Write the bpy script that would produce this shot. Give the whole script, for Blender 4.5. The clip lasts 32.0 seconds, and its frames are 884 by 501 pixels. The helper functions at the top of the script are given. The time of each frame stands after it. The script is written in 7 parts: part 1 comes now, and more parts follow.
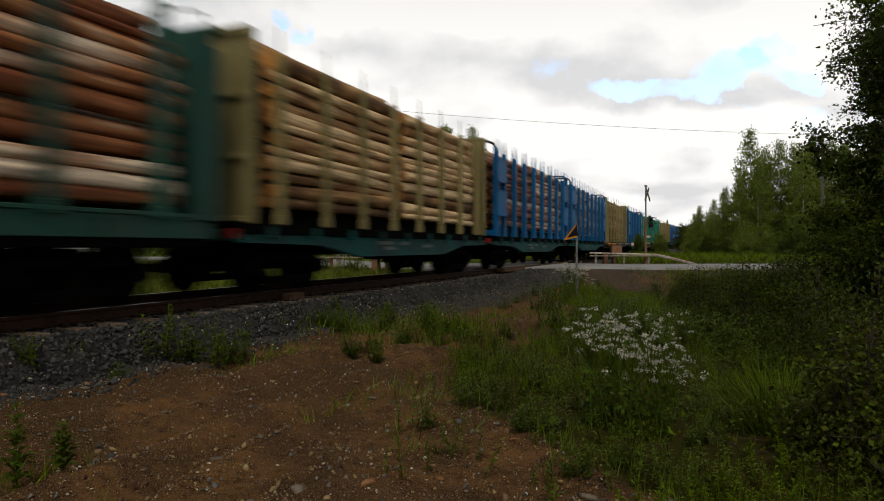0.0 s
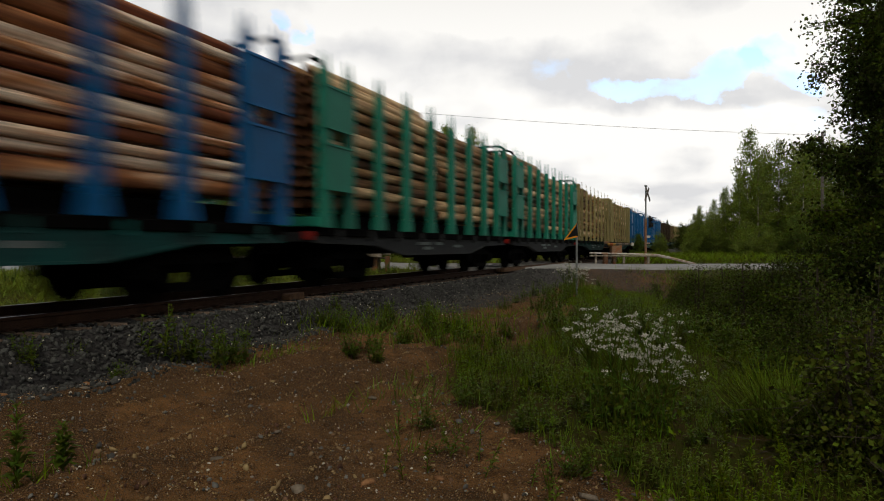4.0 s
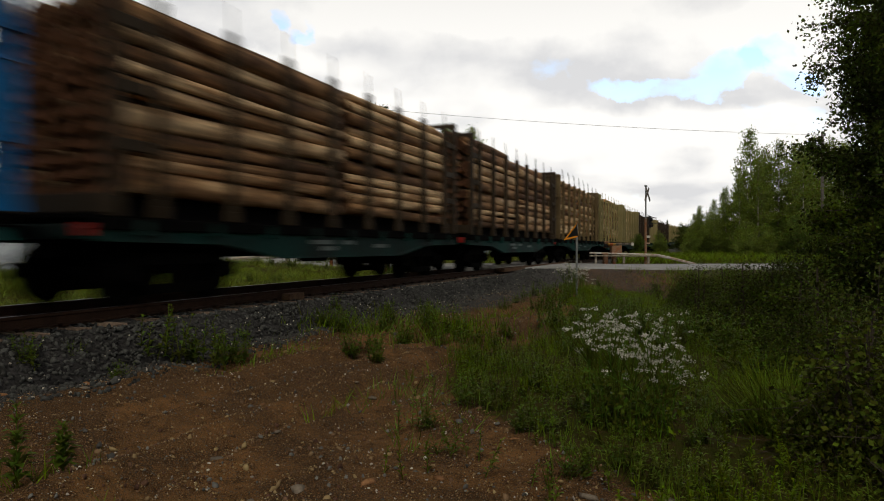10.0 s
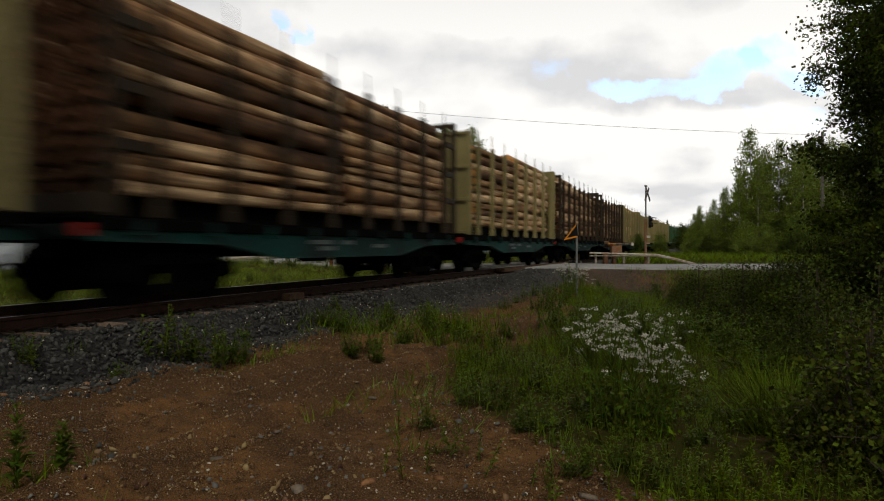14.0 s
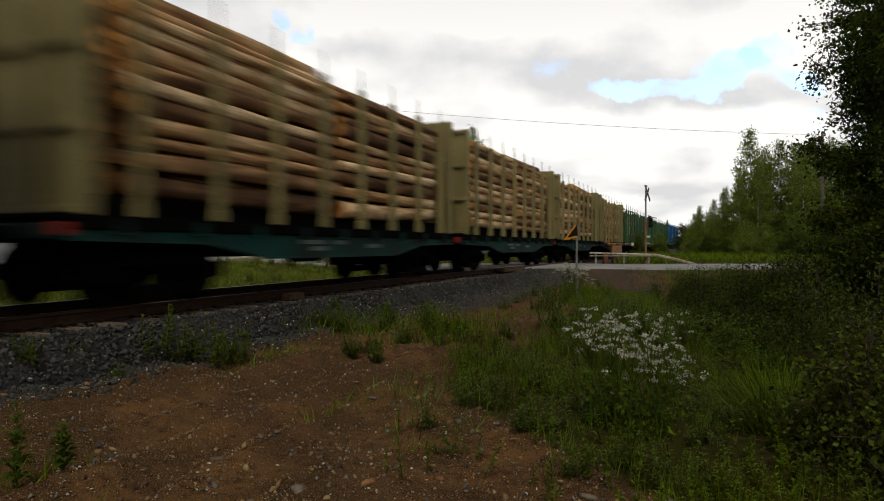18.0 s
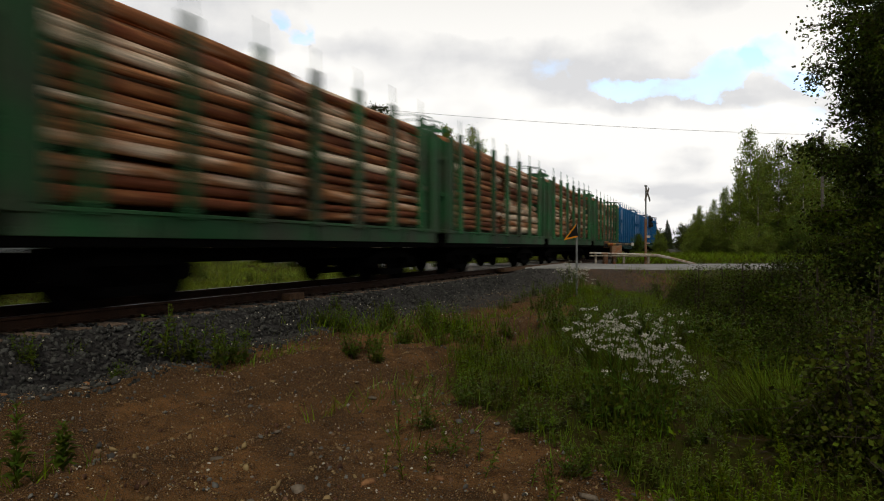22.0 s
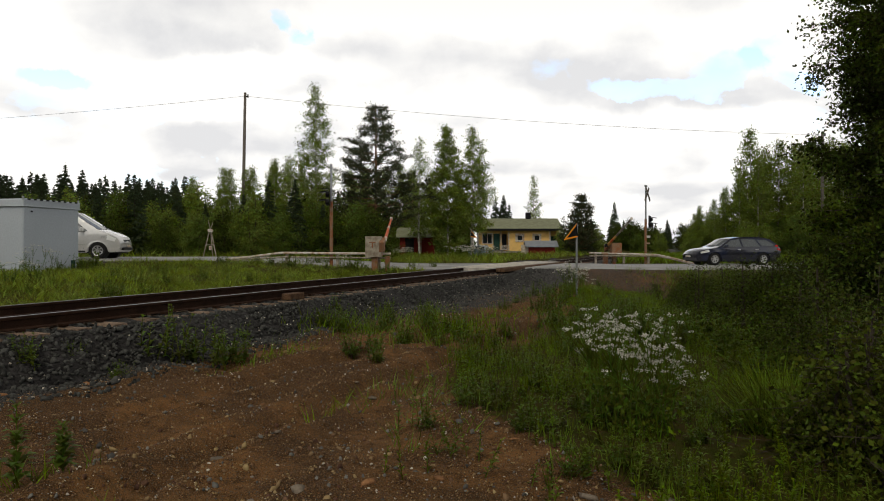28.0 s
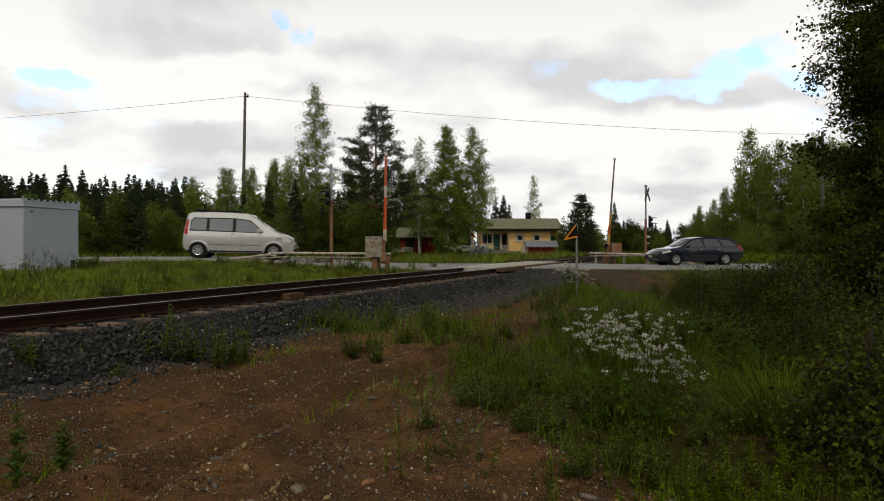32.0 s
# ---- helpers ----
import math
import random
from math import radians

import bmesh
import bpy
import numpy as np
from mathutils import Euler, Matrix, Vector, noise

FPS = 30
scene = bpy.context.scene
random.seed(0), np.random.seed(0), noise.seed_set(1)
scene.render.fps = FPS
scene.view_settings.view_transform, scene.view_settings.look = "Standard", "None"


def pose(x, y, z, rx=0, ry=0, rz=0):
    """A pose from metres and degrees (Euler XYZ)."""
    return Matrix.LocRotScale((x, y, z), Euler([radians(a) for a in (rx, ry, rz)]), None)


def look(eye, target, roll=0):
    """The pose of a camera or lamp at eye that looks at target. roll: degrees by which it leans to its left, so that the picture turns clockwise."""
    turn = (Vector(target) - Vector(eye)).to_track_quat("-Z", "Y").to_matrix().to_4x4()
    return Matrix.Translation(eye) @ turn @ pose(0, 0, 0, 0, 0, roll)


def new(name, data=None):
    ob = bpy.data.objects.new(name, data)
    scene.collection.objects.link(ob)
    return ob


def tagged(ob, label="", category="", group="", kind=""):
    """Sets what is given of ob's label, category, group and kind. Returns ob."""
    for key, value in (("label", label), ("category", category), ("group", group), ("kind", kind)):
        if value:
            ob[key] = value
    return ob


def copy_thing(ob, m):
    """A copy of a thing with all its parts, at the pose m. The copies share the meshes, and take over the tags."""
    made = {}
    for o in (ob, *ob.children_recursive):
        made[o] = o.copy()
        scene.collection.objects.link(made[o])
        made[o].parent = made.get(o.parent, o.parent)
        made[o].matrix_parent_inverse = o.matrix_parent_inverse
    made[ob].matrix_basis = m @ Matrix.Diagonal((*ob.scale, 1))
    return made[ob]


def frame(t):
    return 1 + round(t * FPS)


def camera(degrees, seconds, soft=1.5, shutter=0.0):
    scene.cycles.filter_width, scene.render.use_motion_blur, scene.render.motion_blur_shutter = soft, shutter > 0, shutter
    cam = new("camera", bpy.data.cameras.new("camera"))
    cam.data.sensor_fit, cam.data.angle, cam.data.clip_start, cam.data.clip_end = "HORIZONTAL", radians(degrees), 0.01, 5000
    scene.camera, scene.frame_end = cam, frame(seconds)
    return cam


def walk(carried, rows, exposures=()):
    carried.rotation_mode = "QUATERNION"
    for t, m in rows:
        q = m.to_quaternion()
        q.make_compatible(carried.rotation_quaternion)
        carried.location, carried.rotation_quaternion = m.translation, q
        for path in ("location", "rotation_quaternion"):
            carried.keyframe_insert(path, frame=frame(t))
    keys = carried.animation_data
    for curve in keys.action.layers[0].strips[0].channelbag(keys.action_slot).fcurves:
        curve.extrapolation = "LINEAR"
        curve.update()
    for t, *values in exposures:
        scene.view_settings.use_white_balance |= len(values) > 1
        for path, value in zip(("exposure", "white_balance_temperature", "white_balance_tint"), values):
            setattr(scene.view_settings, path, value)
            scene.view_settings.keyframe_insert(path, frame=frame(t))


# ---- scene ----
# Metres; x to the right, y ahead, z up; z = 0 is the top of the rails at the crossing.
cam = camera(66.0, 32.0, soft=1.0, shutter=0.85)
EYE = (0.0, 0.0, 0.87)
VIEW = look(EYE, (0, 10, 0.82))
walk(cam, [(0, VIEW), (32, VIEW)], exposures=[(0, -0.1), (25, -0.1), (27.5, 0.02), (28.1, 0.02), (28.8, -0.14), (32, -0.16)])

# ---- light ----
world = bpy.data.worlds.new("sky")
scene.world = world
world.use_nodes = True
wn, wl = world.node_tree.nodes, world.node_tree.links
SUN_ELEV, SUN_TURN = radians(54), radians(184)


def wnode(kind, **inputs):
    n = wn.new(kind)
    for k, v in inputs.items():
        n.inputs[k.replace("_", " ")].default_value = v
    return n


def build_sky():
    back = wn["Background"]
    sky = wn.new("ShaderNodeTexSky")
    sky.sky_type, sky.sun_disc = "NISHITA", False
    sky.sun_elevation, sky.sun_rotation = SUN_ELEV, SUN_TURN
    sky.air_density, sky.dust_density, sky.ozone_density = 1.0, 0.6, 1.5
    bright = wn.new("ShaderNodeVectorMath")
    bright.operation = "SCALE"
    bright.inputs[3].default_value = 0.34
    wl.new(sky.outputs[0], bright.inputs[0])
    where = wn.new("ShaderNodeTexCoord")
    split = wn.new("ShaderNodeSeparateXYZ")
    wl.new(where.outputs["Generated"], split.inputs[0])
    # cloud layer: the direction projected on a high plane, so that clouds flatten towards the horizon
    up = wn.new("ShaderNodeMath")
    up.operation = "MAXIMUM"
    up.inputs[1].default_value = 0.0
    wl.new(split.outputs[2], up.inputs[0])
    low = wn.new("ShaderNodeMath")
    low.operation = "ADD"
    low.inputs[1].default_value = 0.26
    wl.new(up.outputs[0], low.inputs[0])
    plan = []
    for i in (0, 1):
        q = wn.new("ShaderNodeMath")
        q.operation = "DIVIDE"
        wl.new(split.outputs[i], q.inputs[0])
        wl.new(low.outputs[0], q.inputs[1])
        plan.append(q)
    flat = wn.new("ShaderNodeCombineXYZ")
    wl.new(plan[0].outputs[0], flat.inputs[0])
    wl.new(plan[1].outputs[0], flat.inputs[1])
    flat.inputs[2].default_value = 3.7
    cover = wnode("ShaderNodeTexNoise", Scale=1.7, Detail=8.0, Roughness=0.5, Distortion=0.0)
    wl.new(flat.outputs[0], cover.inputs["Vector"])
    mask = wn.new("ShaderNodeValToRGB")
    mask.color_ramp.elements[0].position, mask.color_ramp.elements[1].position = 0.31, 0.46
    # broad banks and gaps ahead, their rims torn by noise: across and up (tangents), half widths, weight
    ahead = wn.new("ShaderNodeMath")
    ahead.operation = "MAXIMUM"
    ahead.inputs[1].default_value = 0.01
    wl.new(split.outputs[1], ahead.inputs[0])
    tang = []
    for i in (0, 2):
        q = wn.new("ShaderNodeMath")
        q.operation = "DIVIDE"
        wl.new(split.outputs[i], q.inputs[0])
        wl.new(ahead.outputs[0], q.inputs[1])
        tang.append(q)
    seen = wn.new("ShaderNodeCombineXYZ")
    wl.new(tang[0].outputs[0], seen.inputs[0])
    wl.new(tang[1].outputs[0], seen.inputs[1])
    torn = wnode("ShaderNodeTexNoise", Scale=7.0, Detail=8.0, Roughness=0.6)
    wl.new(seen.outputs[0], torn.inputs["Vector"])
    rag = wn.new("ShaderNodeVectorMath")
    rag.operation = "MULTIPLY_ADD"
    rag.inputs[1].default_value, rag.inputs[2].default_value = (0.15, 0.10, 0.0), (-0.075, -0.05, 0.0)
    wl.new(torn.outputs["Color"], rag.inputs[0])
    moved = wn.new("ShaderNodeVectorMath")
    wl.new(seen.outputs[0], moved.inputs[0])
    wl.new(rag.outputs[0], moved.inputs[1])

    def banks(start, spots):
        last = start
        for x, y, rx, ry, w in spots:
            d = wn.new("ShaderNodeVectorMath")
            d.operation = "SUBTRACT"
            d.inputs[1].default_value = (x, y, 0)
            wl.new(moved.outputs[0], d.inputs[0])
            e = wn.new("ShaderNodeVectorMath")
            e.operation = "MULTIPLY"
            e.inputs[1].default_value = (1 / rx, 1 / ry, 0)
            wl.new(d.outputs[0], e.inputs[0])
            r = wn.new("ShaderNodeVectorMath")
            r.operation = "LENGTH"
            wl.new(e.outputs[0], r.inputs[0])
            f = wn.new("ShaderNodeMapRange")
            f.interpolation_type = "SMOOTHSTEP"
            f.inputs[1].default_value, f.inputs[2].default_value, f.inputs[3].default_value, f.inputs[4].default_value = 0.45, 1.25, w, 0.0
            wl.new(r.outputs["Value"], f.inputs[0])
            a = wn.new("ShaderNodeMath")
            wl.new(last, a.inputs[0])
            wl.new(f.outputs[0], a.inputs[1])
            last = a.outputs[0]
        return last

    lift = wn.new("ShaderNodeMath")
    lift.inputs[1].default_value = 0.10
    wl.new(cover.outputs[0], lift.inputs[0])
    def rough(start, weight):
        k = wn.new("ShaderNodeMath")
        k.operation = "MULTIPLY_ADD"
        k.inputs[1].default_value, k.inputs[2].default_value = weight, -0.5 * weight
        wl.new(torn.outputs[0], k.inputs[0])
        a = wn.new("ShaderNodeMath")
        wl.new(start, a.inputs[0])
        wl.new(k.outputs[0], a.inputs[1])
        return a.outputs[0]

    gaps = banks(rough(lift.outputs[0], 0.35), [(0.265, 0.240, 0.06, 0.022, -0.20), (0.335, 0.228, 0.075, 0.020, -0.20), (0.42, 0.258, 0.07, 0.030, -0.26), (0.49, 0.284, 0.06, 0.036, -0.26), (0.53, 0.240, 0.06, 0.024, -0.24),
                                   (-0.240, 0.338, 0.030, 0.020, -0.24), (-0.205, 0.312, 0.034, 0.014, -0.24), (-0.185, 0.335, 0.018, 0.018, -0.18), (-0.575, 0.245, 0.06, 0.018, -0.24), (-0.43, 0.115, 0.14, 0.022, -0.24), (0.33, 0.075, 0.15, 0.014, -0.14), (0.13, 0.12, 0.06, 0.014, -0.12),
                                   (-0.62, 0.15, 0.05, 0.018, -0.14), (0.60, 0.33, 0.06, 0.05, -0.14)])
    wl.new(gaps, mask.inputs[0])
    body = wnode("ShaderNodeTexNoise", Scale=2.6, Detail=5.0, Roughness=0.42, Distortion=0.15)
    shift = wn.new("ShaderNodeVectorMath")
    shift.inputs[1].default_value = (0.35, -0.22, 1.3)
    wl.new(flat.outputs[0], shift.inputs[0])
    wl.new(shift.outputs[0], body.inputs["Vector"])
    tone = wn.new("ShaderNodeValToRGB")
    tone.color_ramp.elements[0].position, tone.color_ramp.elements[1].position = 0.34, 0.55
    tone.color_ramp.elements[0].color = (0.79, 0.79, 0.80, 1)
    tone.color_ramp.elements[1].color = (1.12, 1.10, 1.06, 1)
    wl.new(banks(rough(body.outputs[0], 0.32), [(0.33, 0.175, 0.24, 0.035, 0.16), (-0.25, 0.265, 0.16, 0.03, 0.15), (-0.60, 0.275, 0.07, 0.03, 0.14), (0.10, 0.27, 0.17, 0.05, -0.05), (-0.45, 0.31, 0.20, 0.04, -0.05),
                                   (-0.45, 0.245, 0.12, 0.016, -0.10), (-0.30, 0.155, 0.17, 0.025, -0.08), (-0.30, 0.20, 0.16, 0.022, 0.10), (0.02, 0.34, 0.22, 0.03, 0.12)]), tone.inputs[0])
    mix = wn.new("ShaderNodeMix")
    mix.data_type = "RGBA"
    wl.new(mask.outputs[0], mix.inputs[0])
    wl.new(bright.outputs[0], mix.inputs[6])
    wl.new(tone.outputs[0], mix.inputs[7])
    # sky dimmed overhead, mostly out of view, to darken the ground; horizon stays bright
    deck = wn.new("ShaderNodeMapRange")
    deck.interpolation_type = "SMOOTHSTEP"
    deck.inputs[1].default_value, deck.inputs[2].default_value = 0.22, 0.78
    deck.inputs[3].default_value, deck.inputs[4].default_value = 1.0, 0.10
    wl.new(split.outputs[2], deck.inputs[0])
    wl.new(mix.outputs[2], back.inputs[0])
    wl.new(deck.outputs[0], back.inputs[1])


build_sky()
sun = new("sun", bpy.data.lights.new("sun", "SUN"))
sun.data.energy, sun.data.angle, sun.data.color = 1.30, radians(14), (1.0, 0.925, 0.76)
sun.matrix_world = look((0, 0, 0), (-math.sin(SUN_TURN) * math.cos(SUN_ELEV), -math.cos(SUN_TURN) * math.cos(SUN_ELEV), -math.sin(SUN_ELEV)))

# ---- materials ----
MATS = {}


def mat(name, base, rough=0.7, metal=0.0, vary=0.25, scale=3.0, fine=40.0, bump=0.15, per_object=0.0, hue=None, spec=0.12, coat=0.0):
    """A surface with large stains, fine grain and relief; hue is the colour towards which the stains go."""
    if name in MATS:
        return MATS[name]
    m = bpy.data.materials.new(name)
    m.use_nodes = True
    n, l = m.node_tree.nodes, m.node_tree.links
    b = n["Principled BSDF"]
    b.inputs["Roughness"].default_value, b.inputs["Metallic"].default_value = rough, metal
    b.inputs["Specular IOR Level"].default_value = spec
    b.inputs["Coat Weight"].default_value, b.inputs["Coat Roughness"].default_value = coat, 0.06
    co = n.new("ShaderNodeTexCoord")
    big, small = n.new("ShaderNodeTexNoise"), n.new("ShaderNodeTexNoise")
    big.inputs["Scale"].default_value, big.inputs["Detail"].default_value = scale, 5
    small.inputs["Scale"].default_value, small.inputs["Detail"].default_value = fine, 4
    for t in (big, small):
        l.new(co.outputs["Object"], t.inputs["Vector"])
    other = hue or [c * (1 - vary) for c in base]
    mix = n.new("ShaderNodeMix")
    mix.data_type = "RGBA"
    mix.inputs[6].default_value, mix.inputs[7].default_value = (*base, 1), (*other, 1)
    ramp = n.new("ShaderNodeMapRange")
    ramp.inputs[1].default_value, ramp.inputs[2].default_value = 0.38, 0.66
    l.new(big.outputs[0], ramp.inputs[0])
    l.new(ramp.outputs[0], mix.inputs[0])
    hsv = n.new("ShaderNodeHueSaturation")
    l.new(mix.outputs[2], hsv.inputs["Color"])
    val = n.new("ShaderNodeMapRange")
    val.inputs[1].default_value, val.inputs[2].default_value = 0.3, 0.7
    val.inputs[3].default_value, val.inputs[4].default_value = 1 - vary, 1 + vary
    l.new(small.outputs[0], val.inputs[0])
    last = val.outputs[0]
    if per_object:
        inf = n.new("ShaderNodeObjectInfo")
        r = n.new("ShaderNodeMapRange")
        r.inputs[3].default_value, r.inputs[4].default_value = 1 - per_object, 1 + per_object
        l.new(inf.outputs["Random"], r.inputs[0])
        mul = n.new("ShaderNodeMath")
        mul.operation = "MULTIPLY"
        l.new(last, mul.inputs[0])
        l.new(r.outputs[0], mul.inputs[1])
        last = mul.outputs[0]
    l.new(last, hsv.inputs["Value"])
    l.new(hsv.outputs[0], b.inputs["Base Color"])
    if bump:
        bp = n.new("ShaderNodeBump")
        bp.inputs["Strength"].default_value, bp.inputs["Distance"].default_value = bump, 0.02
        l.new(small.outputs[0], bp.inputs["Height"])
        l.new(bp.outputs[0], b.inputs["Normal"])
    MATS[name] = m
    return m


def leaf_mat(name, base, vary=0.35, through_light=0.25):
    """Foliage: colour varies from leaf to leaf, and some light passes through."""
    m = bpy.data.materials.new(name)
    m.use_nodes = True
    n, l = m.node_tree.nodes, m.node_tree.links
    b = n["Principled BSDF"]
    b.inputs["Roughness"].default_value = 0.55
    b.inputs["Specular IOR Level"].default_value = 0.06
    geo = n.new("ShaderNodeNewGeometry")
    co = n.new("ShaderNodeTexCoord")
    big = n.new("ShaderNodeTexNoise")
    big.inputs["Scale"].default_value = 0.8
    l.new(co.outputs["Object"], big.inputs["Vector"])
    hsv = n.new("ShaderNodeHueSaturation")
    hsv.inputs["Color"].default_value = (*base, 1)
    clump = n.new("ShaderNodeTexNoise")
    clump.inputs["Scale"].default_value, clump.inputs["Detail"].default_value = 2.2, 3
    l.new(co.outputs["Object"], clump.inputs["Vector"])
    both = n.new("ShaderNodeMath")
    both.operation = "MULTIPLY"
    for src, lo, hi, to in ((geo.outputs["Random Per Island"], 0.455, 0.535, hsv.inputs["Hue"]), (geo.outputs["Random Per Island"], 1 - vary, 1 + vary, both.inputs[0]),
                            (clump.outputs[0], 0.2, 1.8, both.inputs[1]), (big.outputs[0], 0.75, 1.2, hsv.inputs["Saturation"])):
        r = n.new("ShaderNodeMapRange")
        r.inputs[3].default_value, r.inputs[4].default_value = lo, hi
        l.new(src, r.inputs[0])
        l.new(r.outputs[0], to)
    l.new(both.outputs[0], hsv.inputs["Value"])
    tr = n.new("ShaderNodeBsdfTranslucent")
    mx = n.new("ShaderNodeMixShader")
    mx.inputs[0].default_value = through_light
    l.new(hsv.outputs[0], b.inputs["Base Color"])
    l.new(hsv.outputs[0], tr.inputs["Color"])
    l.new(b.outputs[0], mx.inputs[1])
    l.new(tr.outputs[0], mx.inputs[2])
    l.new(mx.outputs[0], n["Material Output"].inputs[0])
    return m


def island_mat(name, base, rough=0.85, vary=0.4, tint=0.02, fine=25.0):
    """Loose pieces of one mesh, each in its own shade."""
    m = bpy.data.materials.new(name)
    m.use_nodes = True
    n, l = m.node_tree.nodes, m.node_tree.links
    b = n["Principled BSDF"]
    b.inputs["Roughness"].default_value = rough
    b.inputs["Specular IOR Level"].default_value = 0.12
    geo, co = n.new("ShaderNodeNewGeometry"), n.new("ShaderNodeTexCoord")
    small = n.new("ShaderNodeTexNoise")
    small.inputs["Scale"].default_value = fine
    l.new(co.outputs["Object"], small.inputs["Vector"])
    hsv = n.new("ShaderNodeHueSaturation")
    hsv.inputs["Color"].default_value = (*base, 1)
    add = n.new("ShaderNodeMath")
    l.new(geo.outputs["Random Per Island"], add.inputs[0])
    l.new(small.outputs[0], add.inputs[1])
    r = n.new("ShaderNodeMapRange")
    r.inputs[1].default_value, r.inputs[2].default_value = 0.2, 1.7
    r.inputs[3].default_value, r.inputs[4].default_value = 1 - vary, 1 + vary
    l.new(add.outputs[0], r.inputs[0])
    l.new(r.outputs[0], hsv.inputs["Value"])
    h = n.new("ShaderNodeMapRange")
    h.inputs[3].default_value, h.inputs[4].default_value = 0.5 - tint, 0.5 + tint
    l.new(geo.outputs["Random Per Island"], h.inputs[0])
    l.new(h.outputs[0], hsv.inputs["Hue"])
    l.new(hsv.outputs[0], b.inputs["Base Color"])
    MATS[name] = m
    return m


def glass_mat(name, tint=(0.02, 0.025, 0.03), spec=0.5):
    m = bpy.data.materials.new(name)
    m.use_nodes = True
    b = m.node_tree.nodes["Principled BSDF"]
    b.inputs["Base Color"].default_value = (*tint, 1)
    b.inputs["Roughness"].default_value = 0.03
    b.inputs["Specular IOR Level"].default_value = spec
    b.inputs["IOR"].default_value = 1.52
    return m


def glow_mat(name, colour, strength):
    m = bpy.data.materials.new(name)
    m.use_nodes = True
    b = m.node_tree.nodes["Principled BSDF"]
    b.inputs["Base Color"].default_value = (*colour, 1)
    b.inputs["Emission Color"].default_value = (*colour, 1)
    b.inputs["Emission Strength"].default_value = strength
    return m


RUST = mat("rusty_steel", (0.034, 0.016, 0.009), 0.8, 0.0, 0.35, 6, 90, 0.3)
RAILTOP = mat("polished_rail", (0.30, 0.29, 0.28), 0.36, 1.0, 0.1, 2, 60, 0.02)
SLEEPER = mat("tan_stained_concrete", (0.26, 0.19, 0.14), 0.95, 0, 0.3, 4, 60, 0.4, per_object=0.25, hue=(0.16, 0.11, 0.08))
CONCRETE = mat("weathered_concrete", (0.30, 0.27, 0.23), 0.9, 0, 0.25, 4, 60, 0.3, per_object=0.2)
GREYPAINT = mat("grey_painted_sheet", (0.40, 0.435, 0.475), 0.5, 0, 0.06, 0.7, 18, 0.03)
ASPHALT = mat("asphalt", (0.30, 0.30, 0.30), 0.75, 0, 0.2, 0.5, 60, 0.2, hue=(0.22, 0.215, 0.21), spec=0.3)
PLANK = mat("grey_plank", (0.54, 0.50, 0.44), 0.9, 0, 0.25, 5, 50, 0.3, per_object=0.2)
# Base lowered to near black: the undercarriage's deep shade is put into the colour.
BLACKSTEEL = mat("near_black_steel", (0.004, 0.0038, 0.0036), 0.95, 0.0, 0.3, 4, 60, 0.2, spec=0.02)
BLUE = mat("blue_wagon_paint", (0.003, 0.098, 0.27), 0.5, 0, 0.2, 1.2, 30, 0.06, per_object=0.12)
TEALGREEN = mat("teal_green_wagon_paint", (0.015, 0.19, 0.125), 0.55, 0, 0.2, 1.2, 30, 0.06, per_object=0.12)
BEIGE = mat("khaki_wagon_paint", (0.225, 0.188, 0.080), 0.65, 0, 0.2, 1.0, 25, 0.08, per_object=0.15)
OLIVE = mat("olive_brown_wagon_paint", (0.120, 0.086, 0.040), 0.7, 0, 0.25, 1.0, 25, 0.08, per_object=0.15, hue=(0.07, 0.045, 0.02))
BROWN = mat("brown_wagon_paint", (0.034, 0.023, 0.013), 0.7, 0, 0.25, 1.0, 25, 0.08, per_object=0.15)
DULLTEAL = mat("dull_teal_wagon_paint", (0.016, 0.078, 0.058), 0.6, 0, 0.3, 1.0, 25, 0.08, per_object=0.15, hue=(0.03, 0.06, 0.05))
DARKGREEN = mat("dark_green_wagon_paint", (0.022, 0.105, 0.038), 0.6, 0, 0.25, 1.0, 25, 0.08, per_object=0.3, hue=(0.05, 0.06, 0.04))
SILLTEAL = mat("dusty_teal_sill", (0.008, 0.092, 0.084), 0.65, 0, 0.35, 1.1, 22, 0.1, hue=(0.018, 0.05, 0.047), per_object=0.25)
SILLDARK = mat("sooty_green_sill", (0.006, 0.046, 0.038), 0.75, 0, 0.35, 1.1, 22, 0.1, hue=(0.010, 0.018, 0.016), per_object=0.5)
SILLGREY = mat("dusty_grey_sill", (0.032, 0.034, 0.035), 0.8, 0, 0.3, 1.1, 22, 0.1, per_object=0.2)
BARK_PINE = mat("pine_bark", (0.20, 0.10, 0.05), 0.9, 0, 0.35, 4, 30, 0.5, hue=(0.11, 0.07, 0.045))
BARK_BIRCH = mat("birch_bark", (0.55, 0.52, 0.47), 0.8, 0, 0.3, 6, 20, 0.2, hue=(0.12, 0.10, 0.09))
BARK_GREY = mat("grey_bark", (0.06, 0.048, 0.038), 0.9, 0, 0.3, 5, 30, 0.4)

# ---- shapes ----


def part(name, bm, material, parent=None, label="", smooth=False):
    """Links a bmesh as one mesh object, under a thing or a part."""
    me = bpy.data.meshes.new(name)
    bm.to_mesh(me)
    bm.free()
    return put(name, me, material, parent, label, smooth)


def put(name, me, material, parent=None, label="", smooth=False):
    if material is not None and not me.materials:
        me.materials.append(material)
    if smooth:
        me.shade_smooth()
    ob = new(name, me)
    ob.parent = parent
    if label:
        ob["label"] = label
    return ob


def thing(name, m, label, category, group="", kind=""):
    ob = new(name)
    ob.empty_display_size = 0.2
    ob.matrix_basis = m
    return tagged(ob, label, category, group, kind)


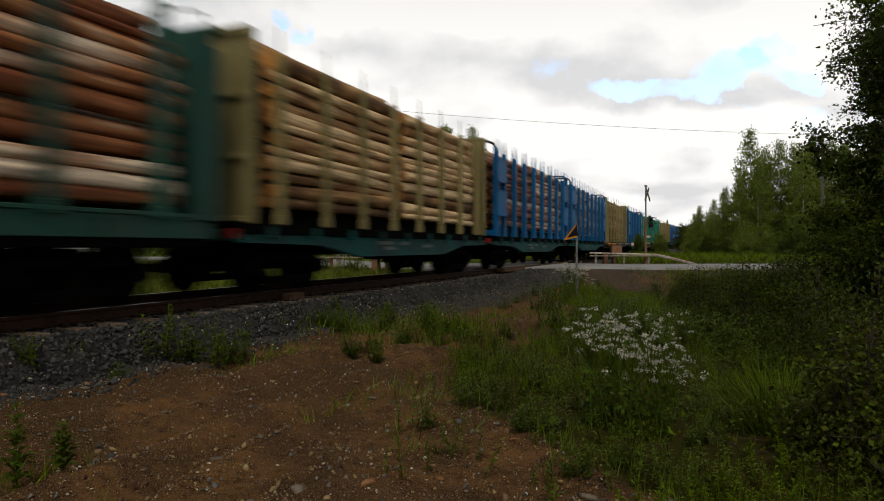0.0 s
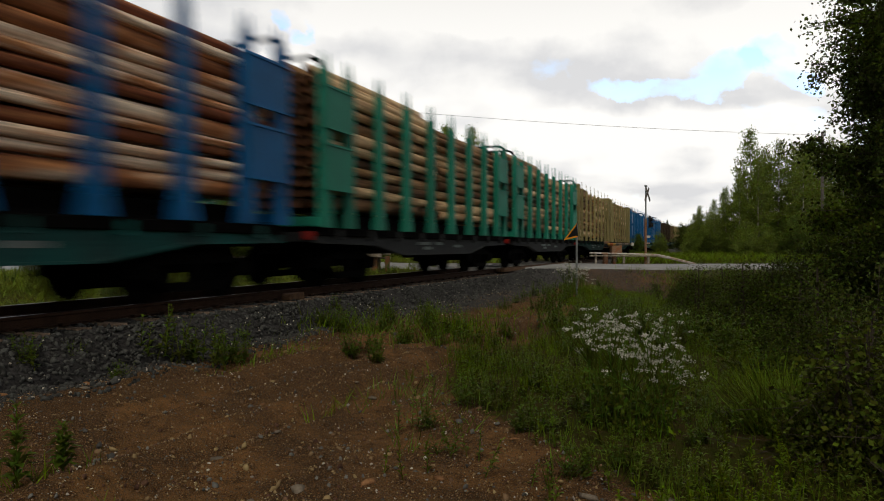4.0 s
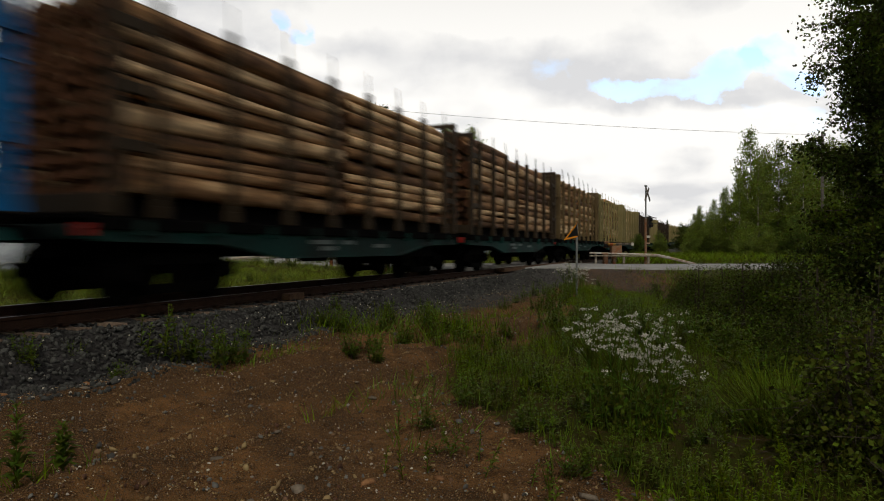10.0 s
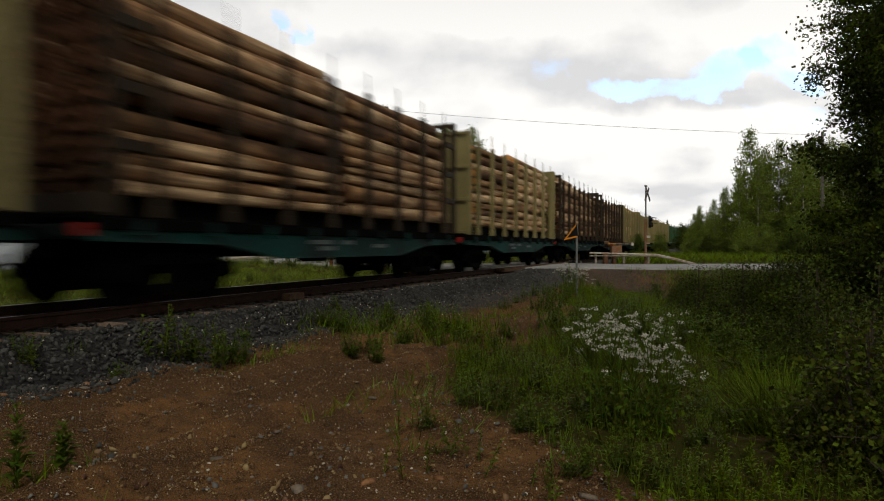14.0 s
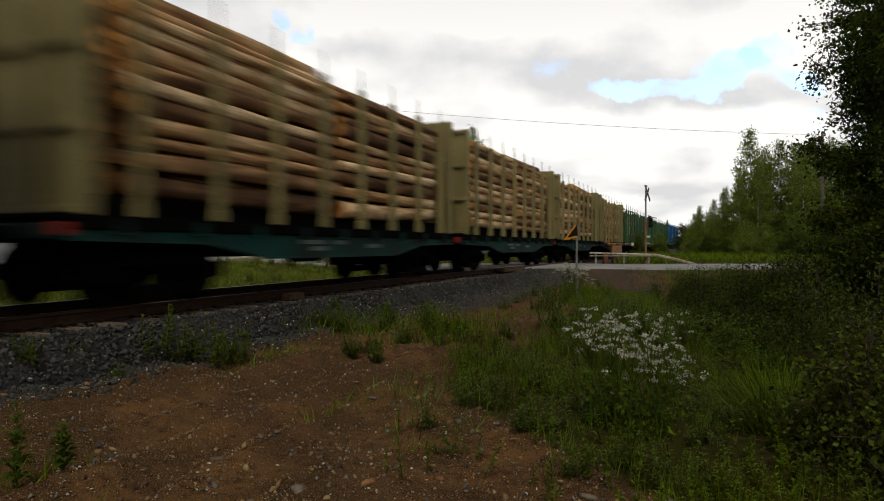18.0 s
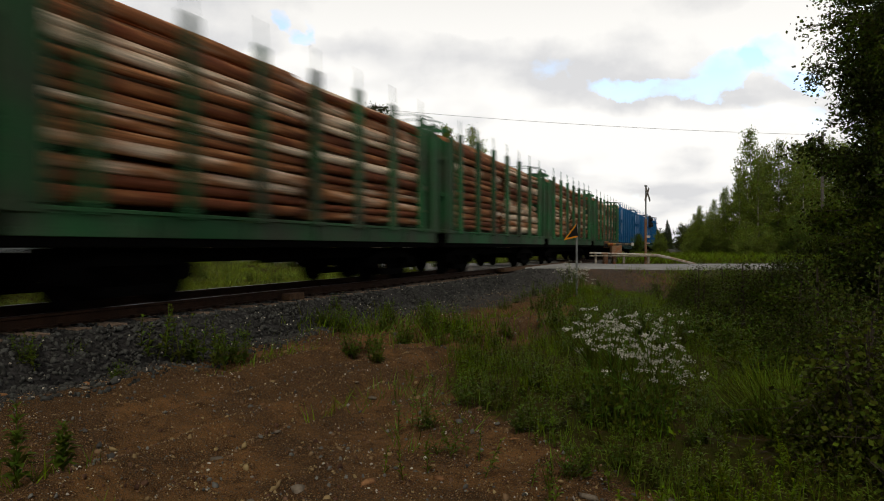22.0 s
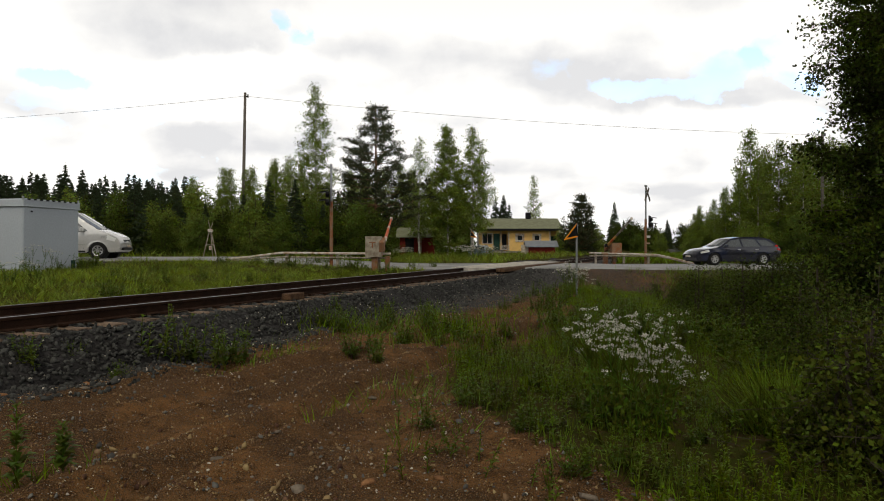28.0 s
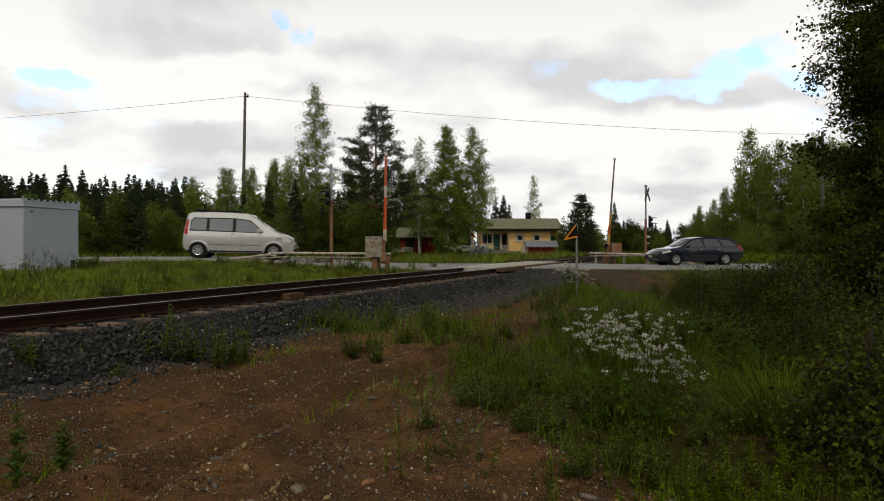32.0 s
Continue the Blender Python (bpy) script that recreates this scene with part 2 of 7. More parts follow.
def box(bm, x0, x1, y0, y1, z0, z1, bevel=0.0, m=None):
    """A box between two corners, its edges rounded by bevel."""
    r = bmesh.ops.create_cube(bm, size=1)
    vs = r["verts"]
    for v in vs:
        v.co = Vector(((x0 + x1) / 2 + v.co.x * (x1 - x0), (y0 + y1) / 2 + v.co.y * (y1 - y0), (z0 + z1) / 2 + v.co.z * (z1 - z0)))
    if m is not None:
        bmesh.ops.transform(bm, matrix=m, verts=vs)
    if bevel:
        es = list({e for v in vs for e in v.link_edges})
        bmesh.ops.bevel(bm, geom=es, offset=bevel, segments=1, affect="EDGES")
    return bm


def rod(bm, a, b, r0, r1=None, n=8):
    """A round bar from a to b."""
    a, b = Vector(a), Vector(b)
    r1 = r0 if r1 is None else r1
    d = b - a
    m = Matrix.Translation((a + b) / 2) @ d.to_track_quat("Z", "Y").to_matrix().to_4x4()
    bmesh.ops.create_cone(bm, cap_ends=True, segments=n, radius1=r0, radius2=r1, depth=d.length, matrix=m)
    return bm


def boxes(*specs, bevel=0.0):
    bm = bmesh.new()
    for s in specs:
        box(bm, *s, bevel=bevel)
    return bm


def slab(bm, outline, y0, y1, axis="y"):
    """A plate of the given outline (pairs) between two planes across the axis."""
    def at(p, q, k):
        return {"y": (p, k, q), "x": (k, p, q), "z": (p, q, k)}[axis]
    a = [bm.verts.new(at(p, q, y0)) for p, q in outline]
    b = [bm.verts.new(at(p, q, y1)) for p, q in outline]
    bm.faces.new(a)
    bm.faces.new(b[::-1])
    for i in range(len(a)):
        j = (i + 1) % len(a)
        bm.faces.new((a[j], a[i], b[i], b[j]))
    bmesh.ops.recalc_face_normals(bm, faces=bm.faces[:])
    return bm


def mesh_of(name, verts, faces):
    """A mesh from arrays: verts n x 3, faces n x k."""
    me = bpy.data.meshes.new(name)
    verts, faces = np.asarray(verts, dtype=np.float32), np.asarray(faces, dtype=np.int32)
    n, k = faces.shape
    me.vertices.add(len(verts))
    me.vertices.foreach_set("co", verts.ravel())
    me.loops.add(n * k)
    me.loops.foreach_set("vertex_index", faces.ravel())
    me.polygons.add(n)
    me.polygons.foreach_set("loop_start", np.arange(0, n * k, k, dtype=np.int32))
    me.update(calc_edges=True)
    me.validate()
    return me


def scatter(base_v, base_f, places, scales, rng, upright=False, lean=0.25):
    """Many copies of a small shape in one mesh: turned at random, or upright with a lean."""
    n = len(places)
    base_v, base_f = np.asarray(base_v, float), np.asarray(base_f)
    if upright:
        a, tx, ty = rng.uniform(0, 2 * np.pi, n), rng.normal(0, lean, n), rng.normal(0, lean, n)
        ca, sa = np.cos(a), np.sin(a)
        x = base_v[:, 0][None] * ca[:, None] - base_v[:, 1][None] * sa[:, None]
        y = base_v[:, 0][None] * sa[:, None] + base_v[:, 1][None] * ca[:, None]
        z = np.repeat(base_v[:, 2][None], n, 0)
        v = np.stack([x + z * tx[:, None], y + z * ty[:, None], z], 2)
    else:
        q = rng.normal(size=(n, 4))
        q /= np.linalg.norm(q, axis=1)[:, None]
        w, x, y, z = q.T
        r = np.stack([np.stack([1 - 2 * (y * y + z * z), 2 * (x * y - z * w), 2 * (x * z + y * w)], 1),
                      np.stack([2 * (x * y + z * w), 1 - 2 * (x * x + z * z), 2 * (y * z - x * w)], 1),
                      np.stack([2 * (x * z - y * w), 2 * (y * z + x * w), 1 - 2 * (x * x + y * y)], 1)], 1)
        v = np.einsum("nij,kj->nki", r, base_v)
    scales = np.asarray(scales, float)
    v = v * (scales[:, None, None] if scales.ndim == 1 else scales[:, None, :]) + np.asarray(places)[:, None, :]
    f = base_f[None] + (np.arange(n) * len(base_v))[:, None, None]
    return v.reshape(-1, 3), f.reshape(-1, base_f.shape[1])


LEAF_V, LEAF_F = [(0, -0.5, 0), (0.32, 0, 0.08), (0, 0.5, 0), (-0.32, 0, 0.08)], [(0, 1, 2, 3)]
BLADE_V = [(-0.02, 0, 0), (0.02, 0, 0), (0.015, 0.06, 0.5), (-0.015, 0.06, 0.5), (0.0, 0.2, 1.0), (-0.002, 0.2, 1.0)]
BLADE_F = [(0, 1, 2, 3), (3, 2, 4, 5)]


def stone_shape(seed):
    r = np.random.default_rng(seed)
    bm = bmesh.new()
    bmesh.ops.create_icosphere(bm, subdivisions=1, radius=0.5)
    v = np.array([x.co[:] for x in bm.verts])
    v *= r.uniform(0.6, 1.22, (len(v), 1)) * np.array([1.15, 0.95, 0.75])
    f = [[x.index for x in p.verts] for p in bm.faces]
    bm.free()
    return v, np.array(f)


# ---- the railway line ----
TURN = radians(21.52)
SIN, COS = math.sin(TURN), math.cos(TURN)
GAP = 8.9
CX, CY = -GAP * COS, GAP * SIN


def rise(u):
    """The height of the rails: the line climbs gently past the crossing."""
    return 6.9e-5 * max(0.0, u - 50.0) ** 2


def on_track(u, off=0.0, z=0.0):
    """A point u metres along the line, off metres to its nearer side, z above the rails."""
    return Vector((CX + u * SIN + off * COS, CY + u * COS - off * SIN, rise(u) + z))


def track_pose(u):
    p = on_track(u)
    up = math.degrees(math.atan(rise(u + 6) - rise(u - 6)) / 12) if u > 44 else 0.0
    return Matrix.Translation(p) @ pose(0, 0, 0, 0, 0, 90 - math.degrees(TURN)) @ pose(0, 0, 0, 0, -up, 0)


def line_coords(x, y):
    return (x - CX) * SIN + (y - CY) * COS, (x - CX) * COS - (y - CY) * SIN


def smooth(a, b, t):
    t = np.clip((t - a) / (b - a), 0, 1)
    return t * t * (3 - 2 * t)


ROAD_HALF = 4.6


def road_mid(x):
    """The road runs slightly askew to the view."""
    return 33.55 + 0.139 * np.asarray(x, float)


def road_z(x):
    return -0.04 + 0.40 * (1 - smooth(-10.0, -0.5, np.asarray(x, float))) - 0.07 * smooth(6.0, 11.0, np.asarray(x, float))


def ground_z(x, y):
    """The height of the ground sheet."""
    x, y = np.asarray(x, float), np.asarray(y, float)
    u, off = line_coords(x, y)
    near = -0.74 + 0.04 * np.sin(x * 1.3 + 0.6) * np.cos(y * 0.9) + 0.03 * np.sin(x * 3.1 + y * 2.2) + 0.022 * np.sin(4.6 * (x * COS - y * SIN) + 0.7 * np.sin(y * 0.8)) + 0.012 * np.sin(9.3 * x + 3.0 * np.sin(2.1 * y)) * np.sin(7.1 * y)
    # the dip with the thicket beside the track
    # two old wheel ruts run along the line
    for side, deep in ((0.0, 0.13), (-1.55, 0.085)):
        d = x - side - np.interp(y, [2, 4.5, 5.85, 7.7, 9.6, 14.2, 20], [-2.8, -2.03, -1.72, -0.92, 0.05, 2.5, 5.0]) - 0.07 * np.sin(2.3 * y + side)
        near = near - deep * np.exp(-(d / 0.20) ** 2) + 0.6 * deep * np.exp(-((d - 0.42) / 0.20) ** 2) + 0.5 * deep * np.exp(-((d + 0.42) / 0.20) ** 2)
    near = near - 0.55 * smooth(2.6, 6.0, x - 0.12 * y) * smooth(4.0, 8.0, y)
    near = near + 0.10 * smooth(6, 16, y) * (1 - smooth(1.5, 4.0, x - 0.12 * y))
    far = -0.30 + 0.30 * smooth(2.5, 8.0, -off)
    land = np.where(off > 0, near, far)
    # beyond the road
    land = np.where(y > road_mid(x), 0.0 + 0.0 * y, land)
    land = land + 0.004 * np.clip(y - 40, 0, 600)
    land = land - 0.55 * np.exp(-(((x - 3.6) / 3.2) ** 2 + ((y - 64.0) / 4.5) ** 2))
    bed = -0.42
    a = np.abs(off)
    land = bed + (land - bed) * smooth(1.3, 2.2, a)
    # the road's bank
    d = np.abs(y - road_mid(x)) - ROAD_HALF
    z = road_z(x) - 0.06
    land = z + (land - z) * smooth(0.2, 3.6, d)
    return land


def z_at(x, y):
    return float(ground_z(x, y))


def build_ground():
    xs = np.concatenate([-np.geomspace(2500, 26, 26), np.arange(-25, -9, 0.5), np.arange(-9, 9, 0.12), np.arange(9, 26, 0.5), np.geomspace(26, 2500, 26)])
    ys = np.concatenate([-np.geomspace(600, 6, 12), np.arange(-5, 2, 0.5), np.arange(2, 16, 0.11), np.arange(16, 46, 0.3), np.geomspace(46, 4000, 40)])
    gx, gy = np.meshgrid(xs, ys)
    gz = ground_z(gx, gy)
    rng = np.random.default_rng(3)
    gz = gz + rng.normal(0, 0.012, gz.shape) * ((gy < 30) & (np.abs(gx) < 12))
    n, m = gx.shape
    idx = np.arange(n * m).reshape(n, m)
    f = np.stack([idx[:-1, :-1], idx[:-1, 1:], idx[1:, 1:], idx[1:, :-1]], 2).reshape(-1, 4)
    me = mesh_of("ground", np.stack([gx, gy, gz], 2).reshape(-1, 3), f)
    # what covers the ground: 1 bare soil, 0 turf; and gravel
    soil, stone = soil_map(gx, gy)
    for name, values in (("soil", soil), ("gravel", stone)):
        a = me.attributes.new(name, "FLOAT", "POINT")
        a.data.foreach_set("value", values.astype(np.float32).ravel())
    put("ground", me, GROUND, smooth=True)
    tagged(bpy.data.objects["ground"], "reddish bare soil, gravel and rough turf beside the railway", "ground", kind="structure")


def soil_map(x, y):
    u, off = line_coords(x, y)
    wob = 0.35 * np.sin(x * 1.7 + y * 0.8) + 0.25 * np.sin(y * 1.9 - x * 0.7)
    edge = np.interp(y, [0, 4.3, 5.2, 6.4, 9.5, 11.8, 15, 22], [1.9, 1.5, 0.85, 0.15, 0.2, 1.9, 2.6, 4.2])
    soil = (1 - smooth(-0.35, 0.45, x - edge + 0.6 * wob)) * (off > 0) * (y < 27)
    soil = soil * smooth(-0.2, 0.5, 9.0 - np.abs(off) + wob)
    stone = (1 - smooth(2.0, 2.7, np.abs(off) + 0.25 * wob))
    stone = np.maximum(stone, (off > 0) * smooth(10, 20, y) * (1 - smooth(3.0, 4.8, off + wob * 0.5)))
    shoulder = 1 - smooth(0.5, 2.4, np.abs(y - road_mid(x)) - ROAD_HALF + 0.4 * wob)
    bank = (1 - smooth(2.6, 5.4, np.abs(y - road_mid(x)) - ROAD_HALF + 0.5 * wob)) * (off > 1.5) * (1 - smooth(9.0, 12.0, x + wob)) * (y < road_mid(x))
    return np.maximum(np.maximum(soil, 0.5 * shoulder * (off > -3)), 0.75 * bank), np.maximum(stone, np.maximum(0.55 * shoulder, 0.5 * bank))


def ground_material():
    m = bpy.data.materials.new("soil_turf_and_gravel")
    m.use_nodes = True
    n, l = m.node_tree.nodes, m.node_tree.links
    b = n["Principled BSDF"]
    b.inputs["Roughness"].default_value = 0.95
    b.inputs["Specular IOR Level"].default_value = 0.03
    co = n.new("ShaderNodeTexCoord")

    def noise_of(scale, detail=6):
        t = n.new("ShaderNodeTexNoise")
        t.inputs["Scale"].default_value, t.inputs["Detail"].default_value = scale, detail
        l.new(co.outputs["Object"], t.inputs["Vector"])
        return t

    def blend(fac, a, c, lo=0.4, hi=0.6):
        x = n.new("ShaderNodeMix")
        x.data_type = "RGBA"
        r = n.new("ShaderNodeMapRange")
        r.inputs[1].default_value, r.inputs[2].default_value = lo, hi
        l.new(fac, r.inputs[0])
        l.new(r.outputs[0], x.inputs[0])
        for v, k in ((a, 6), (c, 7)):
            if isinstance(v, tuple):
                x.inputs[k].default_value = (*v, 1)
            else:
                l.new(v, x.inputs[k])
        return x.outputs[2]

    soil_n, fine, mid = noise_of(1.6), noise_of(70, 8), noise_of(9)
    soil = blend(soil_n.outputs[0], (0.240, 0.122, 0.046), (0.085, 0.050, 0.026))
    broad = noise_of(0.45, 5)
    soil = blend(broad.outputs[0], soil, (0.085, 0.050, 0.026), 0.46, 0.62)
    soil = blend(mid.outputs[0], soil, (0.055, 0.030, 0.013), 0.5, 0.7)
    soil = blend(fine.outputs[0], soil, (0.30, 0.175, 0.075), 0.52, 0.70)
    # grit of several colours, from sand to small gravel
    for size, reach in ((150, 0.26), (75, 0.23), (38, 0.19)):
        cells = n.new("ShaderNodeTexVoronoi")
        cells.inputs["Scale"].default_value, cells.inputs["Randomness"].default_value = size, 1.0
        l.new(co.outputs["Object"], cells.inputs["Vector"])
        pick = n.new("ShaderNodeValToRGB")
        pick.color_ramp.interpolation = "CONSTANT"
        e = pick.color_ramp.elements
        e[0].color, e[1].color, e[1].position = (0.075, 0.040, 0.019, 1), (0.21, 0.105, 0.042, 1), 0.3
        for at, c in ((0.55, (0.13, 0.12, 0.105, 1)), (0.72, (0.26, 0.12, 0.045, 1)), (0.86, (0.05, 0.048, 0.045, 1)), (0.95, (0.36, 0.32, 0.26, 1))):
            k = e.new(at)
            k.color = c
        l.new(cells.outputs["Color"], pick.inputs[0])
        soil = blend(cells.outputs["Distance"], pick.outputs[0], soil, reach, reach + 0.08)
    grit = noise_of(160, 3)
    soil = blend(grit.outputs[0], soil, (0.055, 0.034, 0.022), 0.56, 0.66)
    turf = blend(mid.outputs[0], (0.050, 0.058, 0.010), (0.070, 0.052, 0.018))
    gravel = blend(fine.outputs[0], (0.04, 0.038, 0.038), (0.16, 0.15, 0.14), 0.45, 0.7)
    out = turf
    for name, c in (("soil", soil), ("gravel", gravel)):
        a = n.new("ShaderNodeAttribute")
        a.attribute_name = name
        add = n.new("ShaderNodeMath")
        add.operation = "MULTIPLY_ADD"
        l.new(mid.outputs[0], add.inputs[0])
        add.inputs[1].default_value = 0.6
        l.new(a.outputs["Fac"], add.inputs[2])
        out = blend(add.outputs[0], out, c, 0.65, 0.95)
    l.new(out, b.inputs["Base Color"])
    bp = n.new("ShaderNodeBump")
    bp.inputs["Strength"].default_value, bp.inputs["Distance"].default_value = 1.0, 0.04
    l.new(fine.outputs[0], bp.inputs["Height"])
    l.new(bp.outputs[0], b.inputs["Normal"])
    return m


GROUND = ground_material()
build_ground()


def build_road():
    xs = np.concatenate([np.arange(-160, -30, 6.0), np.arange(-30, 40, 0.8), np.arange(40, 200, 8.0)])
    top, rows = [], [-4.15, -4.1, -1.8, 0.0, 1.8, 4.1, 4.15]
    for x in xs:
        z = float(road_z(x))
        for k, r in enumerate(rows):
            drop = 0.10 if k in (0, 6) else 0.0
            top.append((x, float(road_mid(x)) + r, z + 0.03 - 0.02 * abs(r) / 4.1 - drop))
    idx = np.arange(len(top)).reshape(len(xs), len(rows))
    keep = [(i, j) for i in range(len(xs) - 1) for j in range(len(rows) - 1)]
    f = [(idx[i, j], idx[i + 1, j], idx[i + 1, j + 1], idx[i, j + 1]) for i, j in keep]
    put("road", mesh_of("road", top, f), ASPHALT)
    tagged(bpy.data.objects["road"], "grey worn asphalt road crossing the railway line", "road", kind="structure")


build_road()


RUSTWOOD = mat("rust_stained_wood", (0.12, 0.07, 0.04), 0.9, 0, 0.4, 8, 50, 0.4)


def build_bed():
    """The ballast bed: a low dam under the sleepers that widens as the line climbs."""
    us = list(np.arange(-40, 60, 0.5)) + list(np.arange(60, 420, 6.0))
    rng = np.random.default_rng(8)
    rows = []
    for u in us:
        w = 0.03 if u < 60 else 0.0
        h = rise(u)
        sec = [(2.25 + 1.6 * h, -0.95 - h), (1.95 + 0.8 * h, -0.6 - 0.5 * h), (1.42, -0.235), (0.9, -0.205), (0.0, -0.205), (-0.9, -0.205), (-1.42, -0.22), (-2.0 - 0.8 * h, -0.5 - 0.5 * h), (-2.3 - 1.6 * h, -0.8 - h)]
        rows.append([on_track(u, o + rng.normal(0, w), z + rng.normal(0, w * 0.4)) for o, z in sec])
    n, m = len(rows), 9
    idx = np.arange(n * m).reshape(n, m)
    f = np.stack([idx[:-1, :-1], idx[1:, :-1], idx[1:, 1:], idx[:-1, 1:]], 2).reshape(-1, 4)
    put("ballast_bed", mesh_of("ballast_bed", [tuple(p) for r in rows for p in r], f), BALLAST)
    tagged(bpy.data.objects["ballast_bed"], "dark grey crushed stone bed under the railway track", "ballast", kind="structure")


BALLAST = mat("dark_ballast", (0.035, 0.033, 0.033), 0.95, 0, 0.6, 2.0, 22, 1.0)
build_bed()


def build_track():
    prof = [(-0.07, -0.17), (0.07, -0.17), (0.07, -0.158), (0.012, -0.14), (0.011, -0.05), (0.036, -0.036), (0.036, -0.006), (0.028, 0.0),
            (-0.028, 0.0), (-0.036, -0.006), (-0.036, -0.036), (-0.011, -0.05), (-0.012, -0.14), (-0.07, -0.158)]
    us = list(np.arange(-40, 60, 5.0)) + list(np.arange(60, 420, 8.0))
    for side in (1, -1):
        rail = thing("rail", Matrix(), "rust-brown steel rail with a bright worn head", "rail", "rails of the line", "structure")
        bm, rings = bmesh.new(), []
        for u in us:
            rings.append([bm.verts.new(on_track(u, side * 0.797 + y, z)) for y, z in prof])
        for a, b in zip(rings, rings[1:]):
            for i in range(len(prof)):
                j = (i + 1) % len(prof)
                bm.faces.new((a[i], a[j], b[j], b[i]))
        bmesh.ops.recalc_face_normals(bm, faces=bm.faces[:])
        part("rail_body", bm, RUST, rail)
        bm = bmesh.new()
        rings = [[bm.verts.new(on_track(u, side * 0.797 + y, z)) for y, z in ((-0.027, 0.001), (-0.022, 0.004), (0.022, 0.004), (0.027, 0.001))] for u in us]
        for a, b in zip(rings, rings[1:]):
            for i in range(3):
                bm.faces.new((a[i], a[i + 1], b[i + 1], b[i]))
        part("running_band", bm, RAILTOP, rail, "bright worn running surface")
    # sleepers: near ones singly
    bm = bmesh.new()
    slab(bm, [(-0.14, -0.40), (0.14, -0.40), (0.11, -0.178), (-0.11, -0.178)], -1.3, 1.3)
    for v in bm.verts:
        if abs(v.co.y) > 1.2 and v.co.z > -0.2:
            v.co.z -= 0.012
    me = bpy.data.meshes.new("sleeper")
    bm.to_mesh(me)
    bm.free()
    me.materials.append(SLEEPER)
    bed = thing("sleeper_row", Matrix(), "concrete sleepers half sunk in dark ballast", "sleepers", kind="structure")
    clip = bmesh.new()
    for s in (1, -1):
        for q in (1, -1):
            box(clip, -0.05, 0.05, s * 0.797 + q * 0.12 - 0.045, s * 0.797 + q * 0.12 + 0.045, -0.178, -0.135, 0.01)
    cme = bpy.data.meshes.new("rail_clip")
    clip.to_mesh(cme)
    clip.free()
    cme.materials.append(RUST)
    u = 0.55
    rng = np.random.default_rng(5)
    while u < 90:
        if abs(u - 33.2) > 6.6:
            s = put("sleeper", me, None, bed)
            s.matrix_basis = track_pose(u) @ pose(0, 0, rng.normal(0, 0.006), 0, 0, rng.normal(0, 0.7))
            if u < 30:
                put("rail_clip", cme, None, s)
        u += 0.6
    # a lubricator or cable block on the nearer rail
    blk = thing("track_block", track_pose(11.72), "weathered wooden block beside the rail", "block")
    part("block_body", boxes((-0.26, 0.26, -1.14, -0.93, -0.19, -0.06), bevel=0.015), RUSTWOOD, blk)
    # crossing deck of long planks between and outside the rails
    deck = thing("crossing_deck", track_pose(33.2), "grey timber and asphalt deck of the level crossing", "crossing deck", kind="structure")
    skew = math.tan(TURN)
    for y0 in (-0.70, -0.50, -0.30, -0.10, 0.10, 0.30, 0.50, -1.10, -1.32, 0.90, 1.12):
        bm = bmesh.new()
        y1 = y0 + 0.19
        slab(bm, [(-6.7 + y0 * skew, y0), (6.7 + y0 * skew, y0), (6.7 + y1 * skew, y1), (-6.7 + y1 * skew, y1)], -0.12, 0.022, axis="z")
        part("deck_plank", bm, RUSTWOOD if y0 < -1 else PLANK, deck)


build_track()

# ---- the timber train ----


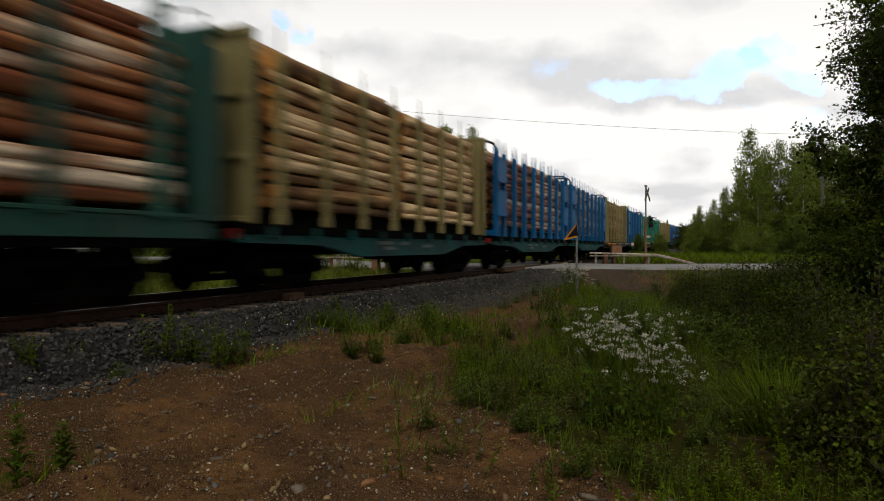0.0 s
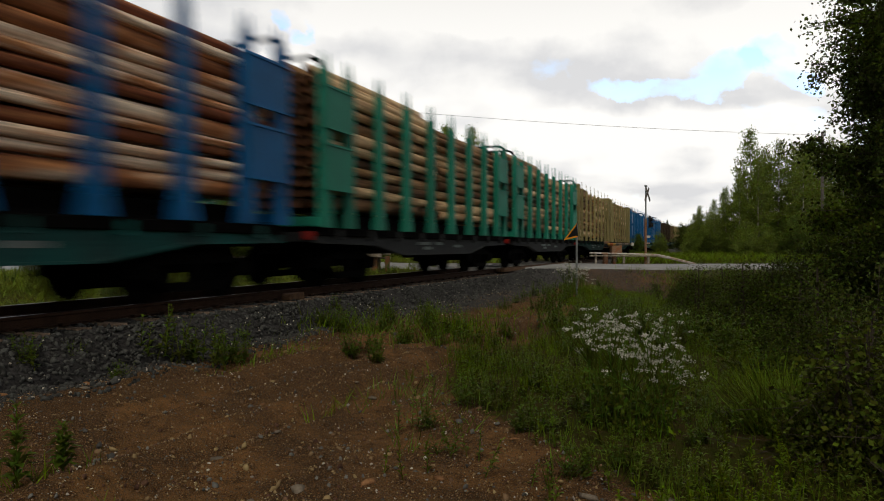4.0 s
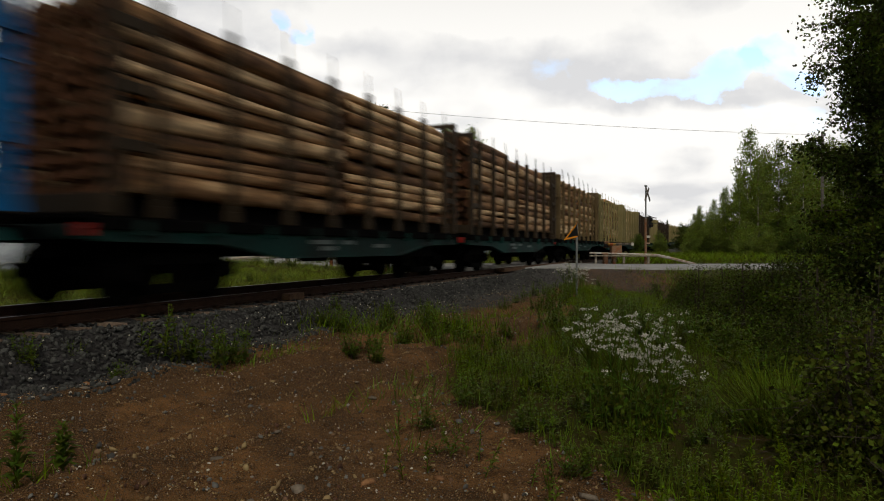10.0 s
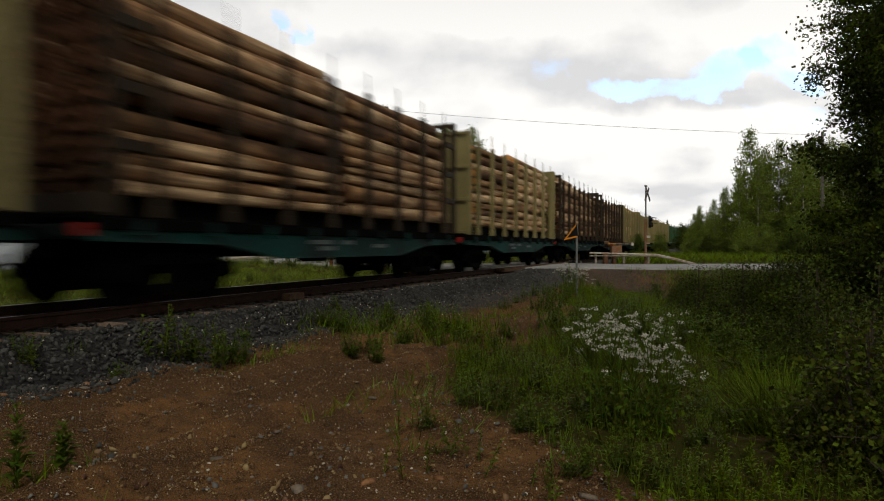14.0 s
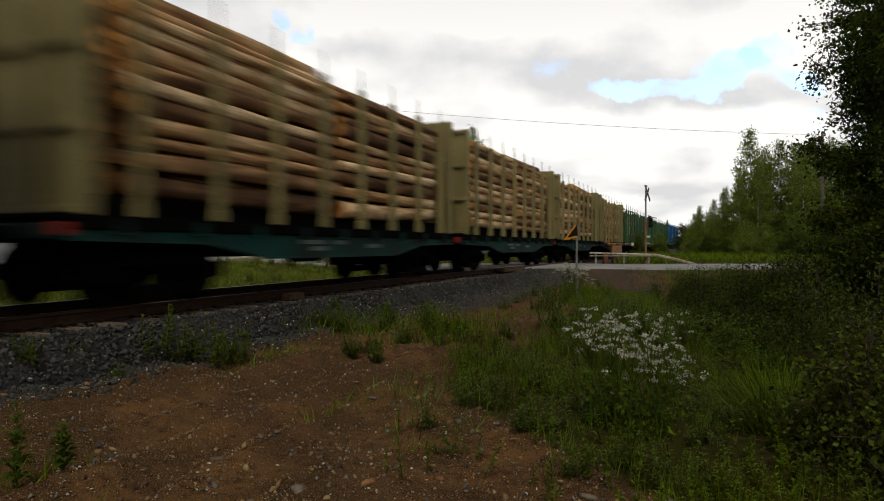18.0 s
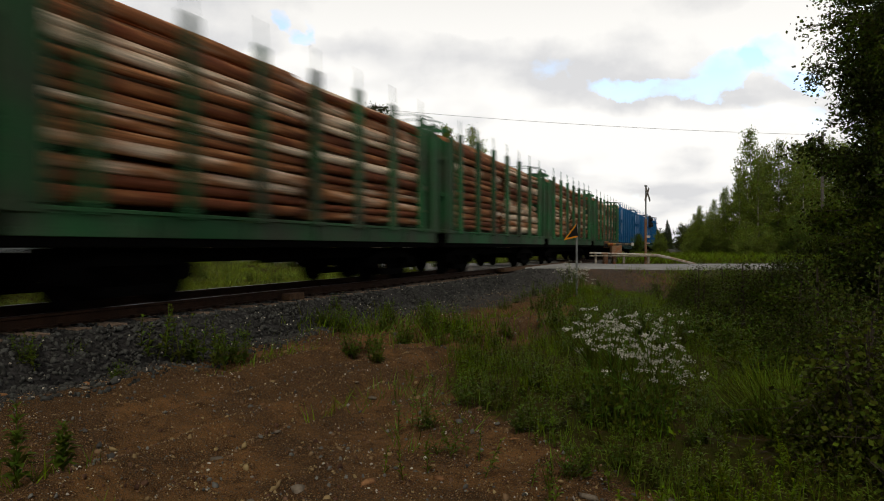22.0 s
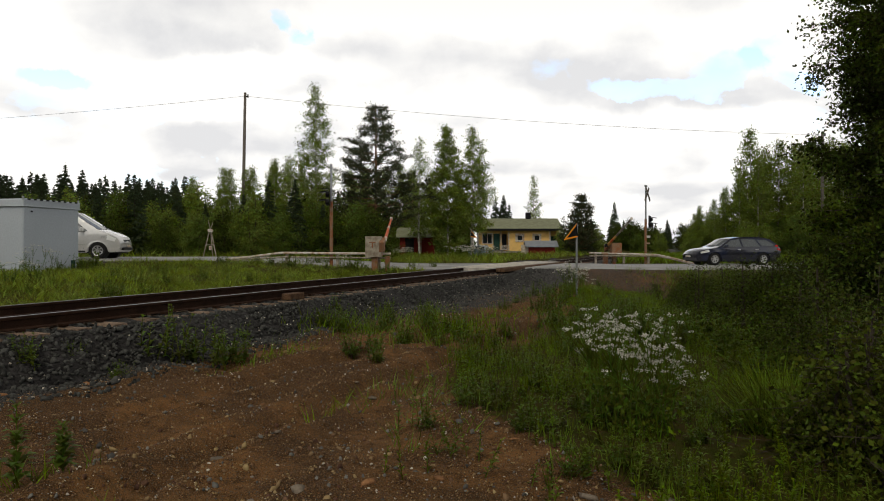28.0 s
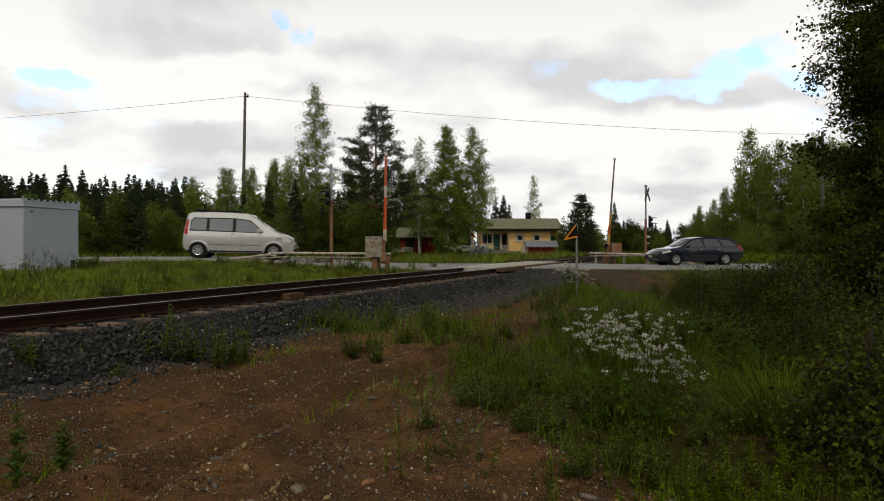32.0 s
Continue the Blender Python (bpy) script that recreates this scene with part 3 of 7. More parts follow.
def log_material(name, a, b, c):
    """Stripped and barked trunks: pale, tan and dark ones side by side, with streaks along them."""
    m = bpy.data.materials.new(name)
    m.use_nodes = True
    n, l = m.node_tree.nodes, m.node_tree.links
    p = n["Principled BSDF"]
    p.inputs["Roughness"].default_value = 0.8
    p.inputs["Specular IOR Level"].default_value = 0.25
    inf, co, geo = n.new("ShaderNodeObjectInfo"), n.new("ShaderNodeTexCoord"), n.new("ShaderNodeNewGeometry")
    add = n.new("ShaderNodeMath")
    l.new(inf.outputs["Random"], add.inputs[0])
    l.new(geo.outputs["Random Per Island"], add.inputs[1])
    fr = n.new("ShaderNodeMath")
    fr.operation = "FRACT"
    l.new(add.outputs[0], fr.inputs[0])
    ramp = n.new("ShaderNodeValToRGB")
    e = ramp.color_ramp.elements
    e[0].color, e[1].color = (*a, 1), (*c, 1)
    e[0].position, e[1].position = 0.1, 0.95
    k = e.new(0.5)
    k.color = (*b, 1)
    # patches of bark and of bare wood along one trunk
    stretch = n.new("ShaderNodeMapping")
    stretch.inputs["Scale"].default_value = (0.55, 2.2, 2.2)
    l.new(co.outputs["Object"], stretch.inputs["Vector"])
    off = n.new("ShaderNodeVectorMath")
    l.new(stretch.outputs[0], off.inputs[0])
    far_off = n.new("ShaderNodeVectorMath")
    far_off.operation = "SCALE"
    far_off.inputs[0].default_value = (37.0, 11.0, 5.0)
    l.new(fr.outputs[0], far_off.inputs[3])
    l.new(far_off.outputs[0], off.inputs[1])
    patch = n.new("ShaderNodeTexNoise")
    patch.inputs["Scale"].default_value, patch.inputs["Detail"].default_value = 1.6, 4
    l.new(off.outputs[0], patch.inputs["Vector"])
    swing = n.new("ShaderNodeMapRange")
    swing.inputs[1].default_value, swing.inputs[2].default_value, swing.inputs[3].default_value, swing.inputs[4].default_value = 0.3, 0.7, -0.38, 0.38
    l.new(patch.outputs[0], swing.inputs[0])
    shade = n.new("ShaderNodeMath")
    l.new(fr.outputs[0], shade.inputs[0])
    l.new(swing.outputs[0], shade.inputs[1])
    l.new(shade.outputs[0], ramp.inputs[0])
    mp = n.new("ShaderNodeMapping")
    mp.inputs["Scale"].default_value = (0.9, 9, 9)
    l.new(co.outputs["Object"], mp.inputs["Vector"])
    t = n.new("ShaderNodeTexNoise")
    t.inputs["Scale"].default_value, t.inputs["Detail"].default_value = 2.0, 6
    l.new(mp.outputs[0], t.inputs["Vector"])
    hsv = n.new("ShaderNodeHueSaturation")
    r = n.new("ShaderNodeMapRange")
    r.inputs[1].default_value, r.inputs[2].default_value, r.inputs[3].default_value, r.inputs[4].default_value = 0.3, 0.7, 0.55, 1.35
    l.new(t.outputs[0], r.inputs[0])
    l.new(r.outputs[0], hsv.inputs["Value"])
    l.new(ramp.outputs[0], hsv.inputs["Color"])
    l.new(hsv.outputs[0], p.inputs["Base Color"])
    bp = n.new("ShaderNodeBump")
    bp.inputs["Strength"].default_value, bp.inputs["Distance"].default_value = 0.4, 0.02
    l.new(t.outputs[0], bp.inputs["Height"])
    l.new(bp.outputs[0], p.inputs["Normal"])
    MATS[name] = m
    return m


LOG_TAN = log_material("tan_logs", (0.115, 0.055, 0.024), (0.42, 0.235, 0.100), (0.78, 0.57, 0.33))
LOG_RED = log_material("red_brown_logs", (0.16, 0.045, 0.016), (0.40, 0.165, 0.062), (0.78, 0.62, 0.46))
LOG_GREY = log_material("grey_brown_logs", (0.085, 0.040, 0.018), (0.29, 0.155, 0.068), (0.62, 0.43, 0.24))
END_ORANGE = mat("fresh_sawn_log_ends", (0.62, 0.27, 0.065), 0.85, 0, 0.3, 9, 60, 0.15, hue=(0.40, 0.19, 0.06), per_object=0.3)
# Brown and dark ends: shade of the gap between wagons put into the colour.
END_BROWN = mat("shaded_brown_log_ends", (0.15, 0.066, 0.027), 0.85, 0, 0.35, 9, 60, 0.15, hue=(0.10, 0.045, 0.018), per_object=0.3)
END_DARK = mat("gap_shaded_log_ends", (0.085, 0.034, 0.015), 0.85, 0, 0.35, 9, 60, 0.15, hue=(0.05, 0.023, 0.011), per_object=0.3)
LOG_ENDS = {"tan_logs": END_ORANGE, "red_brown_logs": END_BROWN, "grey_brown_logs": END_DARK}


def log_meshes(material, ends):
    """A few trunks of unlike shape, 6.1 m long, butt and tip cut square."""
    out = []
    for k in range(8):
        rng = np.random.default_rng(20 + k)
        bm, rings = bmesh.new(), []
        r0, r1 = (0.148, 0.118) if k % 2 else (0.118, 0.148)
        bend = rng.uniform(-0.05, 0.05, 2)
        for i in range(8):
            f = i / 7
            c = Vector((-3.05 + 6.1 * f, bend[0] * math.sin(math.pi * f), bend[1] * math.sin(math.pi * f)))
            r = (r0 + (r1 - r0) * f) * rng.uniform(0.94, 1.06)
            rings.append([bm.verts.new(c + Vector((0, r * math.cos(a), r * math.sin(a)))) for a in np.arange(8) * math.pi / 4])
        for a, b in zip(rings, rings[1:]):
            for i in range(8):
                bm.faces.new((a[i], a[(i + 1) % 8], b[(i + 1) % 8], b[i])).smooth = True
        for ring in (rings[0], rings[-1]):
            bm.faces.new(ring).material_index = 1
        bmesh.ops.recalc_face_normals(bm, faces=bm.faces[:])
        me = bpy.data.meshes.new("log")
        bm.to_mesh(me)
        bm.free()
        me.materials.append(material)
        me.materials.append(ends)
        out.append(me)
    return out


LOGS = {}


def log_load(wagon, centre, material, seed, height, half, length=1.0, foot=1.62, ends=None):
    """One bundle of trunks: those of the nearer face and of the top singly, the rest in one mesh."""
    ends = ends or LOG_ENDS[material.name]
    key = (material.name, ends.name)
    if key not in LOGS:
        LOGS[key] = log_meshes(material, ends)
    kinds = LOGS[key]
    rng = np.random.default_rng(seed)
    bundle = new("log_bundle")
    bundle.parent = wagon
    bundle["label"] = "stacked cut trunks with sawn ends"
    mean = 0.205 if material is LOG_RED else 0.25

    def trunk(x, y, z, thick):
        o = put("log", kinds[int(rng.integers(8))], None, bundle)
        s = thick / 0.266
        o.matrix_basis = pose(x, y, z, rng.uniform(0, 360), rng.normal(0, 0.45), rng.normal(0, 0.3)) @ Matrix.Diagonal((length, s, s, 1))

    # the nearer face, one trunk upon the other
    z = foot
    while True:
        d = float(np.clip(mean * math.exp(rng.normal(0, 0.22)), 0.15, 0.36))
        if z + d > height - 0.12:
            break
        trunk(centre + rng.normal(0, 0.06), -half + d / 2 + max(0.0, rng.normal(0.03, 0.05)), z + d / 2, d)
        z += d * rng.uniform(0.98, 1.10)
    # behind it
    inner_v, inner_f, row, z = [], [], 0, foot + 0.13
    circle = [(math.cos(a), math.sin(a)) for a in np.arange(6) * math.pi / 3]
    step = 0.26
    reach = 3.05 * length
    while z < height + 0.05:
        ys = np.arange(-half + 0.46 + 0.5 * step * (row % 2), half - 0.12, step)
        for y in ys:
            dome = height - 0.24 * (y / half) ** 2 + rng.uniform(-0.08, 0.08)
            if z > dome:
                continue
            zz, yy, xx = z + rng.normal(0, 0.016), y + rng.normal(0, 0.016), centre + rng.normal(0, 0.05)
            if z + 0.9 * step > dome and y < half * 0.75:
                trunk(xx, yy, zz, mean * rng.uniform(0.8, 1.35))
            else:
                n0, r = len(inner_v), 0.115
                for ex in (-reach, reach):
                    inner_v += [(xx + ex, yy + r * c, zz + r * q) for c, q in circle]
                inner_f += [(n0 + i, n0 + (i + 1) % 6, n0 + 6 + (i + 1) % 6, n0 + 6 + i) for i in range(6)]
                inner_f += [(n0, n0 + 1, n0 + 2, n0 + 3), (n0, n0 + 3, n0 + 4, n0 + 5), (n0 + 9, n0 + 8, n0 + 7, n0 + 6), (n0 + 11, n0 + 10, n0 + 9, n0 + 6)]
        z += 0.866 * step
        row += 1
    me = mesh_of("log_core", inner_v, inner_f)
    me.materials.append(material)
    me.materials.append(ends)
    idx = np.zeros(len(me.polygons), dtype=np.int32)
    idx.reshape(-1, 10)[:, 6:] = 1
    me.polygons.foreach_set("material_index", idx)
    tagged(put("log_core", me, None, bundle), kind="stuff")


WHEEL = []


def wheel_mesh():
    """A spoked-looking rail wheel: tread, flange, web and hub, turned about y."""
    bm = bmesh.new()
    prof = [(0.06, -0.09), (0.10, -0.09), (0.12, -0.03), (0.40, -0.02), (0.42, -0.07), (0.475, -0.065), (0.478, 0.055), (0.503, 0.06), (0.503, 0.085), (0.42, 0.085), (0.40, 0.03), (0.12, 0.02), (0.10, 0.06), (0.06, 0.06)]
    n, rings = 20, []
    for i in range(n):
        a = 2 * math.pi * i / n
        rings.append([bm.verts.new((r * math.cos(a), y, r * math.sin(a))) for r, y in prof])
    for i in range(n):
        a, b = rings[i], rings[(i + 1) % n]
        for j in range(len(prof) - 1):
            bm.faces.new((a[j], a[j + 1], b[j + 1], b[j]))
    bmesh.ops.recalc_face_normals(bm, faces=bm.faces[:])
    me = bpy.data.meshes.new("wheel")
    bm.to_mesh(me)
    bm.free()
    me.materials.append(BLACKSTEEL)
    return me


def bogies(wagon, spread):
    if not WHEEL:
        WHEEL.append(wheel_mesh())
    for c in (-spread, spread):
        b = bmesh.new()
        for s in (1, -1):
            slab(b, [(c - 1.35, 0.62), (c - 0.9, 0.62), (c - 0.55, 0.30), (c + 0.55, 0.30), (c + 0.9, 0.62), (c + 1.35, 0.62), (c + 1.35, 0.42), (c + 1.2, 0.36),
                     (c + 0.9, 0.40), (c + 0.62, 0.16), (c - 0.62, 0.16), (c - 0.9, 0.40), (c - 1.2, 0.36), (c - 1.35, 0.42)][::-1], s * 1.0 - 0.09, s * 1.0 + 0.09)
            slab(b, [(c - 1.3, 0.60), (c + 1.3, 0.60), (c + 0.7, 0.78), (c - 0.7, 0.78)], s * 1.0 - 0.08, s * 1.0 + 0.08)
            for q in (-0.2, 0.0, 0.2):
                rod(b, (c + q, s * 1.0, 0.28), (c + q, s * 1.0, 0.62), 0.075, n=8)
            for ax in (-0.925, 0.925):
                rod(b, (c + ax, s * 0.9, 0.475), (c + ax, s * 1.16, 0.475), 0.12, n=10)
        box(b, c - 0.25, c + 0.25, -1.0, 1.0, 0.5, 0.85)
        bg = part("bogie", b, BLACKSTEEL, wagon, "near-black cast bogie frame with springs")
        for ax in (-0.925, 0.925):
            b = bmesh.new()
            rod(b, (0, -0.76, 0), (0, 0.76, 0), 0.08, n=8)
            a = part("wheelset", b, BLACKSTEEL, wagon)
            a.matrix_basis = pose(c + ax, 0, 0.479)
            for s in (1, -1):
                w = put("wheel", WHEEL[0], None, a)
                w.matrix_basis = pose(0, s * 0.797, 0, 0, 0, 0 if s < 0 else 180)
    for s in (-1, 1):
        b = boxes((s * 6.7 if s > 0 else -7.29, 7.29 if s > 0 else -6.7, -0.11, 0.11, 0.95, 1.17), bevel=0.02)
        box(b, s * 7.29 - 0.12, s * 7.29 + 0.02, -0.20, 0.20, 0.88, 1.24, 0.04)
        part("coupler", b, BLACKSTEEL, wagon, "heavy automatic coupler")
        b = bmesh.new()
        prev = Vector((s * 6.75, -0.45, 0.95))
        for i in range(1, 6):
            q = Vector((s * (6.75 + 0.11 * i), -0.45 + 0.06 * i, 0.95 - 0.35 * math.sin(math.pi * i / 6)))
            rod(b, prev, q, 0.025, n=6)
            prev = q
        part("brake_hose", b, BLACKSTEEL, wagon)
    b = bmesh.new()
    rod(b, (-0.6, -0.5, 0.75), (0.5, -0.5, 0.75), 0.2, n=12)
    part("air_tank", b, BLACKSTEEL, wagon, "near-black air brake tank")


def fishbelly(wagon, material):
    """A flat frame with side sills that deepen in the middle."""
    for s in (1, -1):
        b = bmesh.new()
        y = s * 1.38
        slab(b, [(-6.7, 1.10), (-6.7, 0.98), (-4.3, 0.94), (-2.6, 0.68), (2.6, 0.68), (4.3, 0.94), (6.7, 0.98), (6.7, 1.10)], y - 0.02, y + 0.02)
        # Black strip stands in for the shade at the stake pockets.
        part("top_chord", boxes((-6.7, 6.7, y - 0.09, y + 0.09, 1.105, 1.27), bevel=0.012), BLACKSTEEL, wagon, "upper part of the sill, black for the shade on it")
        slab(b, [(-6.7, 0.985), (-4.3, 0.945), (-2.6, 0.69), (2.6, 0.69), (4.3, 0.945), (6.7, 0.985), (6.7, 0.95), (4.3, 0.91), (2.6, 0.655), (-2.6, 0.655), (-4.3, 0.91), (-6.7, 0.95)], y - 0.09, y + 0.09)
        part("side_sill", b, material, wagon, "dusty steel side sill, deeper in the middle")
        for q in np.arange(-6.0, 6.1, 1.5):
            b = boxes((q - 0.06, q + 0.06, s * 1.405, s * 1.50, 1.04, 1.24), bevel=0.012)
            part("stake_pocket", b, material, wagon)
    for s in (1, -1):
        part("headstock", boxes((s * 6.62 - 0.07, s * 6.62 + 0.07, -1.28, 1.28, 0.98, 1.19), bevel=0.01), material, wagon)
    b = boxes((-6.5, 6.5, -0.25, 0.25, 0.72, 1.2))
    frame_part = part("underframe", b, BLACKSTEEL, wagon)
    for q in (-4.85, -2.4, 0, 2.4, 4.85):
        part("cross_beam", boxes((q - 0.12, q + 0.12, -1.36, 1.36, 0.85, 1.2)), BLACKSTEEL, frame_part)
    # Floor coloured near black for the shade below the logs.
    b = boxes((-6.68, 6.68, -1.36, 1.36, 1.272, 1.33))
    part("floor", b, BLACKSTEEL, wagon, "plank floor, near black for the shade under the load")
    # Bearers added to stop light showing through under the load; shade in their colour.
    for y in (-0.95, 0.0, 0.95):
        part("bearer", boxes((-6.4, 6.4, y - 0.10, y + 0.10, 1.335, 1.60), bevel=0.015), BLACKSTEEL, wagon, "near-black bearer added under the load")
    for s in (1, -1):
        b = boxes((s * 6.72 - 0.03, s * 6.72 + 0.03, -1.25, -1.05, 1.02, 1.2), bevel=0.01)
        part("tail_lamp_bracket", b, REDPAINT, wagon, "red painted bracket")


MARKING = mat("faded_pale_lettering", (0.17, 0.20, 0.19), 0.8, 0, 0.3, 6, 40, 0.0)


def markings(wagon):
    """Faded lettering on the sill, as plain bars."""
    for x, l, z in ((-1.6, 0.9, 0.93), (-0.3, 0.5, 0.93), (1.2, 0.7, 0.86), (-1.2, 0.6, 0.80)):
        part("marking", boxes((x, x + l, -1.404, -1.401, z, z + 0.085)), MARKING, wagon)


REDPAINT = mat("red_paint", (0.30, 0.02, 0.015), 0.5, 0, 0.2, 5, 40, 0.05)


def stake(wagon, x, s, material, kind):
    b = bmesh.new()
    y = s * 1.46
    if kind == "blade":  # channel post, broad at the foot, cut to a point at the top
        for dy in (-0.07, 0.07):
            slab(b, [(x - 0.24, 1.28), (x + 0.24, 1.28), (x + 0.13, 1.75), (x + 0.10, 4.45), (x - 0.02, 4.92), (x - 0.10, 4.45), (x - 0.13, 1.75)], y + dy - 0.012, y + dy + 0.012)
        slab(b, [(x - 0.09, 1.28), (x + 0.09, 1.28), (x + 0.09, 4.45), (x - 0.09, 4.45)], y - 0.06, y + 0.06)
    else:
        k = 0.095 if kind == "wide" else 0.062
        box(b, x - k, x + k, y - 0.07, y + 0.07, 1.28, 4.45, 0.012)
        box(b, x - k - 0.015, x + k + 0.015, y - 0.08, y + 0.08, 1.28, 1.46, 0.012)
        if kind == "slant":  # a long thin rod that curves towards the head of the train
            bow = [(x, 4.45), (x - 0.06, 4.68), (x - 0.20, 4.88), (x - 0.42, 5.04)]
            for (x0, z0), (x1, z1) in zip(bow, bow[1:]):
                rod(b, (x0, y, z0), (x1, y, z1), 0.02, 0.016, 6)
        else:
            rod(b, (x, y, 4.45), (x, y - s * 0.02, 4.92), 0.02, 0.014, 6)
    part("stake", b, material, wagon)


def end_wall(wagon, s, material, round_top=False):
    b = bmesh.new()
    x = s * 6.55
    top = 4.46 if round_top else 4.74
    outline = [(-1.45, 1.28), (1.45, 1.28), (1.45, top - (0.45 if round_top else 0.0)), (0.9, top), (-0.9, top), (-1.45, top - (0.45 if round_top else 0.0))]
    if not round_top:
        outline = [(-1.45, 1.28), (1.45, 1.28), (1.45, top), (-1.45, top)]
    slab(b, outline, x - 0.02, x + 0.02, axis="x")
    wall = part("end_wall", b, material, wagon, "steel end wall with ribs")
    for z in (1.30, 2.40, 3.50, top - 0.12):
        b = boxes((x - 0.03, x + 0.11 if s > 0 else x + 0.03, -1.45, 1.45, z, z + 0.12), bevel=0.015) if s > 0 else boxes((x - 0.11, x + 0.03, -1.45, 1.45, z, z + 0.12), bevel=0.015)
        part("rib", b, material, wall)
    for y in (-1.42, -0.5, 0.5, 1.42):
        b = boxes((x - 0.09, x + 0.09, y - 0.07, y + 0.07, 1.28, top - (0.40 if round_top and abs(y) > 1 else 0.02)), bevel=0.015)
        part("end_post", b, material, wall)
    if round_top:
        # side returns at the corners, and a thin bowed rail above the wall
        for y in (-1.47, 1.47):
            x0, x1 = sorted((x - s * 0.10, x - s * 0.55))
            panel = part("corner_panel", boxes((x0, x1, y - 0.02, y + 0.02, 1.28, top - 0.22), bevel=0.01), material, wall, "ribbed panel round the corner")
            for q in (x0 + 0.1, x1 - 0.1):
                part("rib", boxes((q - 0.03, q + 0.03, y - 0.05, y + 0.05, 1.40, top - 0.26), bevel=0.008), material, panel)
        b = bmesh.new()
        bow = [(-1.40, top - 0.25), (-1.25, top + 0.22), (-0.6, top + 0.36), (0.6, top + 0.36), (1.25, top + 0.22), (1.40, top - 0.25)]
        for (y0, z0), (y1, z1) in zip(bow, bow[1:]):
            rod(b, (x, y0, z0), (x, y1, z1), 0.018, n=5)
        part("top_rail", b, material, wall)
    return wall


def open_end(wagon, s, material):
    """Two corner posts and a top bar, with short brackets: the log ends show between them."""
    x = s * 6.5
    for y in (-1.44, 1.44):
        post = part("end_post", boxes((x - 0.08, x + 0.08, y - 0.07, y + 0.07, 1.28, 4.72), bevel=0.015), material, wagon)
        for z in (2.2, 3.0, 3.9):
            part("bracket", boxes((x - s * 0.62 if s > 0 else x + 0.085, x - 0.085 if s > 0 else x + 0.62, y - 0.05, y + 0.05, z, z + 0.16), bevel=0.012), material, post)
    part("top_bar", boxes((x - 0.05, x + 0.05, -1.36, 1.36, 4.58, 4.72), bevel=0.015), material, wagon)
    part("foot_bar", boxes((x - 0.05, x + 0.05, -1.36, 1.36, 1.34, 1.62), bevel=0.015), material, wagon)


def stake_wagon(name, label, paint, sill, logs, style, seed):
    w = thing(name, Matrix(), label, "timber wagon", "wagons of the timber train")
    fishbelly(w, sill)
    bogies(w, 4.86)
    if style == "blade":
        xs = [-6.58, -5.6, -4.1, -2.5, -0.83, 0.83, 2.5, 4.1, 5.6, 6.58]
        for s in (1, -1):
            for x in xs:
                stake(w, x, s, paint, "blade")
            for x0, x1 in ((-6.75, -5.5), (5.5, 6.75)):
                for z0, z1 in ((2.05, 3.02), (3.32, 4.22)):
                    b = boxes((x0, x1, s * 1.55 - 0.012, s * 1.55 + 0.012, z0, z1))
                    plate = part("side_plate", b, paint, w, "plain painted plate between end stakes")
                    for q in (z0, z1 - 0.05):
                        part("rim", boxes((x0, x1, s * 1.575 - 0.012, s * 1.575 + 0.012, q, q + 0.05)), paint, plate)
        for s in (1, -1):
            x = s * 6.72
            b = boxes((x - 0.05, x + 0.05, -1.5, 1.5, 1.3, 1.5), bevel=0.012)
            for y in (-1.45, 1.45):
                box(b, x - 0.06, x + 0.06, y - 0.06, y + 0.06, 1.3, 4.6, 0.012)
            part("end_frame", b, paint, w, "open end frame of square tube")
            b = bmesh.new()
            bow = [(-1.45, 4.55), (-1.38, 4.72), (-1.22, 4.80), (1.22, 4.80), (1.38, 4.72), (1.45, 4.55)]
            for (y0, z0), (y1, z1) in zip(bow, bow[1:]):
                rod(b, (x, y0, z0), (x, y1, z1), 0.045, n=6)
            part("top_hoop", b, BLACKSTEEL, w, "near-black tube across the top of the end frame")
    else:
        for s in (1, -1):
            for x in (-5.7, -4.07, -2.44, -0.81, 0.81, 2.44, 4.07, 5.7):
                stake(w, x, s, paint, "post" if x > 3 else style)
        for s in (1, -1):
            if paint is BROWN:
                open_end(w, s, paint)
            else:
                end_wall(w, s, paint)
    markings(w)
    h = np.random.default_rng(seed).uniform(4.58, 4.84, 2)
    far = 2.93 if paint in (BEIGE, OLIVE) else 3.15
    size = 0.915 if paint in (BEIGE, OLIVE) else 1.0
    foot = 1.70 if style == "blade" else 1.60
    # Tan logs on blade wagons take the ends darkened for the gap's shade.
    ends = END_BROWN if style == "blade" and logs is LOG_TAN else None
    for k in (0, 1):
        log_load(w, (-far, far)[k], logs, seed + 50 * k, h[k], 1.36, size, foot, ends)
    return w


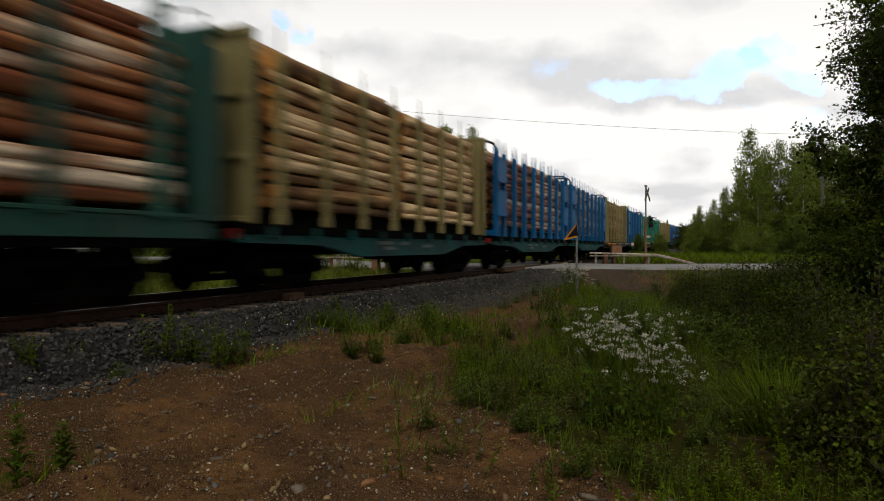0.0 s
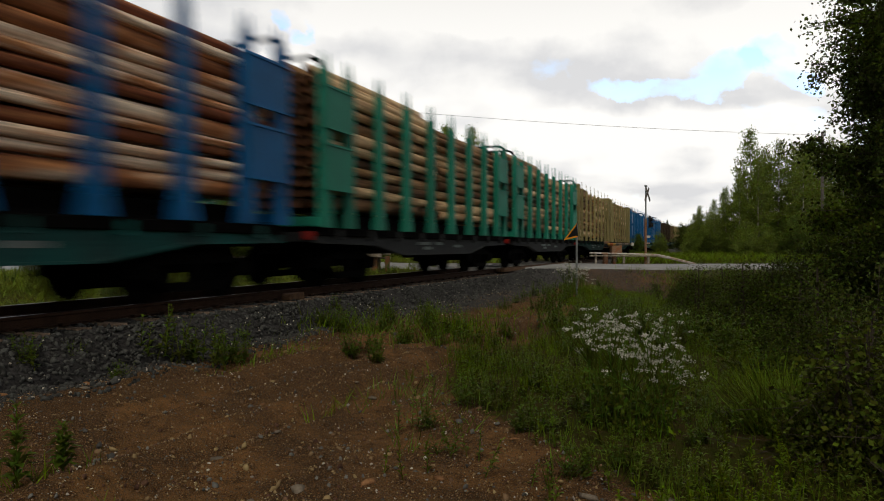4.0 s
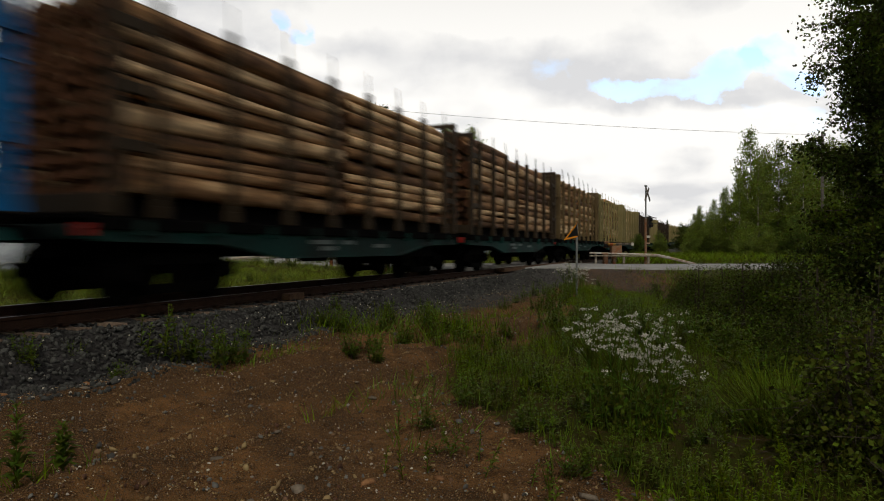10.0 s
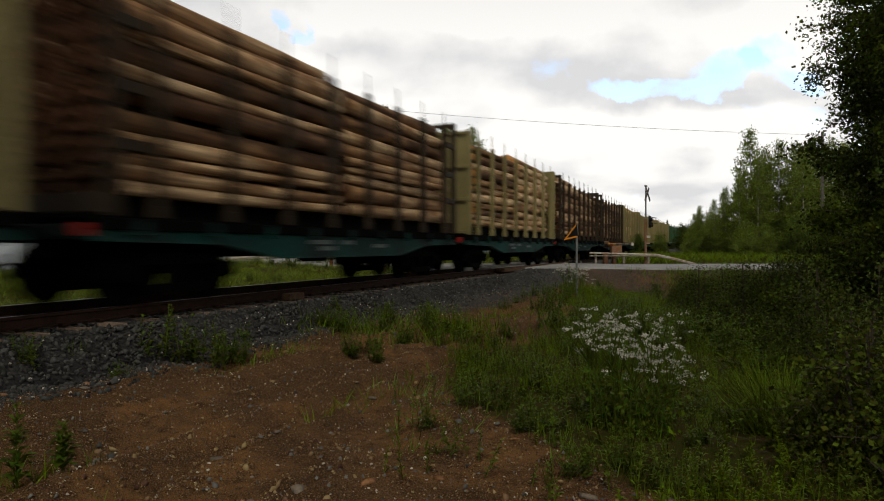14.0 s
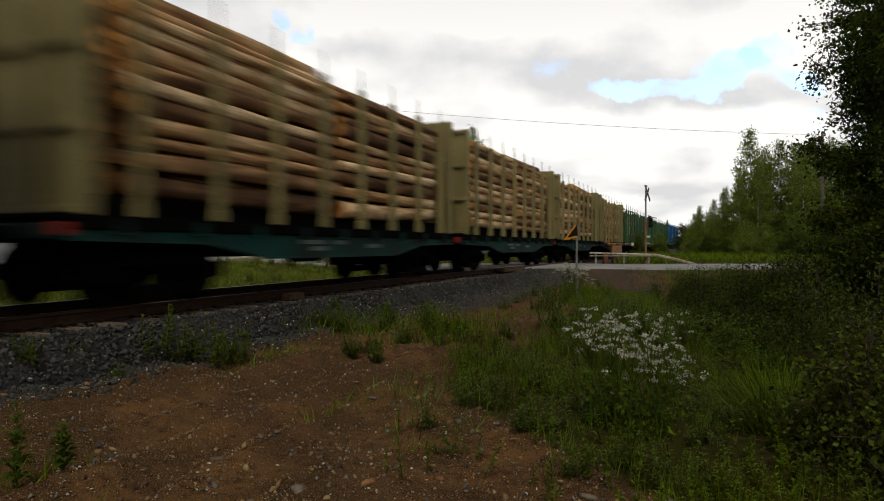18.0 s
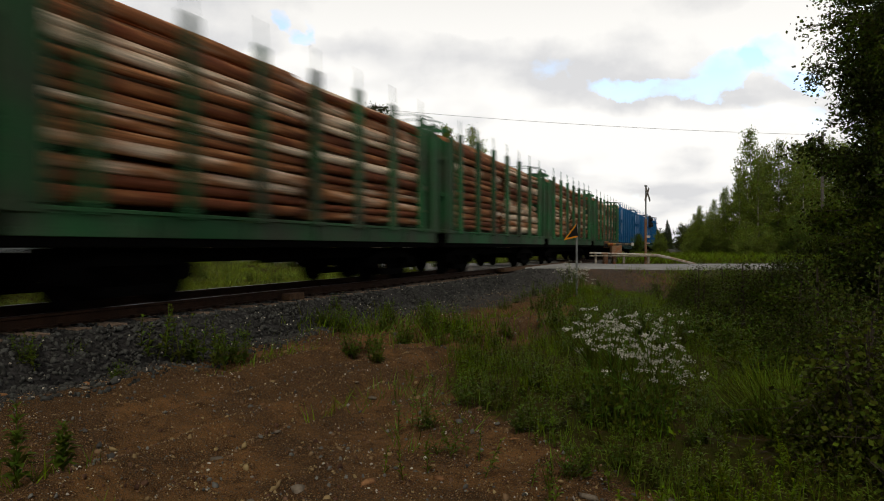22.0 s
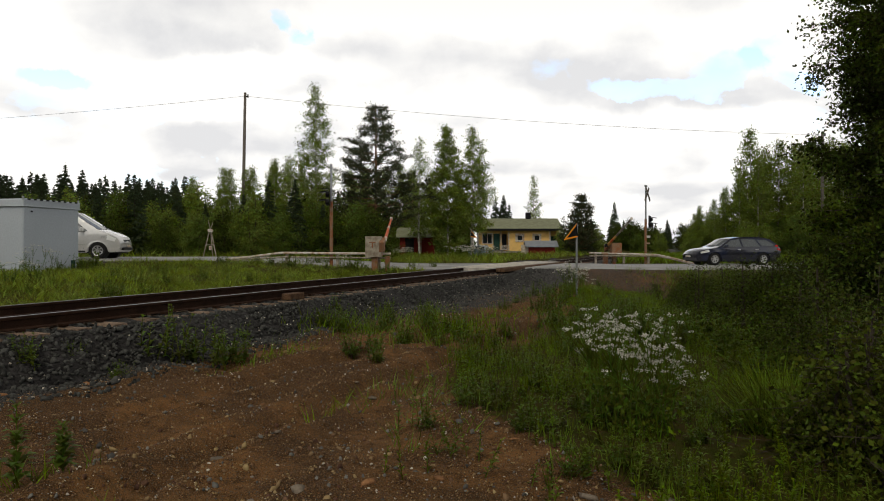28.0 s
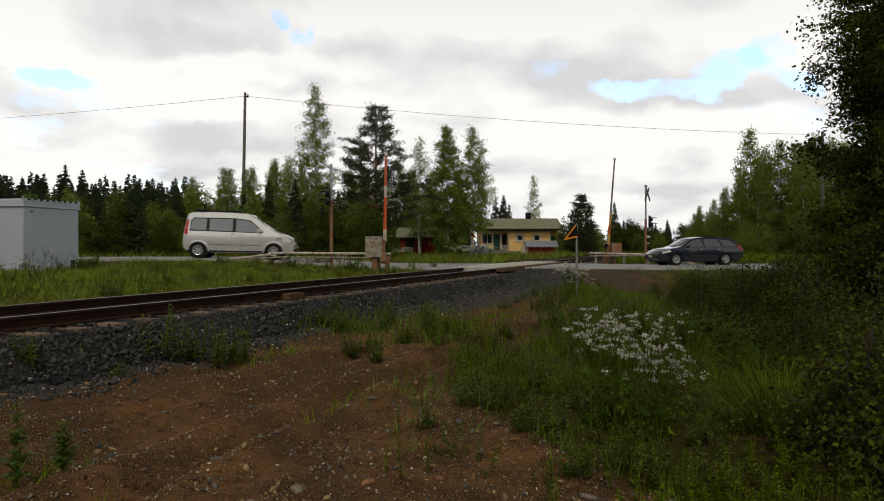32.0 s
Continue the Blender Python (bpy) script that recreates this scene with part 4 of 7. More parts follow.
def low_side_wagon(name, label, paint, logs, seed):
    """A flat-bottomed wagon with low side boards, posts and tall round-topped end walls."""
    w = thing(name, Matrix(), label, "timber wagon", "wagons of the timber train")
    bogies(w, 4.33)
    part("floor", boxes((-6.55, 6.55, -1.41, 1.41, 1.125, 1.28)), BLACKSTEEL, w, "near-black steel floor")
    part("underframe", boxes((-6.5, 6.5, -1.40, 1.40, 0.86, 1.12), bevel=0.02), BLACKSTEEL, w, "near-black flat underframe")
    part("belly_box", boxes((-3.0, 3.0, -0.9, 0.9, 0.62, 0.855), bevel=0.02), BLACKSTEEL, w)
    for s in (1, -1):
        for x in np.arange(-5.46, 5.6, 2.184):
            b = boxes((x - 1.06, x + 1.06, s * 1.43 - 0.015, s * 1.43 + 0.015, 1.0, 1.36), (x - 1.06, x + 1.06, s * 1.45 - 0.03, s * 1.45 + 0.03, 1.32, 1.38), bevel=0.008)
            part("side_board", b, paint, w, "low steel side board")
        for x in np.arange(-5.4, 5.5, 1.8):
            stake(w, x, s, paint, "wide")
        end_wall(w, s, paint, True)
    log_load(w, -3.0, logs, seed, 4.36, 1.34, 0.96, 1.45)
    log_load(w, 3.0, logs, seed + 50, 4.42, 1.34, 0.96, 1.45)
    return w


FIRST = {}


def train():
    """Each wagon in its order: kind, and the distance of its rear edge along the line at the start."""
    order = ["G", "K", "B", "B", "K", "B", "T", "T", "K", "K", "B", "B", "B", "N", "N", "S", "K", "K", "N", "K", "N", "N",
             "K", "K", "K", "K", "K", "G", "G", "G", "G", "G", "B", "B", "B"]
    made, at = [], 12.6 - 13.92
    for i, k in enumerate(order):
        if k == "B":
            logs = LOG_RED if i < 6 or i > 30 else LOG_TAN
            key = (k, logs.name, i % 2)
            build = lambda: stake_wagon("timber_wagon", "bright blue stake wagon with teal sill, loaded with logs", BLUE, SILLTEAL, logs, "blade", 100 + i)
        elif k == "T":
            key = (k,)
            build = lambda: stake_wagon("timber_wagon", "teal green stake wagon with grey sill, loaded with logs", TEALGREEN, SILLGREY, LOG_GREY, "blade", 100 + i)
        elif k == "N":
            key = (k, i % 2)
            build = lambda: stake_wagon("timber_wagon", "dull brown stake wagon with open end frames, loaded with logs", BROWN, SILLDARK, LOG_GREY, "post", 100 + i)
        elif k == "G":
            key = (k, i % 2, i > 0)
            build = lambda: low_side_wagon("timber_wagon", "dark green low-sided wagon loaded with red-brown logs" if i else "dull teal low-sided wagon loaded with red-brown logs", DARKGREEN if i else DULLTEAL, LOG_RED, 100 + i)
        else:
            logs = LOG_RED if i == 4 else LOG_TAN
            key = (k, i % 3, logs.name, i > 5)
            build = lambda: stake_wagon("timber_wagon", "khaki stake wagon with solid end walls, loaded with tan logs", OLIVE if k == "S" else BEIGE, SILLDARK if i > 5 else SILLTEAL, logs, "slant" if k == "S" else "post", 100 + i)
        if key not in FIRST:
            FIRST[key] = build()
            w = FIRST[key]
        else:
            w = copy_thing(FIRST[key], Matrix())
        half = 6.55 if k == "G" else 6.7
        # slack in the couplings: how far each wagon runs ahead of an even spacing
        slack = float(np.interp(i, [0, 2, 4, 5, 7, 8, 9, 11, 12, 14, 16, 18, 22, 25, 26, 27, 30, 32, 34], [0, 0, 0.1, 0.2, -0.1, -0.25, -0.1, 0.2, 0.5, 0.32, 0.68, 0.92, 1.0, 0.75, 0.55, 0.1, 0, -0.55, -0.45]))
        made.append((w, at - 2.91 + half - slack))
        at += 13.92 if k == "G" else 14.62
    return made


WAGONS = train()


def run(t):
    """How far the train has come after t seconds."""
    return 17.55 * t + 0.0252 * t * t

# ---- beside the road and the track ----
STRIPE_RED = mat("faded_red_paint", (0.52, 0.10, 0.025), 0.55, 0, 0.25, 4, 30, 0.05)
STRIPE_YELLOW = mat("faded_yellow_paint", (0.62, 0.36, 0.08), 0.55, 0, 0.2, 4, 30, 0.05)
WHITE = mat("chipped_white_paint", (0.55, 0.53, 0.48), 0.6, 0, 0.2, 5, 40, 0.08, hue=(0.36, 0.24, 0.15))
BOARD = mat("grey_beige_board", (0.36, 0.32, 0.26), 0.8, 0, 0.2, 6, 40, 0.1, hue=(0.2, 0.16, 0.12))
RUSTPAINT = mat("rusted_orange_steel", (0.24, 0.095, 0.04), 0.85, 0.0, 0.35, 5, 50, 0.2, hue=(0.22, 0.16, 0.11))
POLEWOOD = mat("grey_pole_wood", (0.17, 0.15, 0.13), 0.9, 0, 0.25, 3, 30, 0.3)
GALV = mat("dull_zinc", (0.30, 0.31, 0.31), 0.5, 0.7, 0.15, 3, 40, 0.05)
ORANGE = mat("orange_sign_edge", (0.80, 0.30, 0.02), 0.45, 0, 0.1, 5, 40, 0.02)
BLACKPAINT = mat("black_paint", (0.012, 0.012, 0.013), 0.5, 0, 0.2, 4, 40, 0.03)
YELLOWWALL = mat("yellow_boarded_wall", (0.84, 0.55, 0.19), 0.75, 0, 0.1, 2, 30, 0.1)
REDWALL = mat("red_boarded_wall", (0.20, 0.025, 0.018), 0.85, 0, 0.2, 2, 30, 0.1)
ROOFGREEN = mat("moss_green_roof", (0.22, 0.23, 0.15), 0.85, 0, 0.2, 2, 20, 0.2)
ROOFGREY = mat("grey_sheet_roof", (0.30, 0.32, 0.35), 0.5, 0.3, 0.15, 2, 25, 0.1)
GREENPANEL = mat("dark_green_panel", (0.02, 0.055, 0.04), 0.6, 0, 0.15, 3, 30, 0.05)
GLASS = glass_mat("window_glass")
CARGLASS = glass_mat("coated_car_glass", (0.05, 0.06, 0.06), 1.0)
CARGLASS.node_tree.nodes["Principled BSDF"].inputs["IOR"].default_value = 2.0
LAMPGLASS = glass_mat("dark_lamp_glass", (0.03, 0.01, 0.01))


def relay_cabinet():
    c = thing("relay_cabinet", Matrix.Translation((-13.83, 22.5, z_at(-13.83, 22.5) - 0.08)) @ pose(0, 0, 0, 0, 0, 90 - 14.0),
              "light grey sheet-steel relay cabinet with a ribbed flat roof", "relay cabinet")
    # x runs along the long side, y away from the line
    part("plinth", boxes((0.05, 2.35, 0.05, 2.9, -0.15, 0.10)), CONCRETE, c)
    part("front_wall", boxes((0.0, 2.38, 0.0, 0.04, 0.04, 2.28), bevel=0.006), GREYPAINT, c)
    part("end_wall", boxes((0.0, 0.04, 0.045, 3.0, 0.04, 2.28), bevel=0.006), GREYPAINT, c)
    part("rear_wall", boxes((2.34, 2.38, 0.045, 3.0, 0.04, 2.28), bevel=0.006), GREYPAINT, c)
    part("back_wall", boxes((0.045, 2.335, 2.96, 3.0, 0.04, 2.28), bevel=0.006), GREYPAINT, c)
    part("fascia", boxes((-0.04, 2.42, -0.04, 3.04, 2.284, 2.52), (-0.06, 2.44, -0.06, 3.06, 2.30, 2.33), bevel=0.008), GREYPAINT, c)
    for i in range(19):
        b = bmesh.new()
        slab(b, [(0.0 + i * 0.128, 2.522), (0.10 + i * 0.128, 2.522), (0.08 + i * 0.128, 2.565), (0.02 + i * 0.128, 2.565)], -0.07, 3.06)
        part("roof_rib", b, BLACKPAINT if i % 2 else GREYPAINT, c)
    for x in (-0.02, 2.38):
        part("lifting_eye", boxes((x - 0.03, x + 0.03, -0.03, 0.03, 2.52, 2.64), bevel=0.01), GALV, c)
    part("latch", boxes((0.28, 0.36, -0.02, 0.0, 2.12, 2.17), bevel=0.005), BLACKPAINT, c)
    part("vent_grille", boxes((2.02, 2.22, -0.012, 0.0, 0.12, 0.48), bevel=0.004), GREENPANEL, c, "dark stained vent plate")


relay_cabinet()


def guardrail(name, pts, legs, label):
    """Two broad rails on short posts, bent down at one end."""
    g = thing(name, Matrix(), label, "guardrail", "guardrails at the crossing")
    for dz, h in ((0.0, 0.10), (-0.19, 0.07)):
        b = bmesh.new()
        rings = []
        for x, y, z in pts:
            zz = z + dz * (1 if z > 0.5 else 0.5)
            rings.append([b.verts.new(p) for p in ((x, y - 0.02, zz), (x, y - 0.06, zz - h * 0.3), (x, y - 0.06, zz - h * 0.7), (x, y - 0.02, zz - h), (x, y + 0.02, zz - h), (x, y + 0.02, zz))])
        for a, c in zip(rings, rings[1:]):
            for i in range(6):
                j = (i + 1) % 6
                b.faces.new((a[i], a[j], c[j], c[i]))
        for r in (rings[0], rings[-1]):
            b.faces.new(r)
        bmesh.ops.recalc_face_normals(b, faces=b.faces[:])
        part("rail_beam", b, WHITE if dz == 0 else BOARD, g, "white painted beam with rust streaks" if dz == 0 else "")
    for x, y, z in legs:
        part("post", boxes((x - 0.06, x + 0.06, y + 0.025, y + 0.14, z_at(x, y) - 0.15, z), bevel=0.01), BOARD, g)


guardrail("guardrail", [(-8.9, 28.0, 0.42), (-8.0, 28.0, 0.50), (-6.6, 28.0, 0.68), (-2.1, 28.0, 0.64)], [(-6.4, 28, 0.66), (-4.3, 28, 0.66), (-2.6, 28, 0.63)], "white steel guardrail with a lowered end beside the road")
guardrail("guardrail", [(8.6, 39.7, 0.58), (12.7, 40.2, 0.47), (13.7, 40.3, 0.26), (15.1, 40.5, -0.08)], [(9.0, 39.75, 0.55), (10.7, 39.95, 0.5), (12.2, 40.15, 0.46)], "white steel guardrail, rust-red at the bend, with a buried end")


def barrier(x, y, facing, length, label):
    """A rusty drive on a post with its arm on a pivot. facing: 1 the arm crosses the road away from the eye, -1 towards it."""
    base = z_at(x, y)
    b = thing("barrier", Matrix.Translation((x, y, 0)), label, "crossing barrier", "barriers of the crossing")
    part("foot", boxes((-0.42, -0.18, -0.2, 0.2, base - 0.1, 0.5), (0.12, 0.30, -0.2, 0.2, base - 0.1, 0.5), bevel=0.02), RUSTPAINT, b)
    if facing > 0:
        box_part = part("shield_plate", boxes((-0.66, 0.02, -0.30, -0.26, 0.46, 1.30), bevel=0.01), BOARD, b, "weathered pale plate with dark marks")
        part("drive_box", boxes((-0.6, 0.0, -0.25, 0.25, 0.5, 1.25), bevel=0.02), RUSTPAINT, b)
        part("worn_mark", boxes((-0.50, -0.24, -0.306, -0.302, 1.04, 1.08), (-0.40, -0.35, -0.306, -0.302, 0.84, 1.04)), RUSTPAINT, box_part)
    else:
        part("drive_box", boxes((0.02, 0.62, -0.28, 0.28, 0.42, 1.12), bevel=0.02), RUSTPAINT, b)
        part("warning_lamp", boxes((-0.34, -0.16, -0.1, 0.1, 0.86, 1.06), bevel=0.03), BLACKPAINT, b)
    pivot = new("arm")
    pivot.parent = b
    pivot["label"] = "striped arm on its pivot"
    n = 8
    for i in range(n):
        y0, y1 = length * i / n, length * (i + 1) / n
        r0, r1 = 0.075 - 0.035 * i / n, 0.075 - 0.035 * (i + 1) / n
        s = bmesh.new()
        rod(s, (0, y0, 0), (0, y1, 0), r0, r1, 8)
        if facing > 0:
            m = WHITE if i in (0, 4) else STRIPE_RED
        else:
            m = (STRIPE_RED if i % 2 else STRIPE_YELLOW) if i < 3 else (POLEWOOD if i % 2 else BOARD)
        part("arm_band", s, m, pivot)
    s = boxes((-0.06, 0.06, length - 0.05, length + 0.08, -0.08, 0.08), bevel=0.02)
    part("tip_lamp", s, WHITE, pivot, "white tip with a small red lamp")
    s = boxes((-0.10, 0.02, -0.75, 0.05, -0.14, 0.14), (-0.16, 0.06, -0.9, -0.55, -0.2, 0.2), bevel=0.02)
    part("counterweight", s, RUSTPAINT, pivot)
    return b, pivot


ARM_NEAR = barrier(-2.42, 27.6, 1, 3.63, "crossing barrier with pale plate, red and white arm")
ARM_FAR = barrier(9.97, 40.3, -1, 5.06, "railway barrier with a rust-orange drive and striped arm")


def signal_post(x, y, top, turn, cross):
    base = z_at(x, y)
    s = thing("crossing_signal", Matrix.Translation((x, y, 0)) @ pose(0, 0, 0, 0, 0, turn), "rusty crossing signal post with hooded lamps", "crossing signal", "signals of the crossing")
    b = bmesh.new()
    rod(b, (0, 0, base - 0.2), (0, 0, base + 2.7), 0.075, 0.07, 10)
    part("lower_post", b, RUSTPAINT, s, "rust-streaked lower post")
    b = bmesh.new()
    rod(b, (0, 0, base + 2.7), (0, 0, top), 0.05, 0.045, 10)
    part("upper_post", b, GALV, s, "grey upper post")
    part("lamp_board", boxes((-0.06, -0.03, -0.34, 0.34, 2.55, 3.25), bevel=0.01) if not cross else boxes((0.22, 0.25, -0.34, 0.34, 2.0, 2.72), bevel=0.01), BLACKPAINT, s)
    spots = ((-0.17, 2.72), (0.17, 2.72), (0.0, 3.05)) if not cross else ((-0.17, 2.18), (0.17, 2.18), (0.0, 2.5))
    for yy, zz in spots:
        b = bmesh.new()
        x0 = -0.06 if not cross else 0.22
        d = -1 if not cross else 1
        rod(b, (x0 + d * 0.03, yy, zz), (x0 + d * 0.16, yy, zz), 0.12, 0.12, 12)
        slab(b, [(x0 + d * 0.14, zz + 0.10), (x0 + d * 0.42, zz + 0.06), (x0 + d * 0.42, zz + 0.09), (x0 + d * 0.14, zz + 0.14)], yy - 0.12, yy + 0.12)
        lamp = part("hooded_lamp", b, BLACKPAINT, s)
        b = bmesh.new()
        rod(b, (x0 + d * 0.161, yy, zz), (x0 + d * 0.175, yy, zz), 0.095, 0.09, 12)
        part("lens", b, LAMPGLASS, lamp)
    if cross:
        for k in (1, -1):
            b = bmesh.new()
            slab(b, [(-0.47, -0.07), (0.47, -0.07), (0.47, 0.07), (-0.47, 0.07)], -0.012, 0.012)
            bmesh.ops.transform(b, matrix=pose(0.10 + 0.03 * k, 0, top - 0.46, 0, 0, 76) @ pose(0, 0, 0, 0, 55 * k, 0), verts=b.verts)
            part("cross_board", b, POLEWOOD, s, "weathered grey cross board")
        part("bell", boxes((-0.09, 0.09, -0.09, 0.09, top, top + 0.08), (-0.03, 0.03, -0.03, 0.03, top - 0.1, top + 0.1), bevel=0.02), GALV, s)
        part("small_plate", boxes((0.07, 0.25, -0.1, 0.1, 1.42, 1.55), bevel=0.004), WHITE, s, "small white plate")
        part("small_plate", boxes((0.07, 0.22, -0.1, 0.1, 1.05, 1.14), bevel=0.004), WHITE, s, "small white plate")
    return s


signal_post(-4.57, 28.1, 4.3, 8, False)
signal_post(12.06, 40.3, 4.45, -28, True)


def triangle_sign(x, y, top, turn, flip):
    base = z_at(x, y)
    s = thing("triangle_sign", Matrix.Translation((x, y, 0)) @ pose(0, 0, 0, 0, 0, turn), "black triangular sign with orange edge on steel post", "track sign", "triangle signs by the line")
    b = bmesh.new()
    rod(b, (0, 0, base - 0.2), (0, 0, top), 0.032, 0.032, 8)
    part("post", b, GALV, s)
    f = -1 if flip else 1
    tri = [(-0.03 * f, top - 0.05), (0.0, top - 0.37), (-0.34 * f, top - 0.45)]
    c = (sum(p[0] for p in tri) / 3, sum(p[1] for p in tri) / 3)
    big = [(c[0] + (p[0] - c[0]) * 1.26, c[1] + (p[1] - c[1]) * 1.26) for p in tri]
    small = [(c[0] + (p[0] - c[0]) * 0.84, c[1] + (p[1] - c[1]) * 0.84) for p in tri]
    b = bmesh.new()
    slab(b, [(c[0] + (p[0] - c[0]) * 1.24, c[1] + (p[1] - c[1]) * 1.24) for p in tri], -0.034, -0.026)
    part("sign_face", b, BLACKPAINT, s)
    b = bmesh.new()
    for i in (1, 2):
        j = (i + 1) % 3
        slab(b, [big[i], big[j], small[j], small[i]], -0.06, -0.036)
    part("sign_edge", b, ORANGE, s, "orange reflective edge")


triangle_sign(3.96, 20.0, 1.56, 0, False)
triangle_sign(1.92, 45.0, 1.95, 0, True)


def tripod():
    x, y = -13.0, 38.2
    z = z_at(x, y)
    t = thing("tripod", Matrix.Translation((x, y, z)), "pale wooden tripod with a small white box at the roadside", "tripod")
    for dx, dy in ((-0.42, -0.1), (0.40, -0.1), (0.0, 0.45)):
        b = bmesh.new()
        rod(b, (dx, dy, -0.05), (dx * 0.1, dy * 0.1, 1.65), 0.035, 0.03, 6)
        part("leg", b, BOARD, t)
    b = bmesh.new()
    rod(b, (-0.2, -0.05, 0.85), (0.2, -0.05, 0.85), 0.02, n=6)
    part("brace", b, BOARD, t)
    part("box", boxes((-0.12, 0.12, -0.1, 0.1, 1.55, 1.72), bevel=0.01), WHITE, t, "small white box")
    part("lantern", boxes((-0.07, 0.07, -0.07, 0.07, 0.55, 0.78), bevel=0.03), WHITE, t)
    b = bmesh.new()
    rod(b, (0, 0, 1.7), (-0.12, 0, 2.2), 0.018, n=6)
    rod(b, (0, 0, 1.7), (0.15, 0, 2.1), 0.018, n=6)
    part("antenna", b, BOARD, t)


tripod()


def utility_poles():
    tops = []
    for x, y, top in ((-14.44, 50.0, 12.2), (29.6, 53.0, 9.85), (-77.5, 80.0, 15.0)):
        z = z_at(x, y)
        p = thing("utility_pole", Matrix.Translation((x, y, 0)), "grey weathered wooden utility pole", "utility pole", "poles of the overhead line")
        b = bmesh.new()
        rod(b, (-0.25 if x < 0 else 0, 0, z - 0.5), (0, 0, top), 0.14, 0.10, 10)
        part("pole", b, POLEWOOD, p)
        b = bmesh.new()
        rod(b, (0.1, 0, top - 0.28), (0.2, 0, top - 0.28), 0.04, n=8)
        rod(b, (0.2, 0, top - 0.36), (0.2, 0, top - 0.12), 0.05, n=8)
        part("insulator", b, BLACKPAINT, p)
        tops.append(Vector((x, y, top - 0.25)))
    for a, b_ in ((0, 1), (0, 2)):
        p0, p1 = tops[a], tops[b_]
        w = thing("overhead_wire", Matrix(), "thin dark overhead wire between utility poles", "wire", "wires of the overhead line")
        b = bmesh.new()
        prev = p0
        for i in range(1, 25):
            f = i / 24
            q = p0.lerp(p1, f) - Vector((0, 0, 4 * 0.45 * f * (1 - f)))
            rod(b, prev, q, 0.012, n=5)
            prev = q
        part("cable", b, BLACKPAINT, w)


utility_poles()


def house():
    h = thing("house", Matrix.Translation((5.2, 80.0, z_at(9, 80))), "low yellow wooden house with a moss-green pitched roof", "house")
    part("foundation", boxes((-0.05, 8.6, 0.0, 6.0, -0.3, 0.25)), CONCRETE, h)
    # front wall in stretches, with openings between
    wall = part("front_wall", boxes((2.65, 3.55, 0, 0.15, 0.25, 2.75), (4.35, 5.55, 0, 0.15, 0.25, 2.75), (6.35, 7.5, 0, 0.15, 0.25, 2.75), (3.55, 4.35, 0, 0.15, 0.25, 1.45),
                                (3.55, 4.35, 0, 0.15, 2.15, 2.75), (5.55, 6.35, 0, 0.15, 0.25, 1.45), (5.55, 6.35, 0, 0.15, 2.15, 2.75)), YELLOWWALL, h)
    for i in range(25):
        x = 2.66 + i * 0.195
        if not any(a < x < b for a, b in ((3.4, 4.5), (5.4, 6.5))):
            part("cover_strip", boxes((x, x + 0.03, -0.012, 0.0, 0.25, 2.75)), YELLOWWALL, wall)
    for x in (3.55, 5.55):
        w = new("window")
        w.parent = h
        part("window_frame", boxes((x - 0.12, x + 0.92, -0.06, 0.02, 2.06, 2.30), (x - 0.12, x + 0.92, -0.06, 0.02, 1.30, 1.54), (x - 0.12, x + 0.12, -0.06, 0.02, 1.54, 2.06), (x + 0.68, x + 0.92, -0.06, 0.02, 1.54, 2.06)), WHITE, w)
        part("pane", boxes((x + 0.02, x + 0.78, 0.05, 0.07, 1.48, 2.12)), GLASS, w)
    part("corner_board", boxes((7.42, 7.55, -0.03, 0.0, 0.25, 2.75)), WHITE, h)
    part("corner_board", boxes((2.60, 2.72, -0.03, 0.0, 0.25, 2.75)), WHITE, h)
    part("gable_wall", boxes((8.4, 8.55, 0.0, 6.0, 0.25, 2.75)), YELLOWWALL, h)
    part("side_wall", boxes((7.55, 8.4, 0.9, 1.05, 0.25, 2.75)), YELLOWWALL, h)
    part("shutter", boxes((7.7, 8.35, 0.82, 0.89, 0.7, 2.0), bevel=0.02), GREENPANEL, h, "dark green shutter")
    part("porch_wall", boxes((1.75, 2.6, 1.3, 1.42, 0.25, 2.75)), YELLOWWALL, h)
    part("door", boxes((1.95, 2.5, 1.22, 1.29, 0.3, 2.25), bevel=0.02), BLACKPAINT, h, "dark front door in the porch")
    part("porch_post", boxes((1.68, 1.78, 0.0, 0.1, 0.25, 2.75)), WHITE, h)
    for k in range(7):
        part("porch_baluster", boxes((1.80 + 0.12 * k, 1.85 + 0.12 * k, 0.0, 0.06, 0.48, 0.80)), WHITE, h)
    part("skirting", boxes((2.6, 7.55, -0.04, 0.0, -0.1, 0.22)), CONCRETE, h, "pale foundation band")
    part("porch_rail", boxes((1.75, 2.6, 0.0, 0.06, 0.8, 0.9), (1.75, 2.6, 0.0, 0.06, 0.4, 0.48)), WHITE, h)
    part("wing_wall", boxes((-0.62, -0.4, 0.3, 0.45, 0.25, 2.75), (0.7, 1.68, 0.3, 0.45, 0.25, 2.75), (-0.4, 0.7, 0.3, 0.45, 0.25, 1.1), (-0.4, 0.7, 0.3, 0.45, 2.3, 2.75)), YELLOWWALL, h)
    part("dark_panel", boxes((0.85, 1.62, 0.2, 0.29, 0.3, 2.3)), GREENPANEL, h, "dark green boarded panel")
    w = new("window")
    w.parent = h
